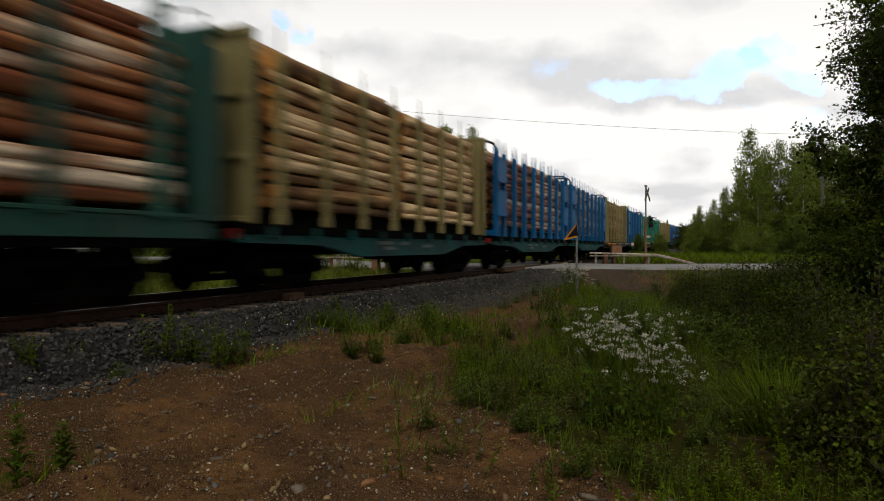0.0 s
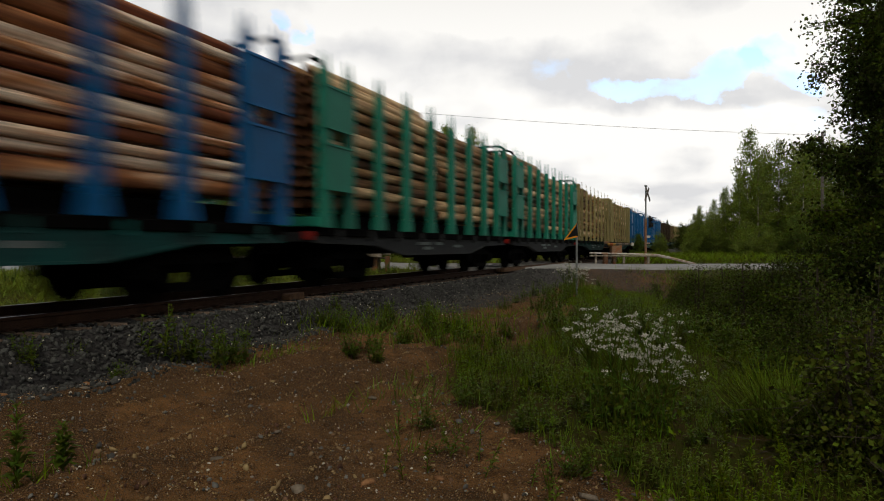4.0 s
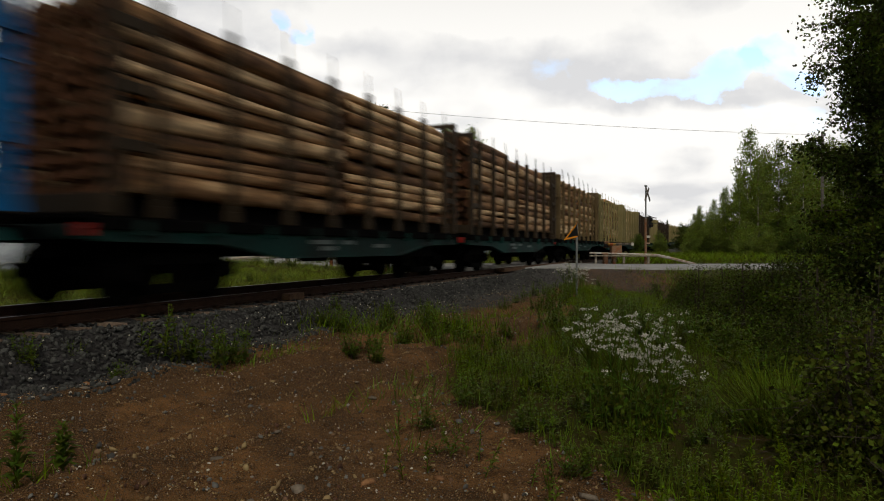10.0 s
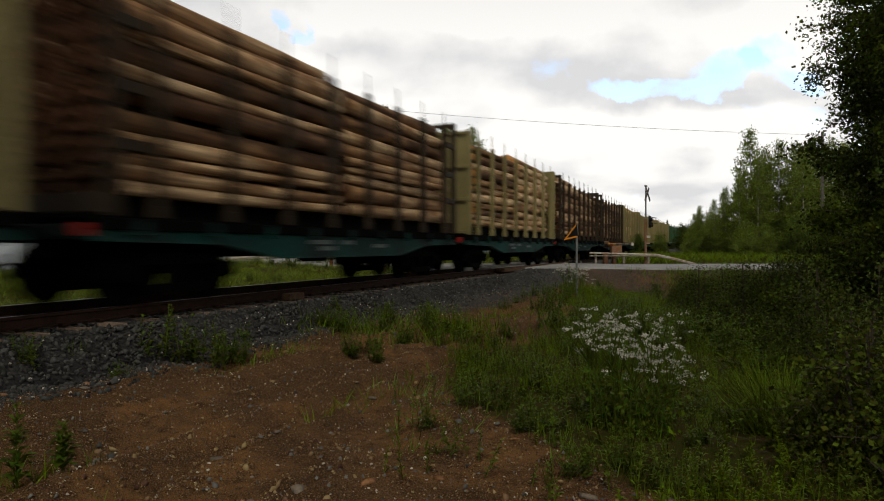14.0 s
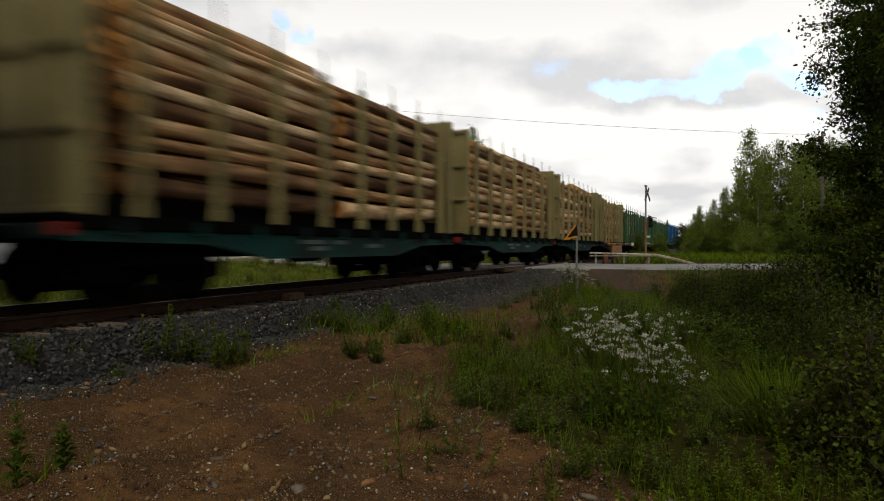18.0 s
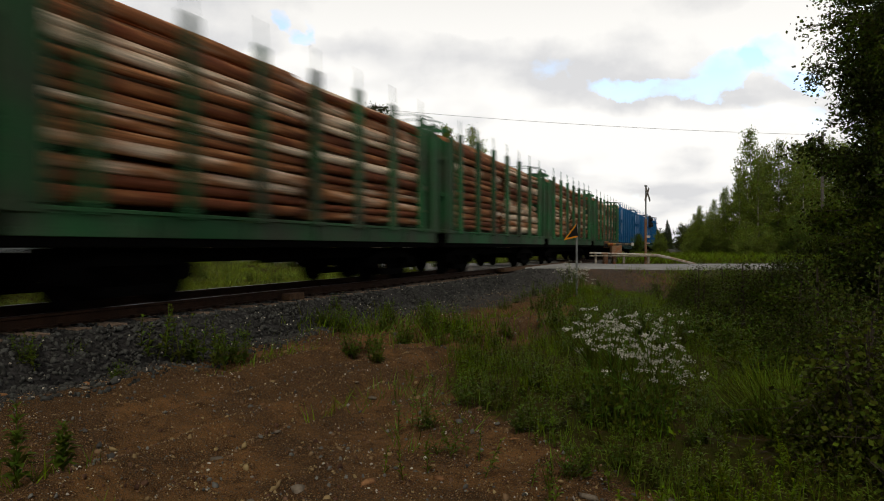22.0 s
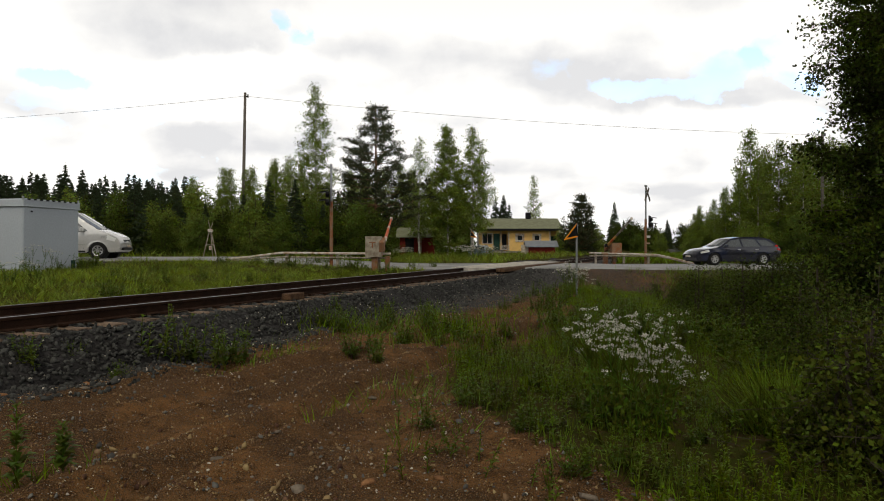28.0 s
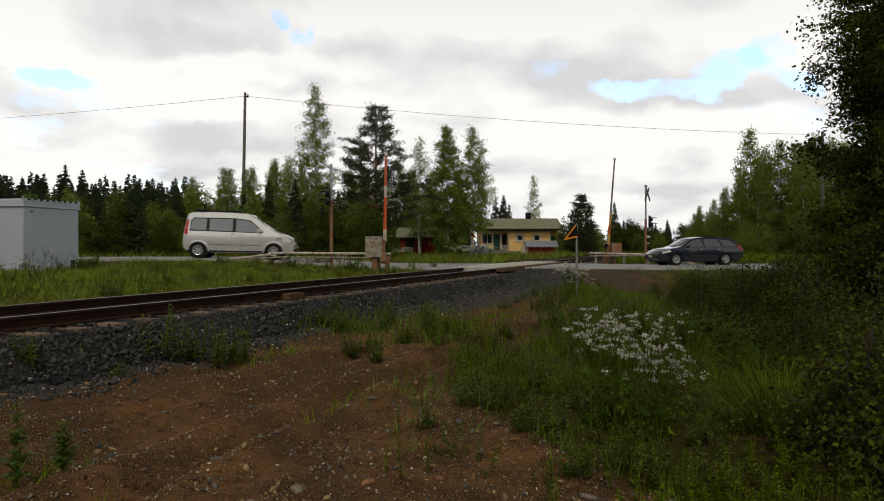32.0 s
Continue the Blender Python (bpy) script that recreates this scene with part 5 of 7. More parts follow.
    part("window_frame", boxes((-0.5, 0.8, 0.22, 0.29, 2.24, 2.36), (-0.5, 0.8, 0.22, 0.29, 1.04, 1.16), (-0.5, -0.36, 0.22, 0.29, 1.16, 2.24), (0.66, 0.8, 0.22, 0.29, 1.16, 2.24), (0.12, 0.18, 0.24, 0.29, 1.16, 2.24)), WHITE, w)
    part("pane", boxes((-0.36, 0.66, 0.36, 0.38, 1.16, 2.24)), GLASS, w)
    part("back_wall", boxes((-0.62, 8.4, 5.9, 6.0, 0.25, 2.75)), YELLOWWALL, h)
    roof = new("roof")
    roof.parent = h
    roof["label"] = "moss-green roof with dark eaves"
    b = bmesh.new()
    slab(b, [(-0.6, 2.72), (3.0, 4.05), (3.0, 4.2), (-0.6, 2.87)], -0.9, 8.9, axis="x")
    part("front_slope", b, ROOFGREEN, roof)
    b = bmesh.new()
    slab(b, [(6.6, 2.72), (3.0, 4.05), (3.0, 4.2), (6.6, 2.87)], -0.9, 8.9, axis="x")
    part("back_slope", b, ROOFGREEN, roof)
    part("eaves_board", boxes((-0.9, 8.9, -0.64, -0.6, 2.62, 2.86)), BLACKPAINT, roof, "dark eaves board")
    b = bmesh.new()
    slab(b, [(0.15, 2.75), (5.9, 2.75), (3.0, 4.0)], 8.42, 8.55, axis="x")
    part("gable", b, YELLOWWALL, roof)
    part("chimney", boxes((5.0, 5.6, 2.8, 3.4, 3.9, 4.9), bevel=0.02), BLACKPAINT, roof, "dark chimney")


house()


def shed(x, y, w, d, eave, ridge, wall, roof, label, name="shed"):
    s = thing(name, Matrix.Translation((x, y, z_at(x, y))), label, "shed")
    part("wall", boxes((0, w, 0, 0.1, 0, eave)), wall, s)
    part("wall", boxes((w - 0.1, w, 0.105, d, 0, eave)), wall, s)
    part("wall", boxes((0, 0.1, 0.105, d, 0, eave)), wall, s)
    part("wall", boxes((0.105, w - 0.105, d - 0.1, d, 0, eave)), wall, s)
    for k in (0, 1):
        b = bmesh.new()
        e = -0.3 if k == 0 else d + 0.3
        slab(b, [(e, eave - 0.1), (d / 2, ridge), (d / 2, ridge + 0.08), (e, eave - 0.02)], -0.35, w + 0.35, axis="x")
        part("roof_slope", b, roof, s)
    for x0 in (0.0, w - 0.1):
        b = bmesh.new()
        slab(b, [(0, eave), (d, eave), (d / 2, ridge - 0.02)], x0, x0 + 0.1, axis="x")
        part("gable", b, wall, s)
    return s


red = shed(-3.9, 63.0, 3.2, 3.2, 1.75, 2.55, REDWALL, ROOFGREEN, "small red wooden shed with a mossy grey roof under trees")
part("window_frame", boxes((2.905, 2.93, 1.2, 1.9, 0.75, 1.45)), WHITE, red)
part("door_trim", boxes((1.9, 2.0, -0.03, 0.0, 0.1, 1.7)), WHITE, red)
part("door", boxes((0.5, 1.3, -0.03, 0.0, 0.05, 1.6)), BLACKPAINT, red)
low = shed(8.9, 70.0, 2.7, 1.6, 0.85, 1.35, REDWALL, ROOFGREY, "low woodshed with a pale sheet roof and red front")
part("side_panel", boxes((-0.75, -0.02, 0.0, 0.08, 0.0, 1.0)), WHITE, low)


def yard_fence():
    f = thing("yard_fence", Matrix.Translation((2.2, 66.0, z_at(2, 66))), "low weathered board fence in front of the yard", "fence")
    for i in range(5):
        part("post", boxes((-0.05 + i * 0.9, 0.05 + i * 0.9, 0, 0.1, -0.1, 0.85)), POLEWOOD, f)
    for z in (0.3, 0.72):
        part("board", boxes((-0.1, 3.7, -0.03, 0.0, z, z + 0.14)), POLEWOOD, f)


yard_fence()

# ---- vehicles ----
SILVER = mat("silver_car_paint", (0.70, 0.69, 0.665), 0.26, 0.5, 0.06, 1.5, 8, 0.0, spec=0.4, coat=0.6)
NAVY = mat("dark_blue_car_paint", (0.006, 0.010, 0.030), 0.25, 0.0, 0.1, 1.5, 8, 0.0, hue=(0.010, 0.010, 0.014), spec=0.3, coat=0.8)
PALEBLUE = mat("pale_blue_car_paint", (0.22, 0.27, 0.33), 0.35, 0.3, 0.08, 1.5, 8, 0.0, coat=0.6)
TYRE = mat("tyre_rubber", (0.018, 0.018, 0.018), 0.85, 0, 0.2, 6, 50, 0.1)
ALLOY = mat("alloy_rim", (0.50, 0.50, 0.50), 0.35, 0.8, 0.1, 6, 30, 0.0)
TRIMBLACK = mat("black_trim", (0.02, 0.02, 0.02), 0.6, 0, 0.1, 5, 40, 0.02)
HEADLAMP = mat("clear_headlamp", (0.75, 0.76, 0.74), 0.12, 0.2, 0.05, 8, 30, 0.0)
TAILLAMP = mat("red_tail_lamp", (0.45, 0.02, 0.015), 0.2, 0, 0.05, 8, 30, 0.0)
LITLAMP = glow_mat("lit_low_lamp", (1.0, 0.96, 0.86), 2.0)


def shell(outline, half, cuts, material, name, parent, label=""):
    """A body of the given side outline, its flanks drawn in by half(x, z)."""
    b = bmesh.new()
    slab(b, outline, -1.0, 1.0)
    for kind, v in cuts:
        co, no = ((0, 0, v), (0, 0, 1)) if kind == "z" else ((v, 0, 0), (1, 0, 0))
        bmesh.ops.bisect_plane(b, geom=b.verts[:] + b.edges[:] + b.faces[:], plane_co=co, plane_no=no)
    for y in (-0.6, 0.0, 0.6):
        bmesh.ops.bisect_plane(b, geom=b.verts[:] + b.edges[:] + b.faces[:], plane_co=(0, y, 0), plane_no=(0, 1, 0))
    for v in b.verts:
        e = v.co.y
        v.co.y = e * half(v.co.x, v.co.z)
        if abs(e) < 0.9 and v.co.z > 0.5:
            v.co.z += 0.035 * (1 - e * e)
            if v.co.x > 1.5:
                v.co.x += 0.10 * (1 - e * e)
    bmesh.ops.triangulate(b, faces=[f for f in b.faces if len(f.verts) > 4])
    es = [e for e in b.edges if len(e.link_faces) == 2 and e.calc_face_angle(0) > 0.9]
    bmesh.ops.bevel(b, geom=es, offset=0.03, segments=2, affect="EDGES")
    ob = part(name, b, material, parent, label, smooth=False)
    for p in ob.data.polygons:
        p.use_smooth = True
    ob.data.set_sharp_from_angle(angle=radians(35))
    return ob


def arch(c, r, z0, n=8):
    return [(c + r * math.cos(a), max(z0, 0.30 + r * math.sin(a))) for a in np.linspace(math.pi, 0, n)]


def pane(outline, half, side, material, name, parent, proud=0.006, label=""):
    b = bmesh.new()
    ring = [b.verts.new((x, side * (half(x, z) + proud), z)) for x, z in outline]
    b.faces.new(ring)
    bmesh.ops.triangulate(b, faces=b.faces[:])
    bmesh.ops.recalc_face_normals(b, faces=b.faces[:])
    bmesh.ops.solidify(b, geom=b.faces[:], thickness=0.004)
    return part(name, b, material, parent, label)


def strip_pane(x0, z0, w0, x1, z1, w1, material, name, parent, lift=0.008):
    """A cross pane (windscreen, rear window) between two bars."""
    b = bmesh.new()
    d = Vector((x1 - x0, 0, z1 - z0))
    nrm = Vector((d.z, 0, -d.x)).normalized() * lift
    if nrm.z < 0:
        nrm = -nrm
    rows = []
    for f in (0.0, 1.0):
        w = w0 + (w1 - w0) * f
        rows.append([b.verts.new(Vector((x0 + d.x * f + (0.09 * (1 - e * e) if x0 > 0 else 0), e * w, z0 + d.z * f + 0.035 * (1 - e * e))) + nrm) for e in (-1, -0.6, 0, 0.6, 1)])
    for i in range(4):
        b.faces.new((rows[0][i], rows[0][i + 1], rows[1][i + 1], rows[1][i]))
    return part(name, b, material, parent)


def road_wheel(parent, x, y, r, spokes):
    w = new("wheel")
    w.parent = parent
    w.matrix_basis = pose(x, y, r)
    b = bmesh.new()
    prof = [(r * 0.62, -0.10), (r * 0.93, -0.105), (r, -0.075), (r, 0.075), (r * 0.93, 0.105), (r * 0.62, 0.10)]
    rings = [[b.verts.new((q * math.cos(a), yy, q * math.sin(a))) for q, yy in prof] for a in np.arange(24) * math.pi / 12]
    for i in range(24):
        p, q = rings[i], rings[(i + 1) % 24]
        for j in range(len(prof) - 1):
            b.faces.new((p[j], p[j + 1], q[j + 1], q[j]))
    bmesh.ops.recalc_face_normals(b, faces=b.faces[:])
    part("tyre", b, TYRE, w)
    b = bmesh.new()
    s = -1 if y < 0 else 1
    rod(b, (0, s * 0.02, 0), (0, s * 0.03, 0), r * 0.62, r * 0.62, 20)
    part("rim_well", b, TRIMBLACK, w)
    b = bmesh.new()
    for k in range(spokes):
        a = 2 * math.pi * k / spokes
        box(b, 0.03, r * 0.6, s * 0.07 - 0.02, s * 0.07 + 0.02, -r * 0.085, r * 0.085, m=pose(0, 0, 0, 0, -math.degrees(a), 0))
    rod(b, (0, s * 0.03, 0), (0, s * 0.097, 0), r * 0.2, r * 0.18, 12)
    ri, ro = r * 0.56, r * 0.64
    rg = [[b.verts.new((q * math.cos(a), s * yy, q * math.sin(a))) for q, yy in ((ro, 0.03), (ro, 0.104), (ri, 0.09), (ri, 0.03))] for a in np.arange(24) * math.pi / 12]
    for i in range(24):
        p, q = rg[i], rg[(i + 1) % 24]
        for j in range(3):
            b.faces.new((p[j], p[j + 1], q[j + 1], q[j]))
    bmesh.ops.recalc_face_normals(b, faces=b.faces[:])
    part("rim", b, ALLOY, w, "spoked alloy rim")
    return w


def van():
    """x forward, origin on the road under the middle."""
    v = thing("van", Matrix(), "silver people carrier with roof rails and dark windows", "van")
    wf, wr, r = 1.62, -1.58, 0.335
    out = [(-2.20, 0.42), (-2.22, 0.75), (-2.19, 1.05), (-2.10, 1.60), (-2.03, 1.90), (-1.88, 1.96), (-1.0, 1.99), (0.1, 1.98), (0.50, 1.945), (1.64, 1.20),
           (2.06, 1.06), (2.36, 0.90), (2.48, 0.66), (2.5, 0.45), (2.44, 0.28)]
    low = [(2.05, 0.25)] + [(wf + 0.40 * math.cos(a), 0.30 + 0.40 * math.sin(a)) for a in np.linspace(0.0, math.pi, 9)] + [(1.15, 0.24), (-1.1, 0.24)] \
        + [(wr + 0.40 * math.cos(a), 0.30 + 0.40 * math.sin(a)) for a in np.linspace(0.0, math.pi, 9)] + [(-2.02, 0.30)]
    half = lambda x, z: (0.955 - 0.21 * max(0.0, z - 1.10) / 0.85 - 0.16 * (0.85 - min(z, 1.05)) ** 2) * (1 - 0.10 * max(0.0, (x - 1.7) / 0.8) ** 2 - 0.03 * max(0.0, (-x - 1.95) / 0.25))
    shell(out + low, half, [("z", 1.05), ("z", 0.92), ("z", 0.75), ("z", 0.6), ("z", 0.45), ("z", 1.3), ("z", 1.5), ("z", 1.75), ("x", 1.7), ("x", 2.1), ("x", -1.95), ("x", 0.5)], SILVER, "body", v)
    part("underbody", boxes((-2.08, 2.3, -0.82, 0.82, 0.22, 0.5)), TRIMBLACK, v)
    for s in (1, -1):
        pane([(-1.945, 1.17), (1.06, 1.12), (1.21, 1.17), (0.60, 1.68), (0.0, 1.75), (-1.78, 1.75), (-1.91, 1.62)], half, s, TRIMBLACK, "window_band", v, 0.003, "black band round the side windows")
        pane([(-1.91, 1.22), (-1.24, 1.20), (-1.24, 1.71), (-1.77, 1.71), (-1.88, 1.60)], half, s, CARGLASS, "rear_side_window", v)
        pane([(-1.12, 1.20), (-0.14, 1.18), (-0.14, 1.71), (-1.12, 1.71)], half, s, CARGLASS, "middle_window", v)
        pane([(0.0, 1.17), (0.98, 1.14), (1.20, 1.17), (0.58, 1.64), (0.0, 1.71)], half, s, CARGLASS, "front_window", v)
        for x in (-1.18, -0.06, 1.06):
            pane([(x - 0.008, 0.42), (x + 0.008, 0.42), (x + 0.008, 1.10), (x - 0.008, 1.10)], half, s, TRIMBLACK, "door_gap", v, 0.003)
        # Thin black line paints the shade of the body crease.
        pane([(-2.10, 0.955), (1.9, 0.90), (1.9, 0.918), (-2.10, 0.975)], half, s, TRIMBLACK, "crease_line", v, 0.003)
        pane([(-1.15, 0.60), (1.1, 0.58), (1.1, 0.655), (-1.15, 0.675)], half, s, SILVER, "rub_strip", v, 0.018)
        # Black line below the rub strip paints its shadow.
        pane([(-1.15, 0.588), (1.1, 0.568), (1.1, 0.580), (-1.15, 0.600)], half, s, TRIMBLACK, "strip_shadow_gap", v, 0.010)
        pane([(-1.12, 0.26), (1.12, 0.26), (1.12, 0.33), (-1.12, 0.33)], half, s, TRIMBLACK, "sill_trim", v, 0.010)
        for x in (0.0 - 0.25, 0.2):
            b = boxes((x, x + 0.2, s * 0.955 - 0.02, s * 0.955 + 0.02, 1.02, 1.06), bevel=0.012)
            part("door_handle", b, SILVER, v)
        b = boxes((0.94, 1.10, s * 1.0 - 0.10, s * 1.0 + 0.10, 1.13, 1.32), bevel=0.04)
        part("wing_mirror", b, SILVER, v)
        b = bmesh.new()
        rod(b, (-1.8, s * 0.66, 2.06), (0.2, s * 0.66, 2.05), 0.026, n=8)
        for x in (-1.76, -0.8, 0.15):
            rod(b, (x, s * 0.66, 1.95), (x, s * 0.66, 2.055), 0.028, n=6)
        part("roof_rail", b, TRIMBLACK, v)
        pane([(1.98, 0.80), (2.30, 0.72), (2.36, 0.84), (2.02, 1.02)], half, s, HEADLAMP, "headlamp", v, 0.01)
        pane([(-2.17, 1.02), (-2.02, 1.02), (-1.98, 1.66), (-2.07, 1.66)], half, s, TAILLAMP, "tail_lamp", v, 0.01)
        for x in (wf, wr):
            lip = [(x + 0.455 * math.cos(a), 0.31 + 0.455 * math.sin(a)) for a in np.linspace(0.1, math.pi - 0.1, 11)]
            b = bmesh.new()
            prev = None
            for q, (lx, lz) in enumerate(lip):
                inner = (x + (lx - x) * 0.885, 0.31 + (lz - 0.31) * 0.885)
                pair = (b.verts.new((lx, s * (half(lx, lz) + 0.004), lz)), b.verts.new((inner[0], s * (half(lx, lz) + 0.014), inner[1])))
                if prev:
                    b.faces.new((prev[0], prev[1], pair[1], pair[0]))
                prev = pair
            part("arch_lip", b, SILVER, v)
            b = bmesh.new()
            rod(b, (x, s * 0.60, 0.33), (x, s * 0.84, 0.33), 0.40, n=20)
            part("wheel_well", b, TRIMBLACK, v)
    strip_pane(1.60, 1.225, 0.84, 0.56, 1.905, 0.70, CARGLASS, "windscreen", v, 0.015)
    strip_pane(-2.19, 1.20, 0.78, -2.08, 1.78, 0.70, CARGLASS, "rear_window", v, 0.015)
    part("grille", boxes((2.42, 2.55, -0.42, 0.42, 0.62, 0.80), bevel=0.03), TRIMBLACK, v)
    part("lower_grille", boxes((2.46, 2.60, -0.6, 0.6, 0.34, 0.46), bevel=0.03), TRIMBLACK, v)
    part("front_plate", boxes((2.585, 2.61, -0.22, 0.22, 0.48, 0.58), bevel=0.004), WHITE, v, "plain pale plate")
    rack = part("roof_bar", boxes((-1.62, -1.54, -0.74, 0.74, 2.085, 2.13), (-0.15, -0.07, -0.74, 0.74, 2.085, 2.13), bevel=0.01), TRIMBLACK, v)
    wheels = [road_wheel(v, x, s * 0.86, r, 7) for x in (wf, wr) for s in (1, -1)]
    return v, wheels, r


def estate(name, label, paint):
    v = thing(name, Matrix(), label, "car")
    wf, wr, r = 1.42, -1.34, 0.32
    out = [(-2.36, 0.40), (-2.40, 0.62), (-2.36, 0.88), (-2.18, 1.08), (-1.86, 1.36), (-1.6, 1.43), (-0.6, 1.475), (0.2, 1.44), (0.45, 1.38), (1.05, 1.02), (1.25, 0.94),
           (1.9, 0.83), (2.22, 0.70), (2.36, 0.55), (2.38, 0.38), (2.32, 0.24)]
    low = [(1.86, 0.20)] + [(wf + 0.375 * math.cos(a), 0.29 + 0.375 * math.sin(a)) for a in np.linspace(0.0, math.pi, 9)] + [(1.0, 0.19), (-0.9, 0.19)] \
        + [(wr + 0.375 * math.cos(a), 0.29 + 0.375 * math.sin(a)) for a in np.linspace(0.0, math.pi, 9)] + [(-1.85, 0.24)]
    half = lambda x, z: (0.895 - 0.26 * max(0.0, z - 0.92) / 0.55 - 0.20 * (0.68 - min(z, 0.92)) ** 2) * (1 - 0.14 * max(0.0, (x - 1.5) / 0.88) ** 2 - 0.08 * max(0.0, (-x - 1.9) / 0.5) ** 2)
    shell(out + low, half, [("z", 0.92), ("z", 0.8), ("z", 0.68), ("z", 0.55), ("z", 0.42), ("z", 1.05), ("z", 1.2), ("z", 1.33), ("x", 1.5), ("x", 1.95), ("x", -1.95), ("x", 0.3)], paint, "body", v)
    part("underbody", boxes((-2.2, 2.2, -0.76, 0.76, 0.18, 0.42)), TRIMBLACK, v)
    for s in (1, -1):
        pane([(0.98, 0.97), (0.42, 1.32), (-0.05, 1.37), (-0.12, 0.97)], half, s, CARGLASS, "front_window", v)
        pane([(-0.22, 0.97), (-0.15, 1.37), (-0.95, 1.36), (-1.16, 0.98)], half, s, CARGLASS, "rear_door_window", v)
        pane([(-1.26, 0.99), (-1.05, 1.35), (-1.62, 1.31), (-1.98, 1.08), (-1.9, 1.01)], half, s, CARGLASS, "load_window", v)
        for x in (0.98, -0.17, -1.12):
            pane([(x - 0.007, 0.34), (x + 0.007, 0.34), (x + 0.007, 0.95), (x - 0.007, 0.95)], half, s, TRIMBLACK, "door_gap", v, 0.003)
        for x in (-0.05, -1.05):
            part("door_handle", boxes((x, x + 0.18, s * 0.9 - 0.015, s * 0.9 + 0.015, 0.80, 0.835), bevel=0.01), ALLOY, v)
        part("wing_mirror", boxes((0.72, 0.86, s * 0.96 - 0.09, s * 0.96 + 0.09, 0.95, 1.07), bevel=0.035), paint, v)
        pane([(1.70, 0.70), (2.16, 0.60), (2.20, 0.70), (1.78, 0.82)], half, s, HEADLAMP, "headlamp", v, 0.012)
        part("low_lamp", boxes((2.22, 2.33, s * 0.66 - 0.07, s * 0.66 + 0.07, 0.33, 0.41), bevel=0.02), LITLAMP, v, "lit low lamp")
        pane([(-2.34, 0.78), (-2.16, 0.80), (-2.02, 1.06), (-2.16, 1.06)], half, s, TAILLAMP, "tail_lamp", v, 0.012)
        pane([(-2.30, 0.42), (2.25, 0.38), (2.25, 0.44), (-2.30, 0.48)], half, s, TRIMBLACK, "rub_strip", v, 0.012)
        b = bmesh.new()
        rod(b, (-1.5, s * 0.60, 1.475), (0.0, s * 0.60, 1.485), 0.018, n=8)
        part("roof_rail", b, TRIMBLACK, v)
        for x in (wf, wr):
            b = bmesh.new()
            rod(b, (x, s * 0.56, 0.32), (x, s * 0.79, 0.32), 0.375, n=20)
            part("wheel_well", b, TRIMBLACK, v)
    strip_pane(1.06, 1.0, 0.74, 0.48, 1.36, 0.62, CARGLASS, "windscreen", v, 0.015)
    strip_pane(-2.14, 1.1, 0.70, -1.9, 1.34, 0.60, CARGLASS, "rear_window", v, 0.015)
    part("grille", boxes((2.26, 2.38, -0.4, 0.4, 0.5, 0.64), bevel=0.02), TRIMBLACK, v)
    part("front_plate", boxes((2.44, 2.47, -0.24, 0.24, 0.42, 0.52), bevel=0.004), WHITE, v, "plain pale plate")
    wheels = [road_wheel(v, x, s * 0.80, r, 6) for x in (wf, wr) for s in (1, -1)]
    return v, wheels, r


VAN = van()
CAR = estate("estate_car", "dark blue dusty estate car with alloy rims", NAVY)
yard_car = estate("parked_car", "pale blue car parked by the yellow house", PALEBLUE)[0]
yard_car.matrix_basis = pose(3.7, 64.0, z_at(3.7, 64), 0, 0, 76)

# where each vehicle's nose is along the road, second by second
VAN_ROWS = [(0, -15.10), (26.0, -15.10), (26.8, -14.85), (27.5, -14.2), (28, -13.82), (28.5, -13.22), (29, -12.52), (29.5, -11.89), (30, -10.86), (30.5, -9.84), (31, -8.71), (31.5, -7.65), (32, -6.60)]
CAR_ROWS = [(0, 140.74), (12, 76.71), (18, 42.56), (21, 27.93), (22.5, 21.83), (23.5, 18.84), (24, 17.59), (24.5, 16.49), (25, 15.55), (25.5, 14.79), (26.5, 13.78), (27.5, 13.30), (28, 13.2), (28.5, 13.1), (29, 12.98), (29.5, 12.82), (30, 12.6), (30.5, 12.27), (31, 11.88), (31.5, 11.43), (32, 11.07)]

# ---- trees ----
LEAF_BIRCH = leaf_mat("birch_leaves", (0.165, 0.215, 0.030), 0.5, 0.4)
LEAF_ALDER = leaf_mat("dark_broad_leaves", (0.050, 0.068, 0.006), 0.8, 0.2)
LEAF_BUSH = leaf_mat("bush_leaves", (0.098, 0.140, 0.018), 0.45, 0.35)
LEAF_YOUNG = leaf_mat("young_leaves", (0.068, 0.086, 0.006), 0.75, 0.2)
NEEDLE_PINE = leaf_mat("pine_needles", (0.045, 0.054, 0.022), 0.35, 0.1)
NEEDLE_SPRUCE = leaf_mat("spruce_needles", (0.046, 0.064, 0.028), 0.35, 0.08)


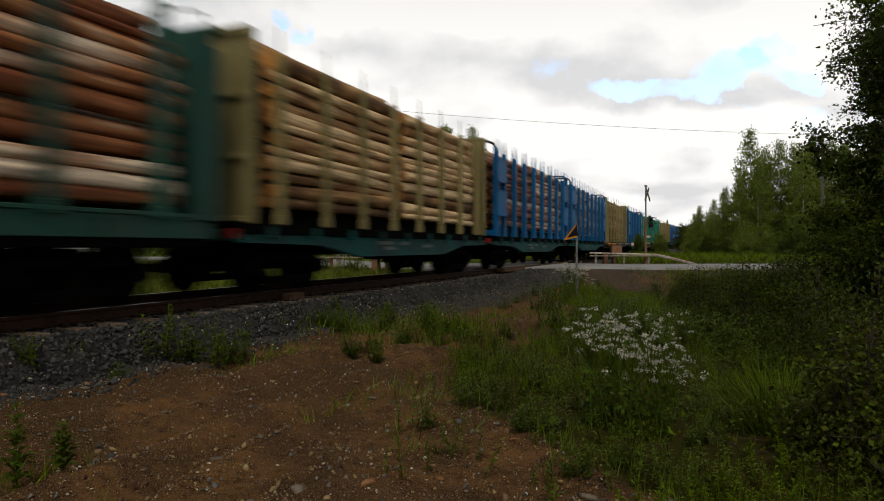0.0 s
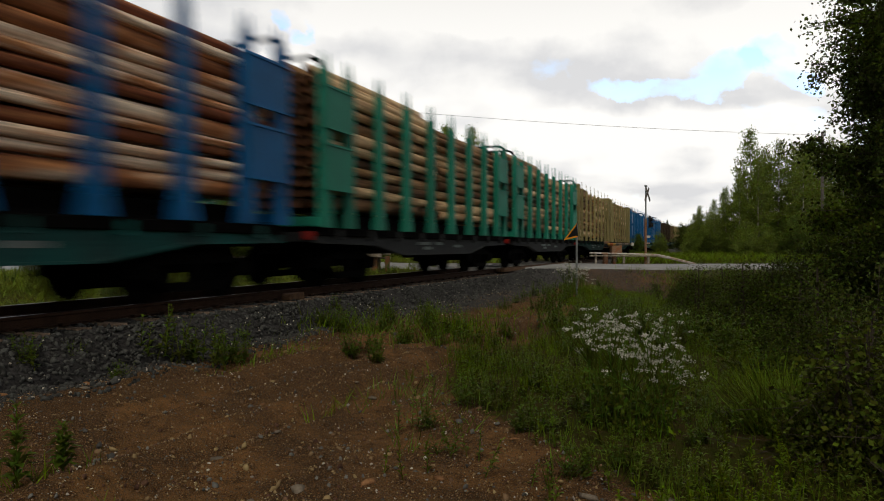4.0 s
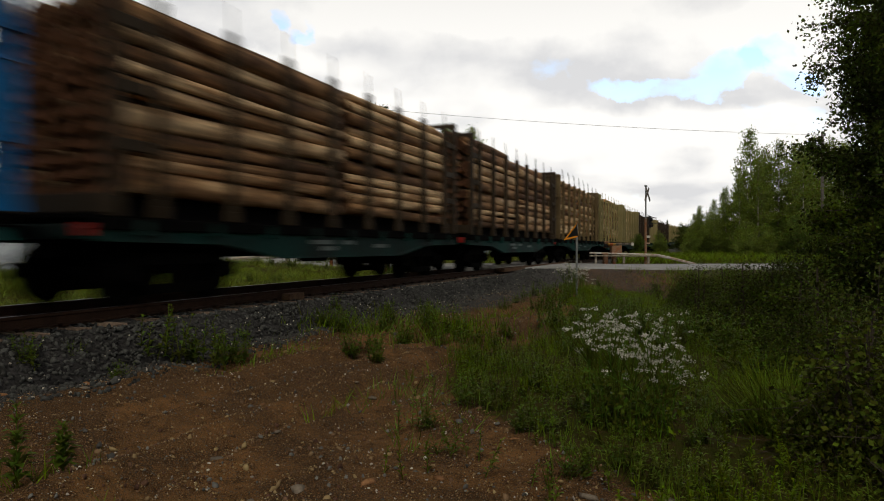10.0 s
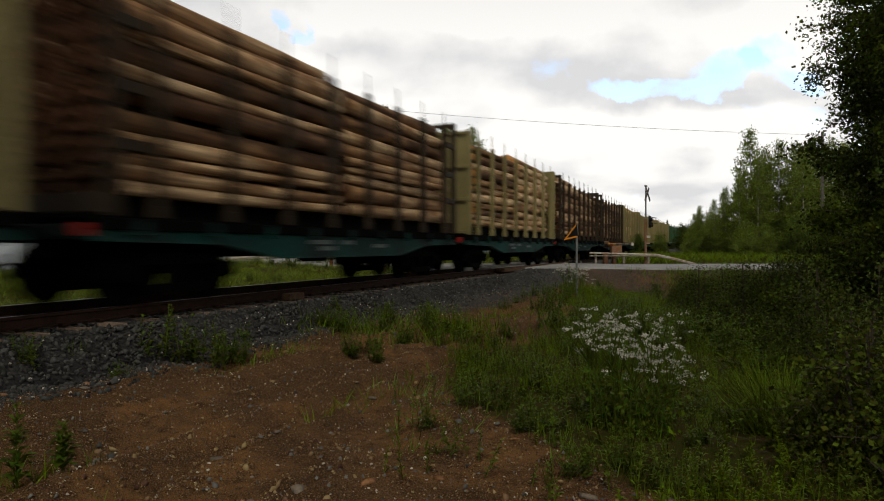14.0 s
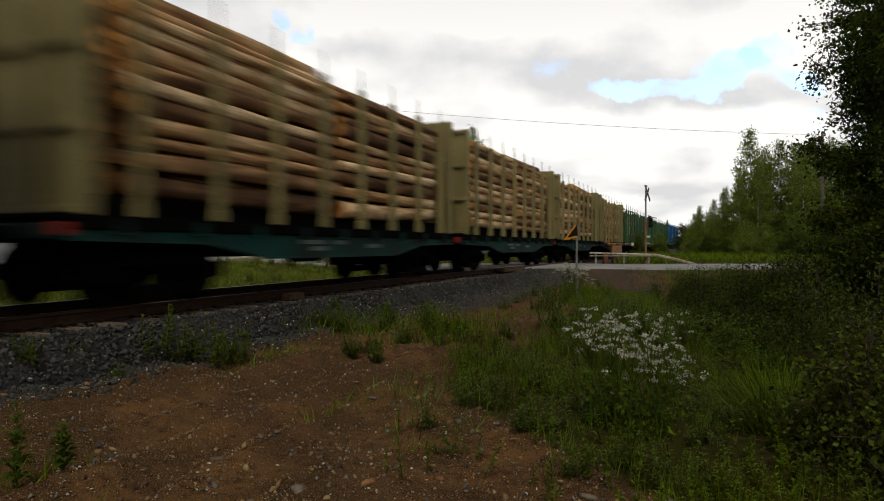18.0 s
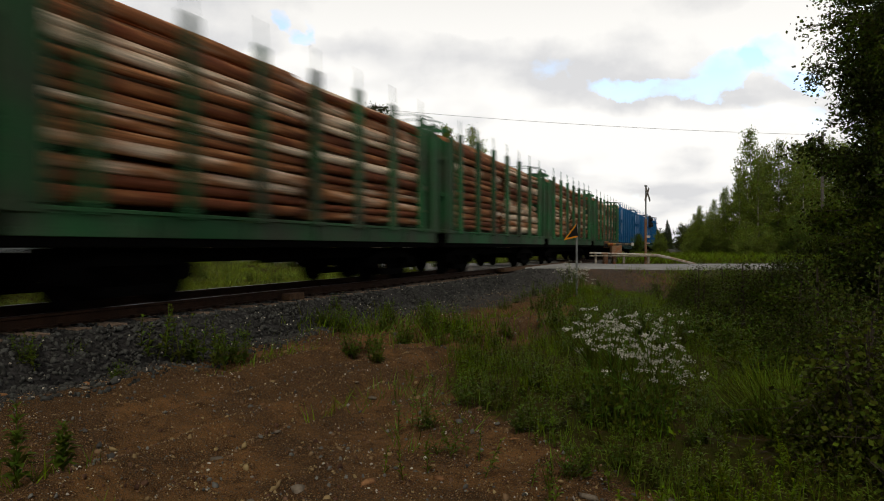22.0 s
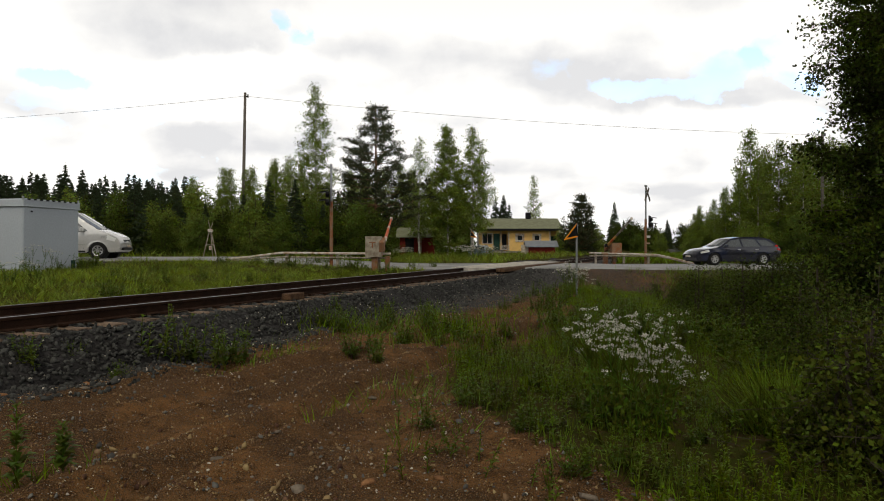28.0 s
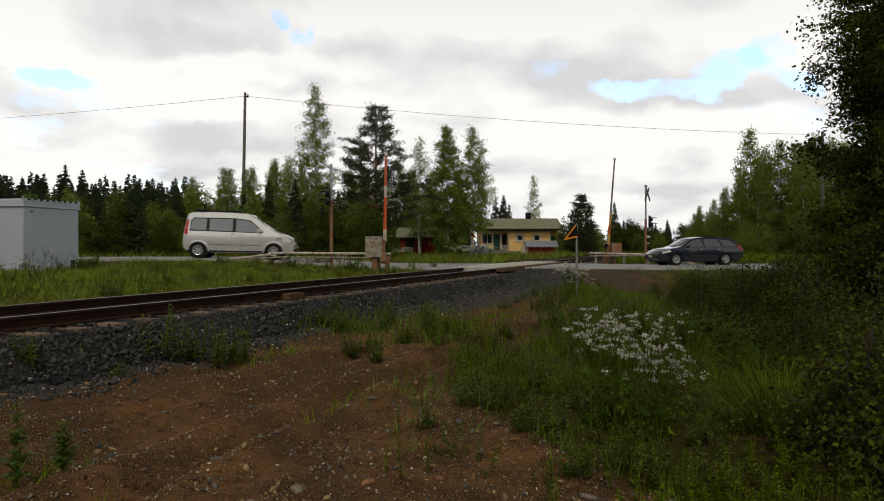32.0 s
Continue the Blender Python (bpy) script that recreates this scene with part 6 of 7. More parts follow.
def limb_tree(name, label, height, bark, leaf, seed, spread, first, n_limbs, leaves, leaf_size, droop=0.1, trunk_r=0.12, thin=0.0, tuft=0.3, category="tree", stems=1, lift=0.25, twig=0.2, whorls=0, flat=0.75, split=0.0):
    """A tapered stem with limbs and many leaves gathered round the twigs. spread(h): the crown's radius at height share h."""
    rng = np.random.default_rng(seed)
    t = thing(name, Matrix(), label, category)
    b = bmesh.new()
    tips, weight = [], []
    per = n_limbs // stems
    for st in range(stems):
        p = Vector((rng.normal(0, 0.2), rng.normal(0, 0.2), 0)) if stems > 1 else Vector((0, 0, 0))
        way = Vector((rng.normal(0, 0.08), rng.normal(0, 0.08), 0)) if stems > 1 else Vector((0, 0, 0))
        hh = height * (rng.uniform(0.75, 1.0) if st else 1.0)
        n, path = 9, [p.copy()]
        for i in range(n):
            p = p + Vector((way.x + rng.normal(0, 0.02), way.y + rng.normal(0, 0.02), 1)) * (hh / n)
            path.append(p.copy())
        for i in range(n):
            rod(b, path[i] - Vector((0, 0, 0.15 if i == 0 else 0)), path[i + 1], trunk_r * (1 - i / n) + 0.012, trunk_r * (1 - (i + 1) / n) + 0.012, 8)
        for k in range(per):
            h = min(0.985, first + (1 - first) * (k + rng.uniform(0, 0.9)) / per)
            if whorls:
                h = first + (1 - first) * (int(k * whorls / per) + rng.uniform(0.0, 0.3)) / whorls
            length = max(0.12, spread(h) * rng.uniform(*((0.7, 1.0) if split else (0.55, 1.12))))
            ang = k * 2.4 + rng.uniform(-0.5, 0.5)
            out = Vector((math.cos(ang), math.sin(ang), 0))
            root = max(0.02, h - lift * length / hh)
            f = root * n
            i = min(n - 1, int(f))
            a = path[i].lerp(path[i + 1], f - i)
            f = h * n
            i = min(n - 1, int(f))
            c = path[i].lerp(path[i + 1], f - i)
            mid = (a + c) / 2 + out * length * 0.55 + Vector((0, 0, droop * length * 0.4))
            end = c + out * length - Vector((0, 0, droop * length))
            r = max(0.003, trunk_r * 0.30 * (1 - h * 0.75))
            rod(b, a, mid, r, r * 0.6, 5)
            rod(b, mid, end, r * 0.6, 0.004, 4)
            for q in range(3):
                g = a.lerp(mid, 0.5).lerp(end, rng.uniform(0.1, 1.0))
                e = g + Vector(rng.normal(0, 1, 3)) * (0.12 + twig * length)
                rod(b, g, e, r * 0.3, 0.003, 3)
                tips.append((g, e))
                weight.append((0.2 + length) * (1 - thin * h))
            tips.append((a.lerp(mid, 0.6), end))
            weight.append(1.5 * (0.2 + length) * (1 - thin * h))
    part("trunk", b, bark, t, "")
    weight = np.array(weight) / sum(weight)
    pick = rng.choice(len(tips), leaves, p=weight)
    c0 = np.array([q[0][:] for q in tips])[pick]
    c1 = np.array([q[1][:] for q in tips])[pick]
    pos = c0 + (c1 - c0) * rng.uniform(0, 1.05, (leaves, 1)) + rng.normal(0, tuft, (leaves, 3)) * np.array([1, 1, flat])
    pos[:, 2] = np.maximum(pos[:, 2], 0.04)
    v, fc = scatter(LEAF_V, LEAF_F, pos, leaf_size * rng.uniform(0.6, 1.3, leaves), rng)
    if split:
        # the upper storey hangs on a pivot of its own
        high = v[fc[:, 0], 2] > split
        put("crown", mesh_of("crown", v, fc[~high]), leaf, t)
        upper = put("upper_crown", mesh_of("upper_crown", v - np.array([0, 0, split - 0.6]), fc[high]), leaf, t)
        upper.matrix_basis = pose(0, 0, split - 0.6)
    else:
        put("crown", mesh_of("crown", v, fc), leaf, t)
    return t


def spruce(seed, height, needles):
    """A dark cone of drooping whorls with a bare tip."""
    rng = np.random.default_rng(seed)
    t = thing("spruce_tree", Matrix(), "dark green spruce with a pointed top", "tree")
    b = bmesh.new()
    rod(b, (0, 0, -0.2), (0, 0, height), 0.02 * height * 0.6, 0.012, 7)
    pts = []
    n = int(height * 3.2)
    for i in range(n):
        h = 0.06 + 0.92 * i / n
        r = 0.23 * height * (1 - h) ** 0.8 + 0.03
        for k in range(7):
            a = rng.uniform(0, 2 * math.pi)
            h = 0.06 + 0.92 * min(1.0, max(0.0, (i + rng.uniform(-0.6, 0.6)) / n))
            r = 0.23 * height * (1 - h) ** 0.8 + 0.03
            q = r * rng.uniform(0.65, 1.1)
            end = Vector((math.cos(a) * q, math.sin(a) * q, h * height - 0.25 * q))
            rod(b, (0, 0, h * height), end, 0.02, 0.006, 3)
            pts.append((Vector((0, 0, h * height)), end))
    part("trunk", b, BARK_GREY, t)
    pick = rng.integers(0, len(pts), needles)
    c0 = np.array([p[0][:] for p in pts])[pick]
    c1 = np.array([p[1][:] for p in pts])[pick]
    f = rng.uniform(0, 1, (needles, 1)) ** 0.55
    top = np.clip(1.05 - c0[:, 2:3] / height, 0.12, 1)
    pos = c0 + (c1 - c0) * f + rng.normal(0, 0.12, (needles, 3)) * top
    v, fc = scatter(LEAF_V, LEAF_F, pos, (0.13 + 0.24 * top[:, 0]) * rng.uniform(0.6, 1.3, needles), rng)
    put("crown", mesh_of("crown", v, fc), NEEDLE_SPRUCE, t)
    return t


def pine(seed, height, half, first, needles):
    return limb_tree("pine_tree", "dark Scots pine with an orange-brown trunk", height, BARK_PINE, NEEDLE_PINE, seed,
                     lambda h: half * float(np.interp((h - first) / (1 - first), [0, 0.2, 0.35, 0.6, 0.85, 1], [0.65, 0.95, 1.0, 0.66, 0.36, 0.08])), first, 90, needles, 0.125, droop=-0.08, trunk_r=0.17, tuft=0.16, lift=0.1, twig=0.16, whorls=15, flat=0.55)


def birch(seed, height, half, leaves, first=0.2, size=0.16, thin=0.3):
    return limb_tree("birch_tree", "tall light green birch with an airy top", height, BARK_BIRCH, LEAF_BIRCH, seed,
                     lambda h: half * max(0.06, math.sin(math.pi * min(1.0, 0.18 + 0.80 * ((h - first) / (1 - first)) ** 0.9))), first, 60, leaves, size, droop=0.25, trunk_r=0.10, thin=thin, tuft=0.2, lift=0.8)


def plant_at(tree, x, y, scale=1.0, turn=0.0, z=None):
    m = Matrix.Translation((x, y, z_at(x, y) if z is None else z)) @ pose(0, 0, 0, 0, 0, turn) @ Matrix.Scale(scale, 4)
    return m


SWAY = []


def grow():
    rng = np.random.default_rng(11)
    # singly modelled trees near the crossing
    for tr, x, y in ((birch(1, 13.9, 2.0, 19000, 0.24, 0.12, 0.1), -10.2, 55.0), (pine(2, 11.5, 3.9, 0.20, 34000), -4.8, 50.0),
                     (birch(3, 10.6, 1.5, 8000, 0.2, 0.13, 0.1), -2.0, 61.0), (birch(4, 11.2, 1.8, 32000, 0.06, 0.14, 0.1), 0.5, 58.0),
                     (birch(5, 11.6, 1.9, 20000, 0.24, 0.12, 0.1), 2.7, 60.0), (pine(6, 6.3, 2.3, 0.05, 22000), 14.3, 70.0),
                     (birch(7, 12.2, 1.7, 3000, 0.2, 0.22, 0.2), 14.8, 110.0), (birch(8, 7.6, 1.3, 4200, 0.06, 0.16, 0.1), -11.2, 51.0), (birch(9, 9.5, 1.2, 4200, 0.32, 0.14, 0.2), 3.5, 66.0)):
        tr.matrix_basis = plant_at(tr, x, y, 1, rng.uniform(0, 360))
    bases_b = [birch(20 + i, 10.0, 1.7, 15000, 0.02, 0.145, 0.2) for i in range(3)]
    bases_s = [spruce(30 + i, 13.0, 18000) for i in range(3)]
    bases_u = [limb_tree("bush", "dense green roadside bush", 4.0, BARK_GREY, (LEAF_BUSH, LEAF_ALDER, LEAF_BIRCH)[i], 40 + i, lambda h: 1.45 * max(0.15, math.sin(math.pi * min(1, 0.25 + 0.7 * h))), 0.03, 48, 9500, 0.125,
                         droop=0.05, trunk_r=0.05, tuft=0.2, category="bush", stems=3) for i in range(3)]
    spots_b = [(-9.2, 68, 0.85), (-7.9, 69, 0.9), (-5.9, 70, 0.9), (-4.4, 71, 0.95), (-3.1, 70, 0.88), (-1.2, 70, 0.85), (-17.6, 55, 0.72), (-15.6, 56, 0.74), (-13.6, 55, 0.75), (-11.8, 57, 0.78), (-19.0, 52, 0.62), (-16.8, 54, 0.70), (-14.4, 50, 0.66), (-12.8, 52, 0.76), (-9.0, 49, 0.62), (-7.4, 56, 0.68), (-21.5, 58, 0.6), (-13.6, 60, 0.82), (1.6, 66, 0.75), (-6.6, 60, 0.75), (-3.0, 74, 0.8),
               (27.2, 60, 1.12), (29.5, 62, 1.0), (25.4, 61, 0.62), (32.2, 59, 1.05), (30.6, 52, 0.85), (27.6, 52, 0.80), (24.9, 57, 0.66), (33.5, 51, 0.9), (35.5, 55, 1.05), (24.4, 66, 0.4), (26.5, 70, 0.5), (31.2, 47, 0.78), (34, 45, 0.85), (29.0, 55, 0.9), (37, 50, 1.0), (26.0, 56, 0.8), (28.2, 57, 0.98), (30.4, 57, 0.95), (32.0, 54, 0.92), (33.2, 56, 0.95), (35.0, 50, 0.95), (36.0, 47, 0.9), (26.4, 64, 0.6), (38, 55, 1.1), (40, 52, 1.1), (25.9, 59, 0.72), (24.0, 60, 0.5), (23.4, 62, 0.42), (27.0, 57.5, 0.85), (31.0, 60, 1.0), (34.2, 60, 1.05)]
    spots_u = [(-34 + 1.15 * i + rng.normal(0, 0.4), 42.5 + rng.uniform(0, 4), rng.uniform(0.65, 1.05)) for i in range(27)]
    spots_u += [(-34 + 1.5 * i, 49 + rng.uniform(0, 6), rng.uniform(0.95, 1.35)) for i in range(20)]
    spots_u += [(-9.5 + 1.3 * i, 60 + rng.uniform(0, 4), rng.uniform(0.8, 1.1)) for i in range(3)] + [(-5.2 + 1.6 * i, 72 + rng.uniform(0, 3), rng.uniform(0.9, 1.2)) for i in range(5)]
    spots_u += [(-6.6, 52, 0.7), (1.0, 62, 0.75), (2.6, 68, 0.7), (15.5, 73, 0.8), (17.5, 78, 0.8), (13.2, 76, 0.7), (20.5, 64, 0.55), (22.2, 60, 0.65), (19.4, 68, 0.55), (23.5, 53, 0.72), (25.6, 48.5, 0.8), (28.4, 46.5, 0.9),
                (31.5, 43.5, 1.05), (23.8, 47.5, 0.55), (34.5, 42.5, 1.15), (22.4, 50, 0.5), (21.6, 55, 0.45), (26.6, 44.5, 0.6), (29.2, 42.5, 0.7)]
    spots_u += [(18 + 1.5 * i, 84 + 9 * i + rng.uniform(0, 5), 0.9) for i in range(12)] + [(33 + 5.5 * i, 84 + 13 * i, 1.25) for i in range(14)]
    spots_u += [(22 + 3.0 * i + rng.normal(0, 1), 150 + rng.uniform(0, 30), rng.uniform(0.9, 1.3)) for i in range(15)]
    spots_u += [(22 + 1.7 * i + rng.normal(0, 0.5), 112 + rng.uniform(0, 14), rng.uniform(1.0, 1.3)) for i in range(22)] + [(21.5 + 1.25 * i, 60 - 0.9 * i + rng.normal(0, 0.8), rng.uniform(0.75, 1.2) * (0.6 + 0.06 * i)) for i in range(12)]
    spots_u += [(-100 + 2.8 * i + rng.normal(0, 0.6), 92 + rng.uniform(0, 10), rng.uniform(1.3, 2.0)) for i in range(30)]
    spots_s = [(-112 + 1.0 * i + rng.normal(0, 0.8), 104 + rng.uniform(0, 22), rng.uniform(0.84, 1.08)) for i in range(66)]
    spots_s += [(-122 + 1.3 * i + rng.normal(0, 0.8), 128 + rng.uniform(0, 22), rng.uniform(1.0, 1.2)) for i in range(56)]
    spots_s += [(-62 + 1.7 * i + rng.normal(0, 1), 112 + rng.uniform(0, 30), rng.uniform(0.72, 0.92)) for i in range(30)]
    spots_s += [(-14 + 3.2 * i + rng.normal(0, 1), 120 + rng.uniform(0, 30), rng.uniform(0.6, 0.8)) for i in range(7)]
    spots_s += [(9.3, 118, 0.72), (11.0, 122, 0.78), (12.4, 126, 0.66), (37.5, 148, 0.80), (40, 150, 0.5), (31, 140, 0.45), (47, 142, 0.55), (50, 150, 0.5), (18, 132, 0.5)]
    spots_s += [(66 + 6 * i + rng.normal(0, 2), 250 + rng.uniform(0, 60), rng.uniform(0.45, 0.75)) for i in range(22)] + [(74 + 8 * i, 190 + 10 * i, 0.7) for i in range(8)]
    spots_s += [(-33 + 2.1 * i + rng.normal(0, 0.5), 43 + rng.uniform(0, 6), rng.uniform(0.26, 0.46)) for i in range(13)]
    # added wood, unseen behind the eye, to darken reflections and cut ambient light
    spots_s += [(-70 + 4.0 * i + rng.normal(0, 1.2), -24 - rng.uniform(0, 10), rng.uniform(0.85, 1.15)) for i in range(36)]
    for bases, spots in ((bases_b, spots_b), (bases_u, spots_u), (bases_s, spots_s)):
        used = set()
        for i, (x, y, s) in enumerate(spots):
            if x > 20 and y < 48:
                y += 2.2
            k = int(rng.integers(len(bases)))
            if bases is bases_u and y > 85:
                k = 1
            tr = bases[k] if k not in used else None
            m = plant_at(None, x, y, s, rng.uniform(0, 360))
            if tr is not None:
                used.add(k)
                tr.matrix_basis = m
            else:
                c = copy_thing(bases[k], Matrix())
                c.matrix_basis = m
        for k in range(len(bases)):
            if k not in used:
                bases[k].matrix_basis = plant_at(None, -90 - 9 * k, 130, 1.0)
    # Seed 67 stands out of view, added to shade the right foreground.
    for x, y, s, seed in ((6.95, 9.0, 1.0, 61), (7.75, 10.0, 1.0, 65), (5.4, 1.9, 0.85, 67), (9.5, 12.5, 1.05, 62), (12.1, 16.5, 1.0, 63), (15.4, 21.0, 0.9, 64)):
        first = seed == 61
        tr = limb_tree("alder_tree", "leafy dark green tree crowding the track side", 6.6 if first else 9.0, BARK_GREY, LEAF_ALDER, seed,
                       (lambda h: float(np.interp(h, [0, 0.19, 0.40, 0.485, 0.60, 0.69, 0.745, 0.82, 0.9, 1.0], [2.1, 2.15, 1.95, 1.8, 1.6, 1.85, 2.3, 2.3, 2.0, 0.8]))) if first else
                       (lambda h: float(np.interp(h, [0, 0.19, 0.40, 0.515, 0.68, 0.85, 1.0], [2.15, 2.2, 1.9, 1.7, 1.65, 1.4, 0.6]))), 0.02, 220 if first else 150,
                       240000 if first else 110000 if seed == 65 else 40000, 0.054 if first else 0.08, droop=0.10, trunk_r=0.09, tuft=0.10, twig=0.07, split=3.4 if first else 0.0)
        tr.matrix_basis = plant_at(None, x, y, s, 40 * seed)
        if first:
            SWAY.append(tr)
    # the leafy bush close to the eye, and a few like it
    for x, y, h, seed in ((3.02, 4.75, 0.98, 81), (3.5, 5.3, 1.08, 82), (3.3, 4.4, 1.0, 83), (2.85, 4.1, 0.7, 84), (3.35, 4.85, 1.1, 85)):
        tr = limb_tree("leafy_bush", "young yellow-green bush with broad leaves", h, BARK_GREY, LEAF_YOUNG, seed, lambda q: 0.5 * max(0.25, math.sin(math.pi * min(1, 0.3 + 0.6 * q))), 0.05, 48, 3200, 0.045,
                       droop=0.1, trunk_r=0.008, tuft=0.07, category="bush", stems=3)
        tr.matrix_basis = plant_at(None, x, y, 1.0, 40 * seed)
    # low thicket in the dip
    low = [limb_tree("shrub", "low dark leafy shrub in the ditch", 1.7, BARK_GREY, LEAF_ALDER, 70 + i, lambda h: 0.85 * max(0.2, math.sin(math.pi * min(1, 0.3 + 0.6 * h))), 0.04, 39, 9000, 0.044,
                     droop=0.08, trunk_r=0.03, tuft=0.12, category="shrub", stems=3) for i in range(3)]
    spots = [(3.75, 5.3, 0.62), (4.6, 6.0, 0.8), (3.9, 6.6, 0.6), (5.0, 7.0, 1.0), (4.6, 8.4, 0.85), (5.6, 8.2, 1.1), (5.4, 9.8, 1.0), (5.0, 11.4, 0.85), (6.3, 11.0, 1.1), (6.2, 13.0, 1.0), (5.2, 13.6, 0.75),
             (7.3, 13.6, 1.1), (6.6, 15.4, 0.9), (8.2, 15.6, 1.1), (7.6, 17.5, 0.9), (9.4, 18.0, 1.1), (8.6, 20.2, 0.85), (10.4, 20.4, 1.0), (9.8, 22.8, 0.7), (12, 22.5, 0.9), (11.4, 24.6, 0.6), (13.6, 24.8, 0.7),
             (15.5, 24.0, 1.0), (7.0, 19.6, 0.6), (8.0, 23.0, 0.5), (4.4, 4.6, 0.7), (15.2, 26.4, 0.5), (17.4, 25.6, 0.9), (10.2, 25.6, 0.4), (13.0, 26.4, 0.4), (18.6, 28.0, 0.9), (20.6, 28.6, 1.3), (8.4, 26.6, 0.4), (9.6, 27.2, 0.45), (11.0, 27.6, 0.5), (12.4, 28.0, 0.5), (14.0, 28.4, 0.55), (15.6, 28.8, 0.5), (17.0, 29.2, 0.6)]
    for i, (x, y, s) in enumerate(spots):
        tr = low[i] if i < 3 else copy_thing(low[i % 3], Matrix())
        tr.matrix_basis = plant_at(None, x, y, s, 77 * i)


grow()

# ---- ground cover ----
GRASS = leaf_mat("grass", (0.130, 0.185, 0.008), 0.75, 0.4)
GRASS_DRY = leaf_mat("far_side_grass", (0.175, 0.220, 0.022), 0.65, 0.35)
WEED = leaf_mat("weed_leaves", (0.090, 0.135, 0.008), 0.45, 0.3)
PETAL = leaf_mat("white_petals", (0.58, 0.57, 0.48), 0.2, 0.2)
STONE_DARK = island_mat("crushed_stone", (0.050, 0.050, 0.047), 0.85, 0.9, 0.03)
STONE_MIX = island_mat("loose_pebbles", (0.20, 0.125, 0.07), 0.9, 0.95, 0.03)
STONE_GREY = island_mat("grey_gravel", (0.13, 0.125, 0.115), 0.85, 0.8, 0.03)
STONE_CHIP = island_mat("pale_stone_chips", (0.42, 0.38, 0.32), 0.9, 0.7, 0.03)
STONE_PALE = mat("pale_stone", (0.19, 0.155, 0.12), 0.85, 0, 0.25, 12, 60, 0.3, per_object=0.3)
STONE_RED = mat("rust_stone", (0.30, 0.15, 0.07), 0.85, 0, 0.25, 12, 60, 0.3, per_object=0.3)


def bed_z(off):
    return np.interp(np.abs(off), [0, 0.9, 1.42, 1.95, 2.25], [-0.205, -0.205, -0.235, -0.60, -0.95])


def ballast():
    rng = np.random.default_rng(31)
    n = 44000
    u = 1.0 + 33 * rng.uniform(0, 1, n) ** 1.25
    off = rng.uniform(-1.5, 2.75, n)
    ok = (np.abs(u - 33.2) > 6.9) | (np.abs(off) > 1.4)
    ok &= ~((np.abs(np.abs(off) - 0.797) < 0.09))
    ok &= (off > 1.25) | (rng.uniform(0, 1, n) < 0.4)
    # the sleepers' ends lie bare
    ok &= ~((off > 0.95) & (off < 1.32) & (np.abs(((u - 0.55) / 0.6 + 0.5) % 1.0 - 0.5) < 0.20) & (u < 13))
    # thin out past the foot of the slope
    ok &= (off < 2.1) | (rng.uniform(0, 1, n) < 0.35)
    u, off = u[ok], off[ok]
    x, y = CX + u * SIN + off * COS, CY + u * COS - off * SIN
    z = np.maximum(bed_z(off), ground_z(x, y)) + 0.008
    size = np.exp(rng.normal(-2.95, 0.32, len(u)))
    pts = np.stack([x, y, z], 1)
    near = np.argsort(np.hypot(x, y))
    vs, fs, base = [], [], 0
    for k in range(4):
        v0, f0 = stone_shape(k)
        sel = near[300:][k::4]
        v, f = scatter(v0, f0, pts[sel], size[sel], rng)
        vs.append(v)
        fs.append(f + base)
        base += len(v)
    fleck = near[300:][::34]
    v0, f0 = stone_shape(3)
    v, f = scatter(v0, f0, pts[fleck] + np.array([0, 0, 0.02]), size[fleck] * 0.6, rng)
    tagged(put("ballast_stones", mesh_of("ballast_stones", v, f), STONE_CHIP), "scattered pale stones on the dark track bed", "ballast stones", kind="stuff")
    heap = put("ballast_stones", mesh_of("ballast_stones", np.concatenate(vs), np.concatenate(fs)), STONE_DARK)
    tagged(heap, "dark grey crushed stones of the track bed", "ballast stones", kind="stuff")
    shapes = []
    for k in range(4):
        v0, f0 = stone_shape(k)
        me = mesh_of("ballast_stone", v0, f0)
        me.materials.append(STONE_DARK)
        shapes.append(me)
    for i in near[:300]:
        s = put("ballast_stone", shapes[i % 4], None, bpy.data.objects["ballast_bed"])
        s.matrix_basis = Matrix.Translation(pts[i]) @ pose(0, 0, 0, *rng.uniform(0, 360, 3)) @ Matrix.Scale(size[i], 4)


ballast()


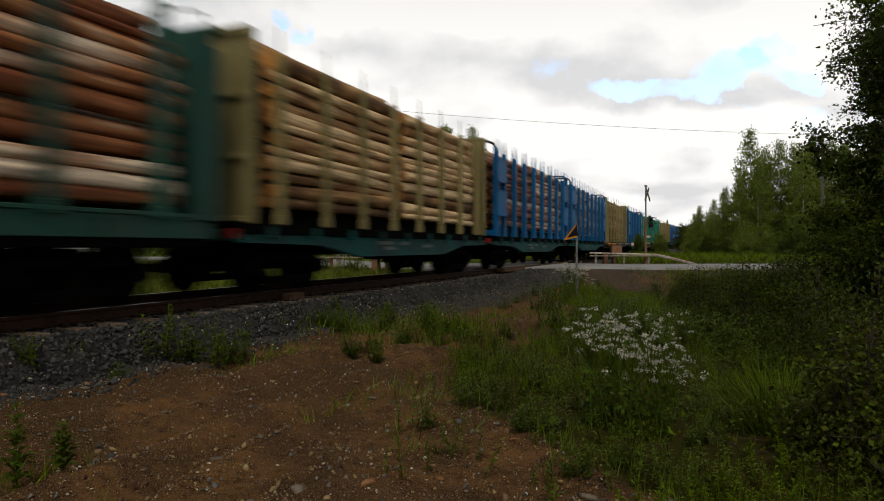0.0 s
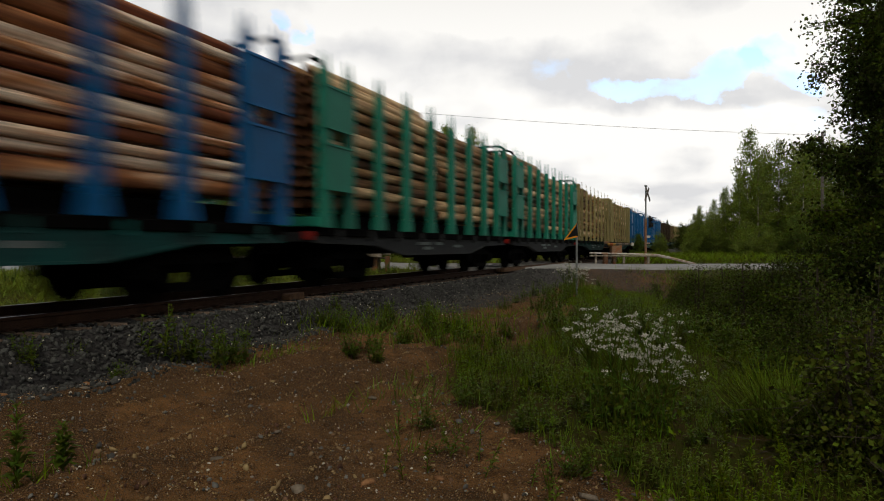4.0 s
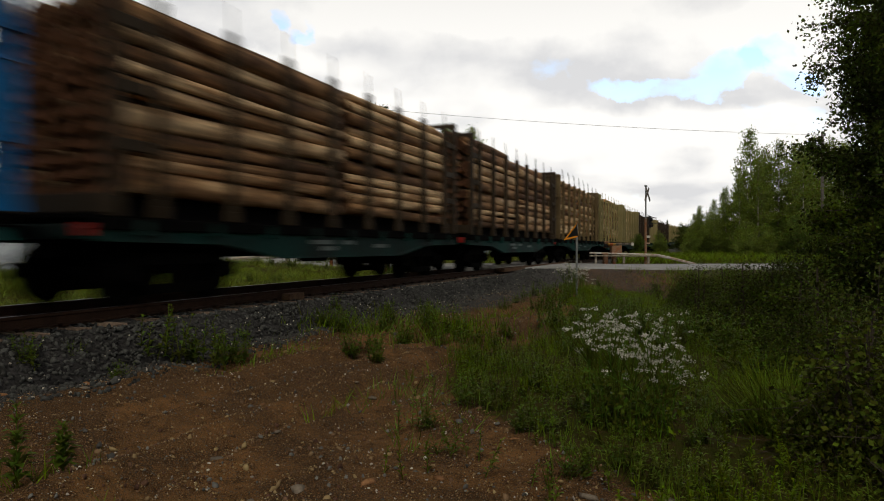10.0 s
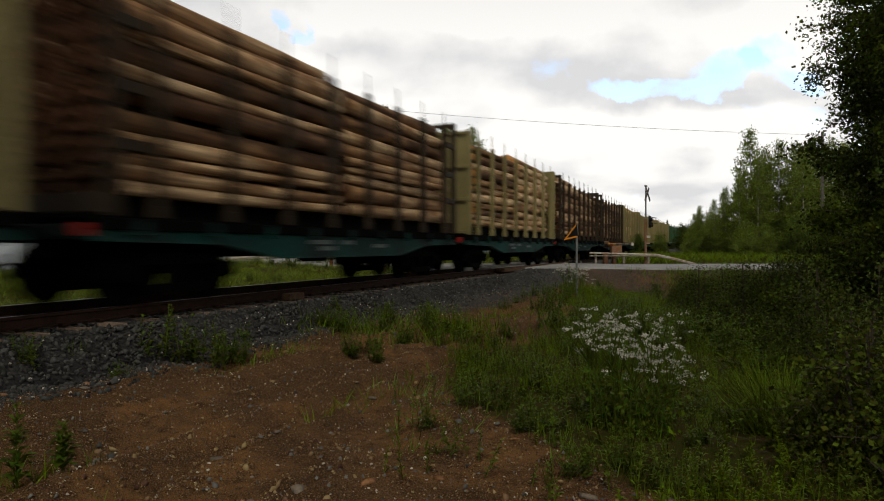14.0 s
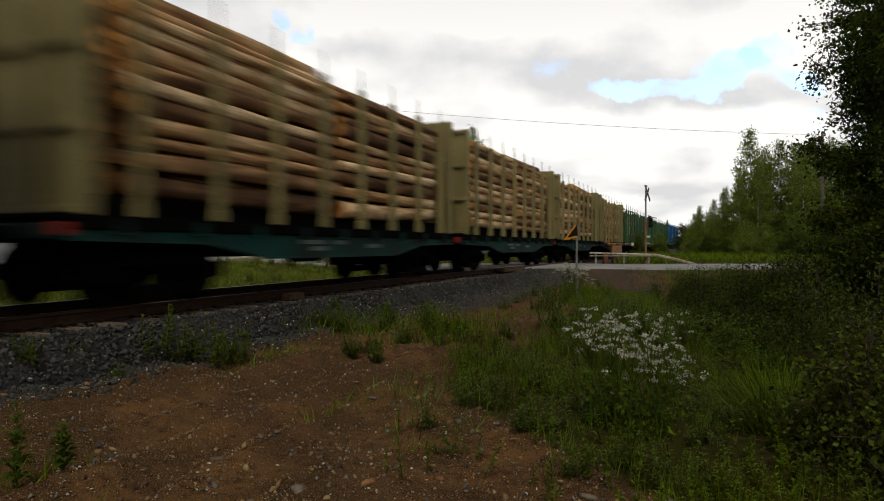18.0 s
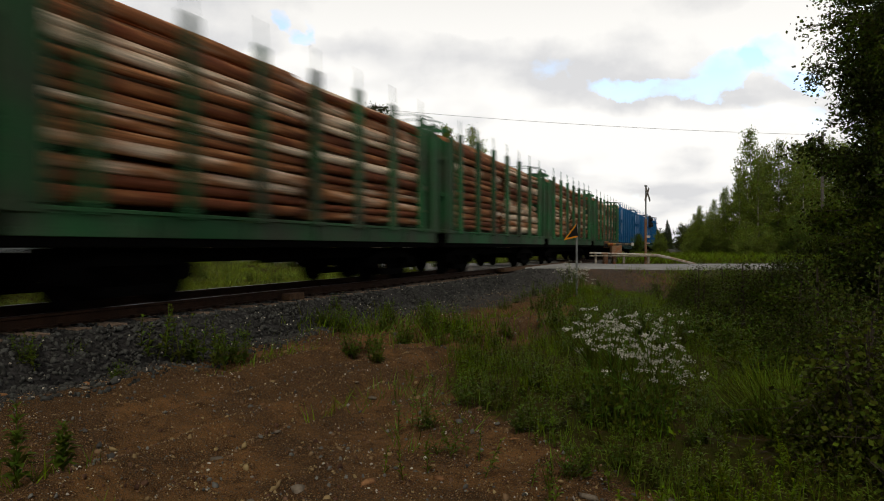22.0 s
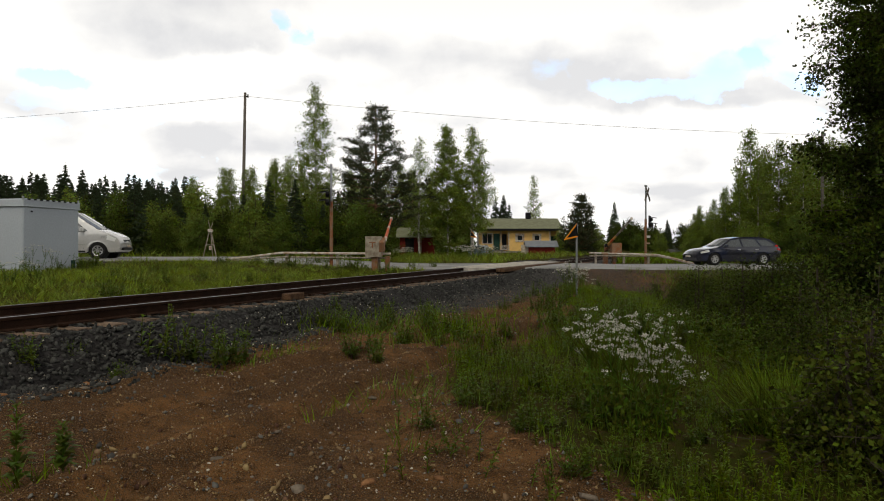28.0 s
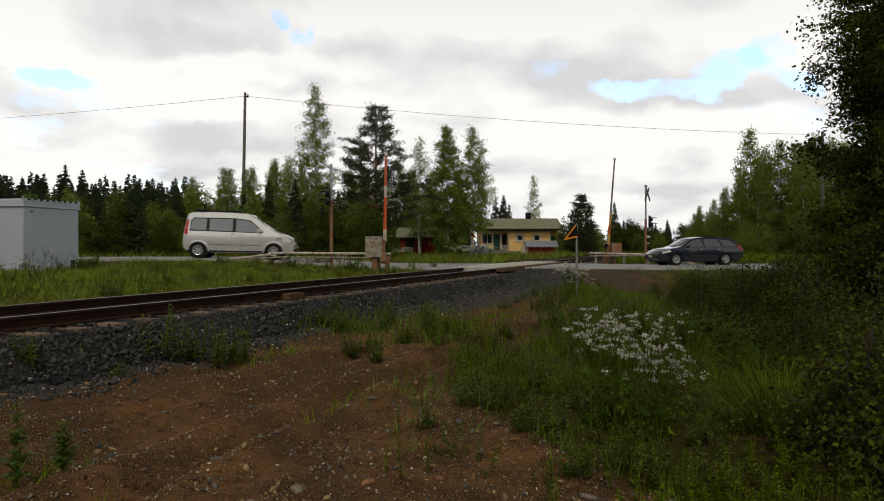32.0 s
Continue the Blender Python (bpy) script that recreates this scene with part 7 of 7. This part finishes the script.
def pebbles():
    rng = np.random.default_rng(32)
    n = 150000
    x, y = rng.uniform(-6.5, 4.5, n), 3.2 + 20 * rng.uniform(0, 1, n) ** 1.7
    soil, stone = soil_map(x, y)
    u, off = line_coords(x, y)
    ok = (np.maximum(soil, stone) > 0.3 + 0.5 * rng.uniform(0, 1, n)) & (off > 2.0)
    x, y = x[ok], y[ok]
    size = np.exp(rng.normal(-4.75, 0.5, len(x)))
    pts = np.stack([x, y, ground_z(x, y) + size * 0.15], 1)
    # six-cornered chips, flat and uneven
    v0 = np.array([(0.6, 0.1, 0.0), (-0.5, 0.2, 0.05), (0.05, 0.5, -0.05), (0.1, -0.45, 0.0), (0.05, 0.0, 0.32), (0.0, 0.05, -0.3)])
    f0 = np.array([(0, 2, 4), (2, 1, 4), (1, 3, 4), (3, 0, 4), (2, 0, 5), (1, 2, 5), (3, 1, 5), (0, 3, 5)])
    cut = len(x) // 10
    v, f = scatter(v0, f0, pts[cut:], size[cut:], rng)
    tagged(put("pebbles", mesh_of("pebbles", v, f), STONE_MIX), "small brown and rust pebbles on bare soil", "pebbles", kind="stuff")
    v, f = scatter(v0, f0, pts[:cut], size[:cut] * 0.8, rng)
    tagged(put("pebbles", mesh_of("pebbles", v, f), STONE_CHIP), "tiny pale stone chips on bare soil", "pebbles", kind="stuff")
    # gravel of a finger's width, grey, rust and pale
    m = 9000
    x, y = rng.uniform(-6.0, 4.0, m), 3.6 + 12 * rng.uniform(0, 1, m) ** 1.5
    soil, stone = soil_map(x, y)
    ok = (np.maximum(soil, stone) > 0.25) & (line_coords(x, y)[1] > 2.2)
    x, y = x[ok], y[ok]
    size = np.exp(rng.normal(-3.8, 0.45, len(x)))
    pts = np.stack([x, y, ground_z(x, y) + size * 0.12], 1)
    pick = rng.uniform(0, 1, len(x))
    for lo, hi, material, label in ((0, 0.5, STONE_MIX, "brown and rust gravel on bare soil"), (0.5, 0.85, STONE_GREY, "grey gravel on bare soil"), (0.85, 1, STONE_CHIP, "pale gravel on bare soil")):
        sel = (pick >= lo) & (pick < hi)
        v0, f0 = stone_shape(int(10 + 10 * lo))
        v, f = scatter(v0 * np.array([1.1, 0.9, 0.7]), f0, pts[sel], size[sel] * (0.75 if lo > 0.8 else 1.0), rng)
        tagged(put("gravel", mesh_of("gravel", v, f), material), label, "gravel", kind="stuff")
    # single stones that stand out
    big = [(-1.64, 4.95, 0.10, 0), (-0.49, 4.5, 0.10, 1), (-0.93, 4.35, 0.12, 0), (-4.1, 7.85, 0.10, 1), (-4.55, 7.0, 0.13, 1), (-3.95, 7.5, 0.12, 0), (-0.02, 4.85, 0.09, 1), (-0.72, 7.0, 0.08, 0), (-2.7, 8.3, 0.07, 0),
           (0.35, 4.3, 0.10, 1), (0.95, 4.4, 0.10, 0), (0.6, 5.6, 0.07, 1), (-1.35, 5.6, 0.06, 0), (-1.2, 4.25, 0.07, 0), (0.55, 4.15, 0.08, 1), (-2.9, 6.2, 0.06, 1), (1.2, 4.2, 0.12, 0), (0.25, 6.4, 0.06, 0), (-1.0, 8.0, 0.06, 0),
           (-3.4, 6.6, 0.05, 0), (1.45, 4.3, 0.14, 0), (0.9, 5.0, 0.08, 1), (-4.3, 6.9, 0.06, 1), (-1.9, 7.2, 0.05, 1)]
    for i, (x, y, s, k) in enumerate(big):
        v0, f0 = stone_shape(40 + i)
        me = mesh_of("stone", v0 * np.array([s * 1.25, s * 0.95, s * 0.6]), f0)
        o = put("stone", me, STONE_RED if k else STONE_PALE)
        o.matrix_basis = pose(x, y, z_at(x, y) + s * 0.08, 0, 0, 50 * i)
        tagged(o, "rust-coloured loose stone on bare soil" if k else "pale loose stone on bare soil", "stone", "loose stones")


pebbles()


def grass_patch(name, label, n, xr, yr, keep, height, material, seed, width=1.0):
    rng = np.random.default_rng(seed)
    x, y = rng.uniform(*xr, n), yr[0] + (yr[1] - yr[0]) * rng.uniform(0, 1, n) ** 1.4
    clump = np.sin(x * 2.9 + 1.3 * np.sin(y * 1.7)) * np.sin(y * 2.3 + np.sin(x * 1.9)) * 0.5 + 0.5
    ok = rng.uniform(0, 1, n) < keep(x, y) * (0.25 + 0.75 * clump)
    x, y, clump = x[ok], y[ok], clump[ok]
    h = height * rng.uniform(0.35, 1.15, len(x)) * (0.6 + 0.6 * clump)
    w = np.where(y > 12, 1.6, 1.0) * width
    base_v = np.array(BLADE_V)
    scale = np.stack([w * (0.5 + 0.5 * h), w * (0.5 + 0.5 * h), h], 1)
    v, f = scatter(base_v, np.array(BLADE_F), np.stack([x, y, ground_z(x, y) - 0.02], 1), scale, rng, upright=True, lean=0.28)
    tagged(put(name, mesh_of(name, v, f), material), label, "grass", kind="stuff")


def patchy(x, y):
    """Bare gaps between the clumps close to the eye."""
    p = 0.5 + 0.28 * np.sin(2.1 * x + 1.7 * np.sin(1.3 * y)) + 0.22 * np.sin(3.7 * y - 1.1 * x + 1.4 * np.sin(2.6 * x)) + 0.12 * np.sin(7.3 * x + 5.1 * y)
    return np.where(y < 7.2, 0.10 + 0.90 * smooth(0.42, 0.72, p), 1.0)


def near_keep(x, y):
    u, off = line_coords(x, y)
    soil, stone = soil_map(x, y)
    road = np.abs(y - road_mid(x)) < ROAD_HALF + 0.8
    return patchy(x, y) * np.clip(1 - soil * 1.15, 0, 1) * (off > 3.0) * ~road * np.clip(1.2 - stone, 0, 1)


def sparse_keep(x, y):
    u, off = line_coords(x, y)
    soil, stone = soil_map(x, y)
    spot = np.sin(x * 1.3 + 2.0) * np.sin(y * 1.1 + 0.5) + 0.5 * np.sin(x * 3.7 - y * 2.9)
    return (soil > 0.4) * (off > 2.4) * (spot > np.where(x > -0.4, 0.35, 0.8)) * 0.8


def far_keep(x, y):
    u, off = line_coords(x, y)
    road = np.abs(y - road_mid(x)) < ROAD_HALF + 0.3
    return ((off < -2.1) * ~road).astype(float)


grass_patch("grass", "rank green grass beside the track", 190000, (-1.5, 10.0), (3.4, 27.0), near_keep, 0.21, GRASS, 51, 0.24)
grass_patch("grass", "thin grass tufts on bare soil", 26000, (-6.0, 3.0), (3.6, 16.0), sparse_keep, 0.2, GRASS, 52, 0.45)
def toe_keep(x, y):
    """Rank growth along the foot of the ballast."""
    a = np.exp(-(((x + 1.6) / 1.3) ** 2 + ((y - 13.0) / 1.2) ** 2)) + np.exp(-(((x - 0.2) / 0.9) ** 2 + ((y - 11.6) / 0.9) ** 2)) + 0.8 * np.exp(-(((x + 4.0) / 0.6) ** 2 + ((y - 10.5) / 0.4) ** 2))
    return np.clip(a, 0, 1) * (line_coords(x, y)[1] > 1.7)


grass_patch("grass", "upright grass along the foot of the ballast", 15000, (-5.0, 2.5), (9.0, 16.5), toe_keep, 0.34, GRASS, 56, 0.45)
grass_patch("grass", "rank grass on the road bank", 52000, (3.0, 22.0), (21.0, 31.0), lambda x, y: (line_coords(x, y)[1] > 4.5) * smooth(7.0, 10.5, x) * (np.abs(y - road_mid(x)) > ROAD_HALF + 0.5) * 0.9, 0.34, GRASS, 57, 0.5)
grass_patch("grass", "yellowish verge grass beyond the rails", 190000, (-26.0, 3.0), (10.0, 28.5), far_keep, 0.22, GRASS_DRY, 53, 0.55)
grass_patch("grass", "rough verge grass beyond the road", 50000, (-34.0, 30.0), (36.4, 75.0), far_keep, 0.45, GRASS_DRY, 54, 1.1)
grass_patch("grass", "rough verge grass beyond the road", 26000, (10.0, 34.0), (38, 60.0), lambda x, y: ((line_coords(x, y)[1] > 3.5) * (y > road_mid(x) + 5.2)).astype(float), 0.5, GRASS, 55, 1.1)


def weed_shape(seed, height, leaves, size, top=False):
    """A leafy upright herb: a stem with leaves set round it."""
    rng = np.random.default_rng(seed)
    zs = np.sort(rng.uniform(0.08, 1.0, leaves)) * height
    a = np.arange(leaves) * 2.4 + rng.uniform(0, 0.5, leaves)
    v, f = [], []
    for z, q in zip(zs, a):
        l = size * (1.15 - 0.65 * z / height) * rng.uniform(0.8, 1.2)
        d, s = np.array([math.cos(q) * 0.8, math.sin(q) * 0.8, 0.75]), np.array([-math.sin(q), math.cos(q), 0]) * l * 0.17
        base = np.array([0, 0, z])
        n = len(v)
        mid, tip = base + d * l * 0.5, base + d * l * np.array([1, 1, 0.4])
        v += [base, mid - s, tip, mid + s]
        f.append((n, n + 1, n + 2, n + 3))
    n = len(v)
    v += [(-0.006, 0, 0), (0.006, 0, 0), (0.003, 0, height), (-0.003, 0, height), (0, -0.006, 0), (0, 0.006, 0), (0, 0.003, height), (0, -0.003, height)]
    f += [(n, n + 1, n + 2, n + 3), (n + 4, n + 5, n + 6, n + 7)]
    return np.array(v, float), np.array(f)


def weeds():
    rng = np.random.default_rng(61)
    meshes = []
    for k in range(5):
        # a clump of several stems
        vs, fs, base = [], [], 0
        for j in range(7 + 2 * k):
            v, f = weed_shape(100 + 10 * k + j, rng.uniform(0.28, 0.62), 16, 0.14)
            v = v + np.array([rng.normal(0, 0.10), rng.normal(0, 0.10), 0]) + v[:, 2:3] * np.array([rng.normal(0, 0.25), rng.normal(0, 0.25), 0])
            vs.append(v)
            fs.append(f + base)
            base += len(v)
        me = mesh_of("foliage", np.concatenate(vs), np.concatenate(fs))
        me.materials.append(WEED)
        meshes.append(me)
    spots = [(-3.75, 9.2, 1.25), (-3.5, 9.35, 1.1), (-3.05, 9.3, 1.15), (-2.85, 9.5, 0.95), (-4.75, 7.75, 0.75), (-4.2, 9.9, 0.6), (-4.95, 7.9, 0.6), (-3.9, 8.2, 0.45), (-4.5, 8.3, 0.5)]
    spots += [(-1.6 + rng.normal(0, 0.9), 12.9 + rng.normal(0, 0.8), rng.uniform(0.6, 0.9)) for i in range(16)]
    spots += [(0.1 + rng.normal(0, 0.5), 11.8 + rng.normal(0, 0.7), rng.uniform(0.7, 1.0)) for i in range(10)]
    spots += [(-2.6, 14.2, 0.9), (-3.0, 13.6, 0.8), (-1.1, 10.3, 0.9), (-1.35, 10.0, 0.7), (-0.9, 9.4, 0.6)]
    spots += [(0.3 + rng.uniform(0, 2.5), 5.6 + 4.5 * rng.uniform(0, 1), rng.uniform(0.45, 0.8)) for i in range(24)]
    spots += [(2.0 + rng.uniform(0, 2.5), 8 + 8 * rng.uniform(0, 1), rng.uniform(0.8, 1.3)) for i in range(40)]
    spots += [(5.2 + 0.55 * i + rng.normal(0, 0.3), 24.6 + rng.normal(0, 1.0), rng.uniform(0.5, 0.9)) for i in range(11)]
    spots += [(2.4, 19.6, 0.7), (2.9, 21.2, 0.8), (2.0, 17.9, 0.6), (3.4, 22.4, 0.7), (1.5, 16.4, 0.6)]
    spots += [(0.05, 5.3, 0.5), (-0.15, 5.9, 0.6), (0.3, 6.6, 0.8), (0.9, 4.7, 0.45), (1.3, 4.9, 0.55), (-5.5, 8.6, 0.7), (2.6, 17, 1.0), (3.2, 18.2, 1.0), (2.2, 15.6, 0.8), (3.6, 19.6, 0.9)]
    spots += [(-9 + 0.75 * i + rng.normal(0, 0.3), 26.9 + rng.normal(0, 0.4), rng.uniform(0.6, 1.1)) for i in range(10)] + [(-13.4, 22.0, 0.9), (-13.1, 23.2, 1.0), (-12.9, 24.2, 1.1), (-12.8, 25.0, 1.2)]
    spots += [(-20 + 1.7 * i + rng.normal(0, 0.6), 19 + rng.uniform(0, 6), rng.uniform(0.4, 0.7)) for i in range(11)]
    for i in range(44):
        u, off = rng.uniform(8, 29), rng.uniform(-9, -2.6)
        spots.append((CX + u * SIN + off * COS, CY + u * COS - off * SIN, rng.uniform(0.45, 0.9)))
    for i, (x, y, s) in enumerate(spots):
        u, off = line_coords(np.array(x), np.array(y))
        if abs(off) < 1.5:
            continue
        t = thing("weed_clump", Matrix.Translation((x, y, z_at(x, y) - 0.02)) @ pose(0, 0, 0, 0, 0, rng.uniform(0, 360)) @ Matrix.Scale(s, 4), "leafy green weeds growing by the track", "weed", "weeds by the track")
        put("foliage", meshes[i % 5], None, t)
    # two tall single herbs with narrow leaves
    for x, y, h, k in ((-2.78, 4.44, 0.58, 1), (-2.60, 4.66, 0.36, 2)):
        v, f = weed_shape(200 + k, h, 60, 0.15)
        t = thing("tall_herb", Matrix.Translation((x, y, z_at(x, y) - 0.02)), "upright herb with narrow dark green leaves", "weed")
        put("leaves", mesh_of("leaves", v, f[:-2]), WEED, t)
        put("stem", mesh_of("stem", v, f[-2:]), WEED, t)


weeds()


def cow_parsley(x, y, stems, height, spread, seed, big=1.0):
    """White umbels on thin branching stalks."""
    rng = np.random.default_rng(seed)
    t = thing("cow_parsley", Matrix.Translation((x, y, z_at(x, y))), "tall white-flowered cow parsley with thin green stems", "wild flower", "white flowers")
    b = bmesh.new()
    petals, leaves = [], []
    for i in range(stems):
        foot = Vector((rng.normal(0, spread * 0.4), rng.normal(0, spread * 0.4), 0))
        h = height * rng.uniform(0.72, 1.05)
        top = foot + Vector((rng.normal(0, 0.16), rng.normal(0, 0.16), h))
        fork = foot.lerp(top, 0.6)
        rod(b, foot - Vector((0, 0, 0.05)), fork, 0.006, 0.005, 4)
        ends = [top] + [fork + Vector((rng.normal(0, 0.13), rng.normal(0, 0.13), h * rng.uniform(0.20, 0.42))) for _ in range(4)]
        for e in ends:
            rod(b, fork, e, 0.004, 0.003, 4)
            for q in range(7):
                a, r = rng.uniform(0, 6.28), rng.uniform(0.0, 0.042) * big
                c = e + Vector((r * math.cos(a), r * math.sin(a), 0.02 - 4 * r * r / big + rng.normal(0, 0.004)))
                petals += [tuple(c + Vector(rng.normal(0, 0.007, 3))) for _ in range(3)]
        for q in range(22):
            leaves.append(tuple(foot.lerp(fork, rng.uniform(0.05, 0.9)) + Vector(rng.normal(0, 0.06, 3))))
    part("stalks", b, WEED, t)
    v, f = scatter(LEAF_V, LEAF_F, np.array(petals), rng.uniform(0.010, 0.020, len(petals)) * big, rng)
    tagged(put("umbels", mesh_of("umbels", v, f), PETAL, t, "clusters of tiny white flowers"), kind="stuff")
    v, f = scatter(LEAF_V, LEAF_F, np.array(leaves), rng.uniform(0.03, 0.065, len(leaves)), rng)
    put("leaves", mesh_of("leaves", v, f), WEED, t)


for i, (x, y, n, h) in enumerate(((1.50, 5.9, 9, 0.95), (1.68, 5.8, 8, 0.84), (1.38, 6.1, 8, 1.0), (1.82, 5.9, 8, 0.76), (2.02, 6.2, 3, 1.1), (1.60, 6.3, 7, 0.92), (1.95, 5.9, 4, 0.70))):
    cow_parsley(x, y, n, h, 0.17, 300 + i)
for i, (x, y, n, h) in enumerate(((3.62, 19.3, 9, 1.05), (3.82, 19.1, 8, 0.9), (3.95, 19.5, 5, 0.8))):
    cow_parsley(x, y, n, h, 0.25, 340 + i, 1.4)
for i, (x, y, n, h) in enumerate(((-13.1, 21.9, 7, 0.9), (-13.6, 21.4, 5, 0.4), (1.2, 44.6, 12, 0.9), (3.0, 44.9, 12, 0.9), (2.2, 45.0, 12, 1.0), (1.7, 44.5, 10, 0.9), (-2.4, 44, 9, 0.8), (-2.9, 44, 9, 0.8), (-4.0, 27.0, 5, 0.6))):
    cow_parsley(x, y, n, h, 0.7, 320 + i, 2.2 if y > 40 else 1.4)


def herbs():
    """Small leafy sprigs among the grass."""
    rng = np.random.default_rng(77)
    vs, fs, base = [], [], 0
    for k in range(6):
        n = 620
        x, y = rng.uniform(-0.6, 6.5, n), 3.7 + 9 * rng.uniform(0, 1, n) ** 1.5
        soil, stone = soil_map(x, y)
        ok = (rng.uniform(0, 1, n) < (1.05 - soil) * (0.2 + 0.8 * patchy(x, y))) & (line_coords(x, y)[1] > 3.0)
        x, y = x[ok], y[ok]
        v0, f0 = weed_shape(500 + k, 0.26, 14 + 3 * k, 0.075)
        v, f = scatter(v0, f0, np.stack([x, y, ground_z(x, y) - 0.01], 1), rng.uniform(0.4, 1.2, len(x)), rng, upright=True, lean=0.2)
        vs.append(v)
        fs.append(f + base)
        base += len(v)
    tagged(put("herbs", mesh_of("herbs", np.concatenate(vs), np.concatenate(fs)), HERB), "small yellow-green herbs among the grass", "herbs", kind="stuff")


HERB = leaf_mat("herb_leaves", (0.105, 0.140, 0.007), 0.8, 0.35)
herbs()


def long_grass_tuft():
    rng = np.random.default_rng(91)
    for x, y, h in ((2.75, 5.75, 0.62), (3.05, 6.0, 0.7), (2.9, 5.4, 0.55)):
        n = 260
        t = thing("grass_tuft", Matrix.Translation((x, y, z_at(x, y) - 0.02)), "arching tuft of long bluish-green grass", "grass tuft", "long grass tufts")
        base = np.array(BLADE_V) * np.array([0.35, 1.6, 1.0])
        sc = np.stack([rng.uniform(0.7, 1, n)] * 2 + [h * rng.uniform(0.6, 1.1, n)], 1)
        v, f = scatter(base, np.array(BLADE_F), rng.normal(0, 0.07, (n, 3)) * np.array([1, 1, 0]), sc, rng, upright=True, lean=0.3)
        put("tuft", mesh_of("tuft", v, f), GRASS, t)


long_grass_tuft()

ARM_RISE = [(0, 0), (26.4, 0), (27.0, 2.0), (27.5, 7.9), (28, 16.5), (28.5, 23.8), (29, 31.5), (29.5, 37.3), (30, 43.9), (30.5, 52.5), (31, 61.8), (31.5, 71.5), (32, 81.0), (32.2, 84.0)]
FAR_RISE = [(0, 0), (26.4, 0), (27.0, 2.0), (27.5, 7.6), (28, 15.0), (28.5, 22.4), (29, 30.0), (29.5, 36.8), (30, 43.8), (30.5, 50.9), (31, 58.7), (31.5, 66.4), (32, 73.5), (32.2, 75.8)]


def drive(vehicle, rows, mid_y, forward, long_half):
    """Keys a vehicle along the road and turns its wheels with the way it goes."""
    body, wheels, r = vehicle
    ts = np.array([t for t, _ in rows], float)
    xs = np.array([x for _, x in rows], float)

    def nose(t):
        return float(np.interp(t, ts, xs))

    keys = []
    for t, x in rows:
        c = x - forward * long_half
        tilt = math.degrees(math.atan2(float(road_z(c + 1.4) - road_z(c - 1.4)), 2.8)) * forward
        keys.append((t, pose(c, float(road_mid(c)) + mid_y, float(road_z(c)) + 0.03, 0, -tilt, 7.9 if forward > 0 else 187.9)))
    walk(body, keys)
    for w in wheels:
        p = w.matrix_basis.translation.copy()
        spins, t, last = [], 22.0, nose(22.0)
        spins.append((0.0, pose(*p)))
        while t <= 32.0001:
            angle = (nose(t) - last) * forward / r
            spins.append((t, pose(*p, 0, math.degrees(angle), 0)))
            t += 0.1
        walk(w, spins)


def motions():
    times = [-0.2] + [float(i) for i in range(0, 33)] + [32.2]
    for w, u0 in WAGONS:
        walk(w, [(t, track_pose(u0 - run(t))) for t in times])
    # the wheelsets turn while their wagon rolls past
    for w, u0 in WAGONS:
        start = max(0.0, min(31.0, (u0 - 58.0) / 18.2))
        stop = max(start + 0.1, min(31.9, (u0 + 2.0) / 17.9))
        sets = [c for c in w.children if c.name.startswith("wheelset")]
        steps = [start + k / FPS for k in range(int((stop - start) * FPS))]
        for c in sets:
            p = c.matrix_basis.translation.copy()
            walk(c, [(0.0, pose(*p))] + [(t, pose(*p, 0, -math.degrees((run(t) - run(start)) / 0.478), 0)) for t in steps if t > 0.02] + [(32.0, pose(*p, 0, -math.degrees((run(steps[-1]) - run(start)) / 0.478), 0))])
    drive(VAN, VAN_ROWS, -1.65, 1, 2.55)
    drive(CAR, CAR_ROWS, 1.1, -1, 2.42)
    # the tree that stands nearest leans away in the first gust and swings back
    gust = [(0, 1.0), (0.5, 1.1), (1.0, 0.85), (1.5, 0.55), (2.0, 0.3), (2.5, -0.12), (3.0, -0.05), (3.5, 0.2), (4.5, 0.05), (5.5, 0.0), (9, 0.05), (13, -0.03), (18, 0.06), (24, -0.04), (28, 0.03), (32, 0.0)]
    for tr in SWAY:
        base = tr.matrix_basis.copy()
        turn = base.to_3x3().inverted()
        walk(tr, [(t, Matrix.Translation(base.translation) @ pose(0, 0, 0, 0, 1.3 * g, 0) @ Matrix.Translation(-base.translation) @ base) for t, g in gust])
        upper = [c for c in tr.children if c.name.startswith("upper_crown")][0]
        hinge = upper.matrix_basis.translation.copy()
        axis = turn @ Vector((0, 1, 0))
        walk(upper, [(t, Matrix.Translation(hinge) @ Matrix.Rotation(radians(6.5 * g), 4, axis)) for t, g in gust])
    walk(ARM_NEAR[1], [(t, pose(0.10, 0, 1.12, a, 0, 0)) for t, a in ARM_RISE])
    walk(ARM_FAR[1], [(t, pose(-0.12, 0, 1.02, 0, 0, 180) @ pose(0, 0, 0, a, 0, 0)) for t, a in FAR_RISE])


motions()
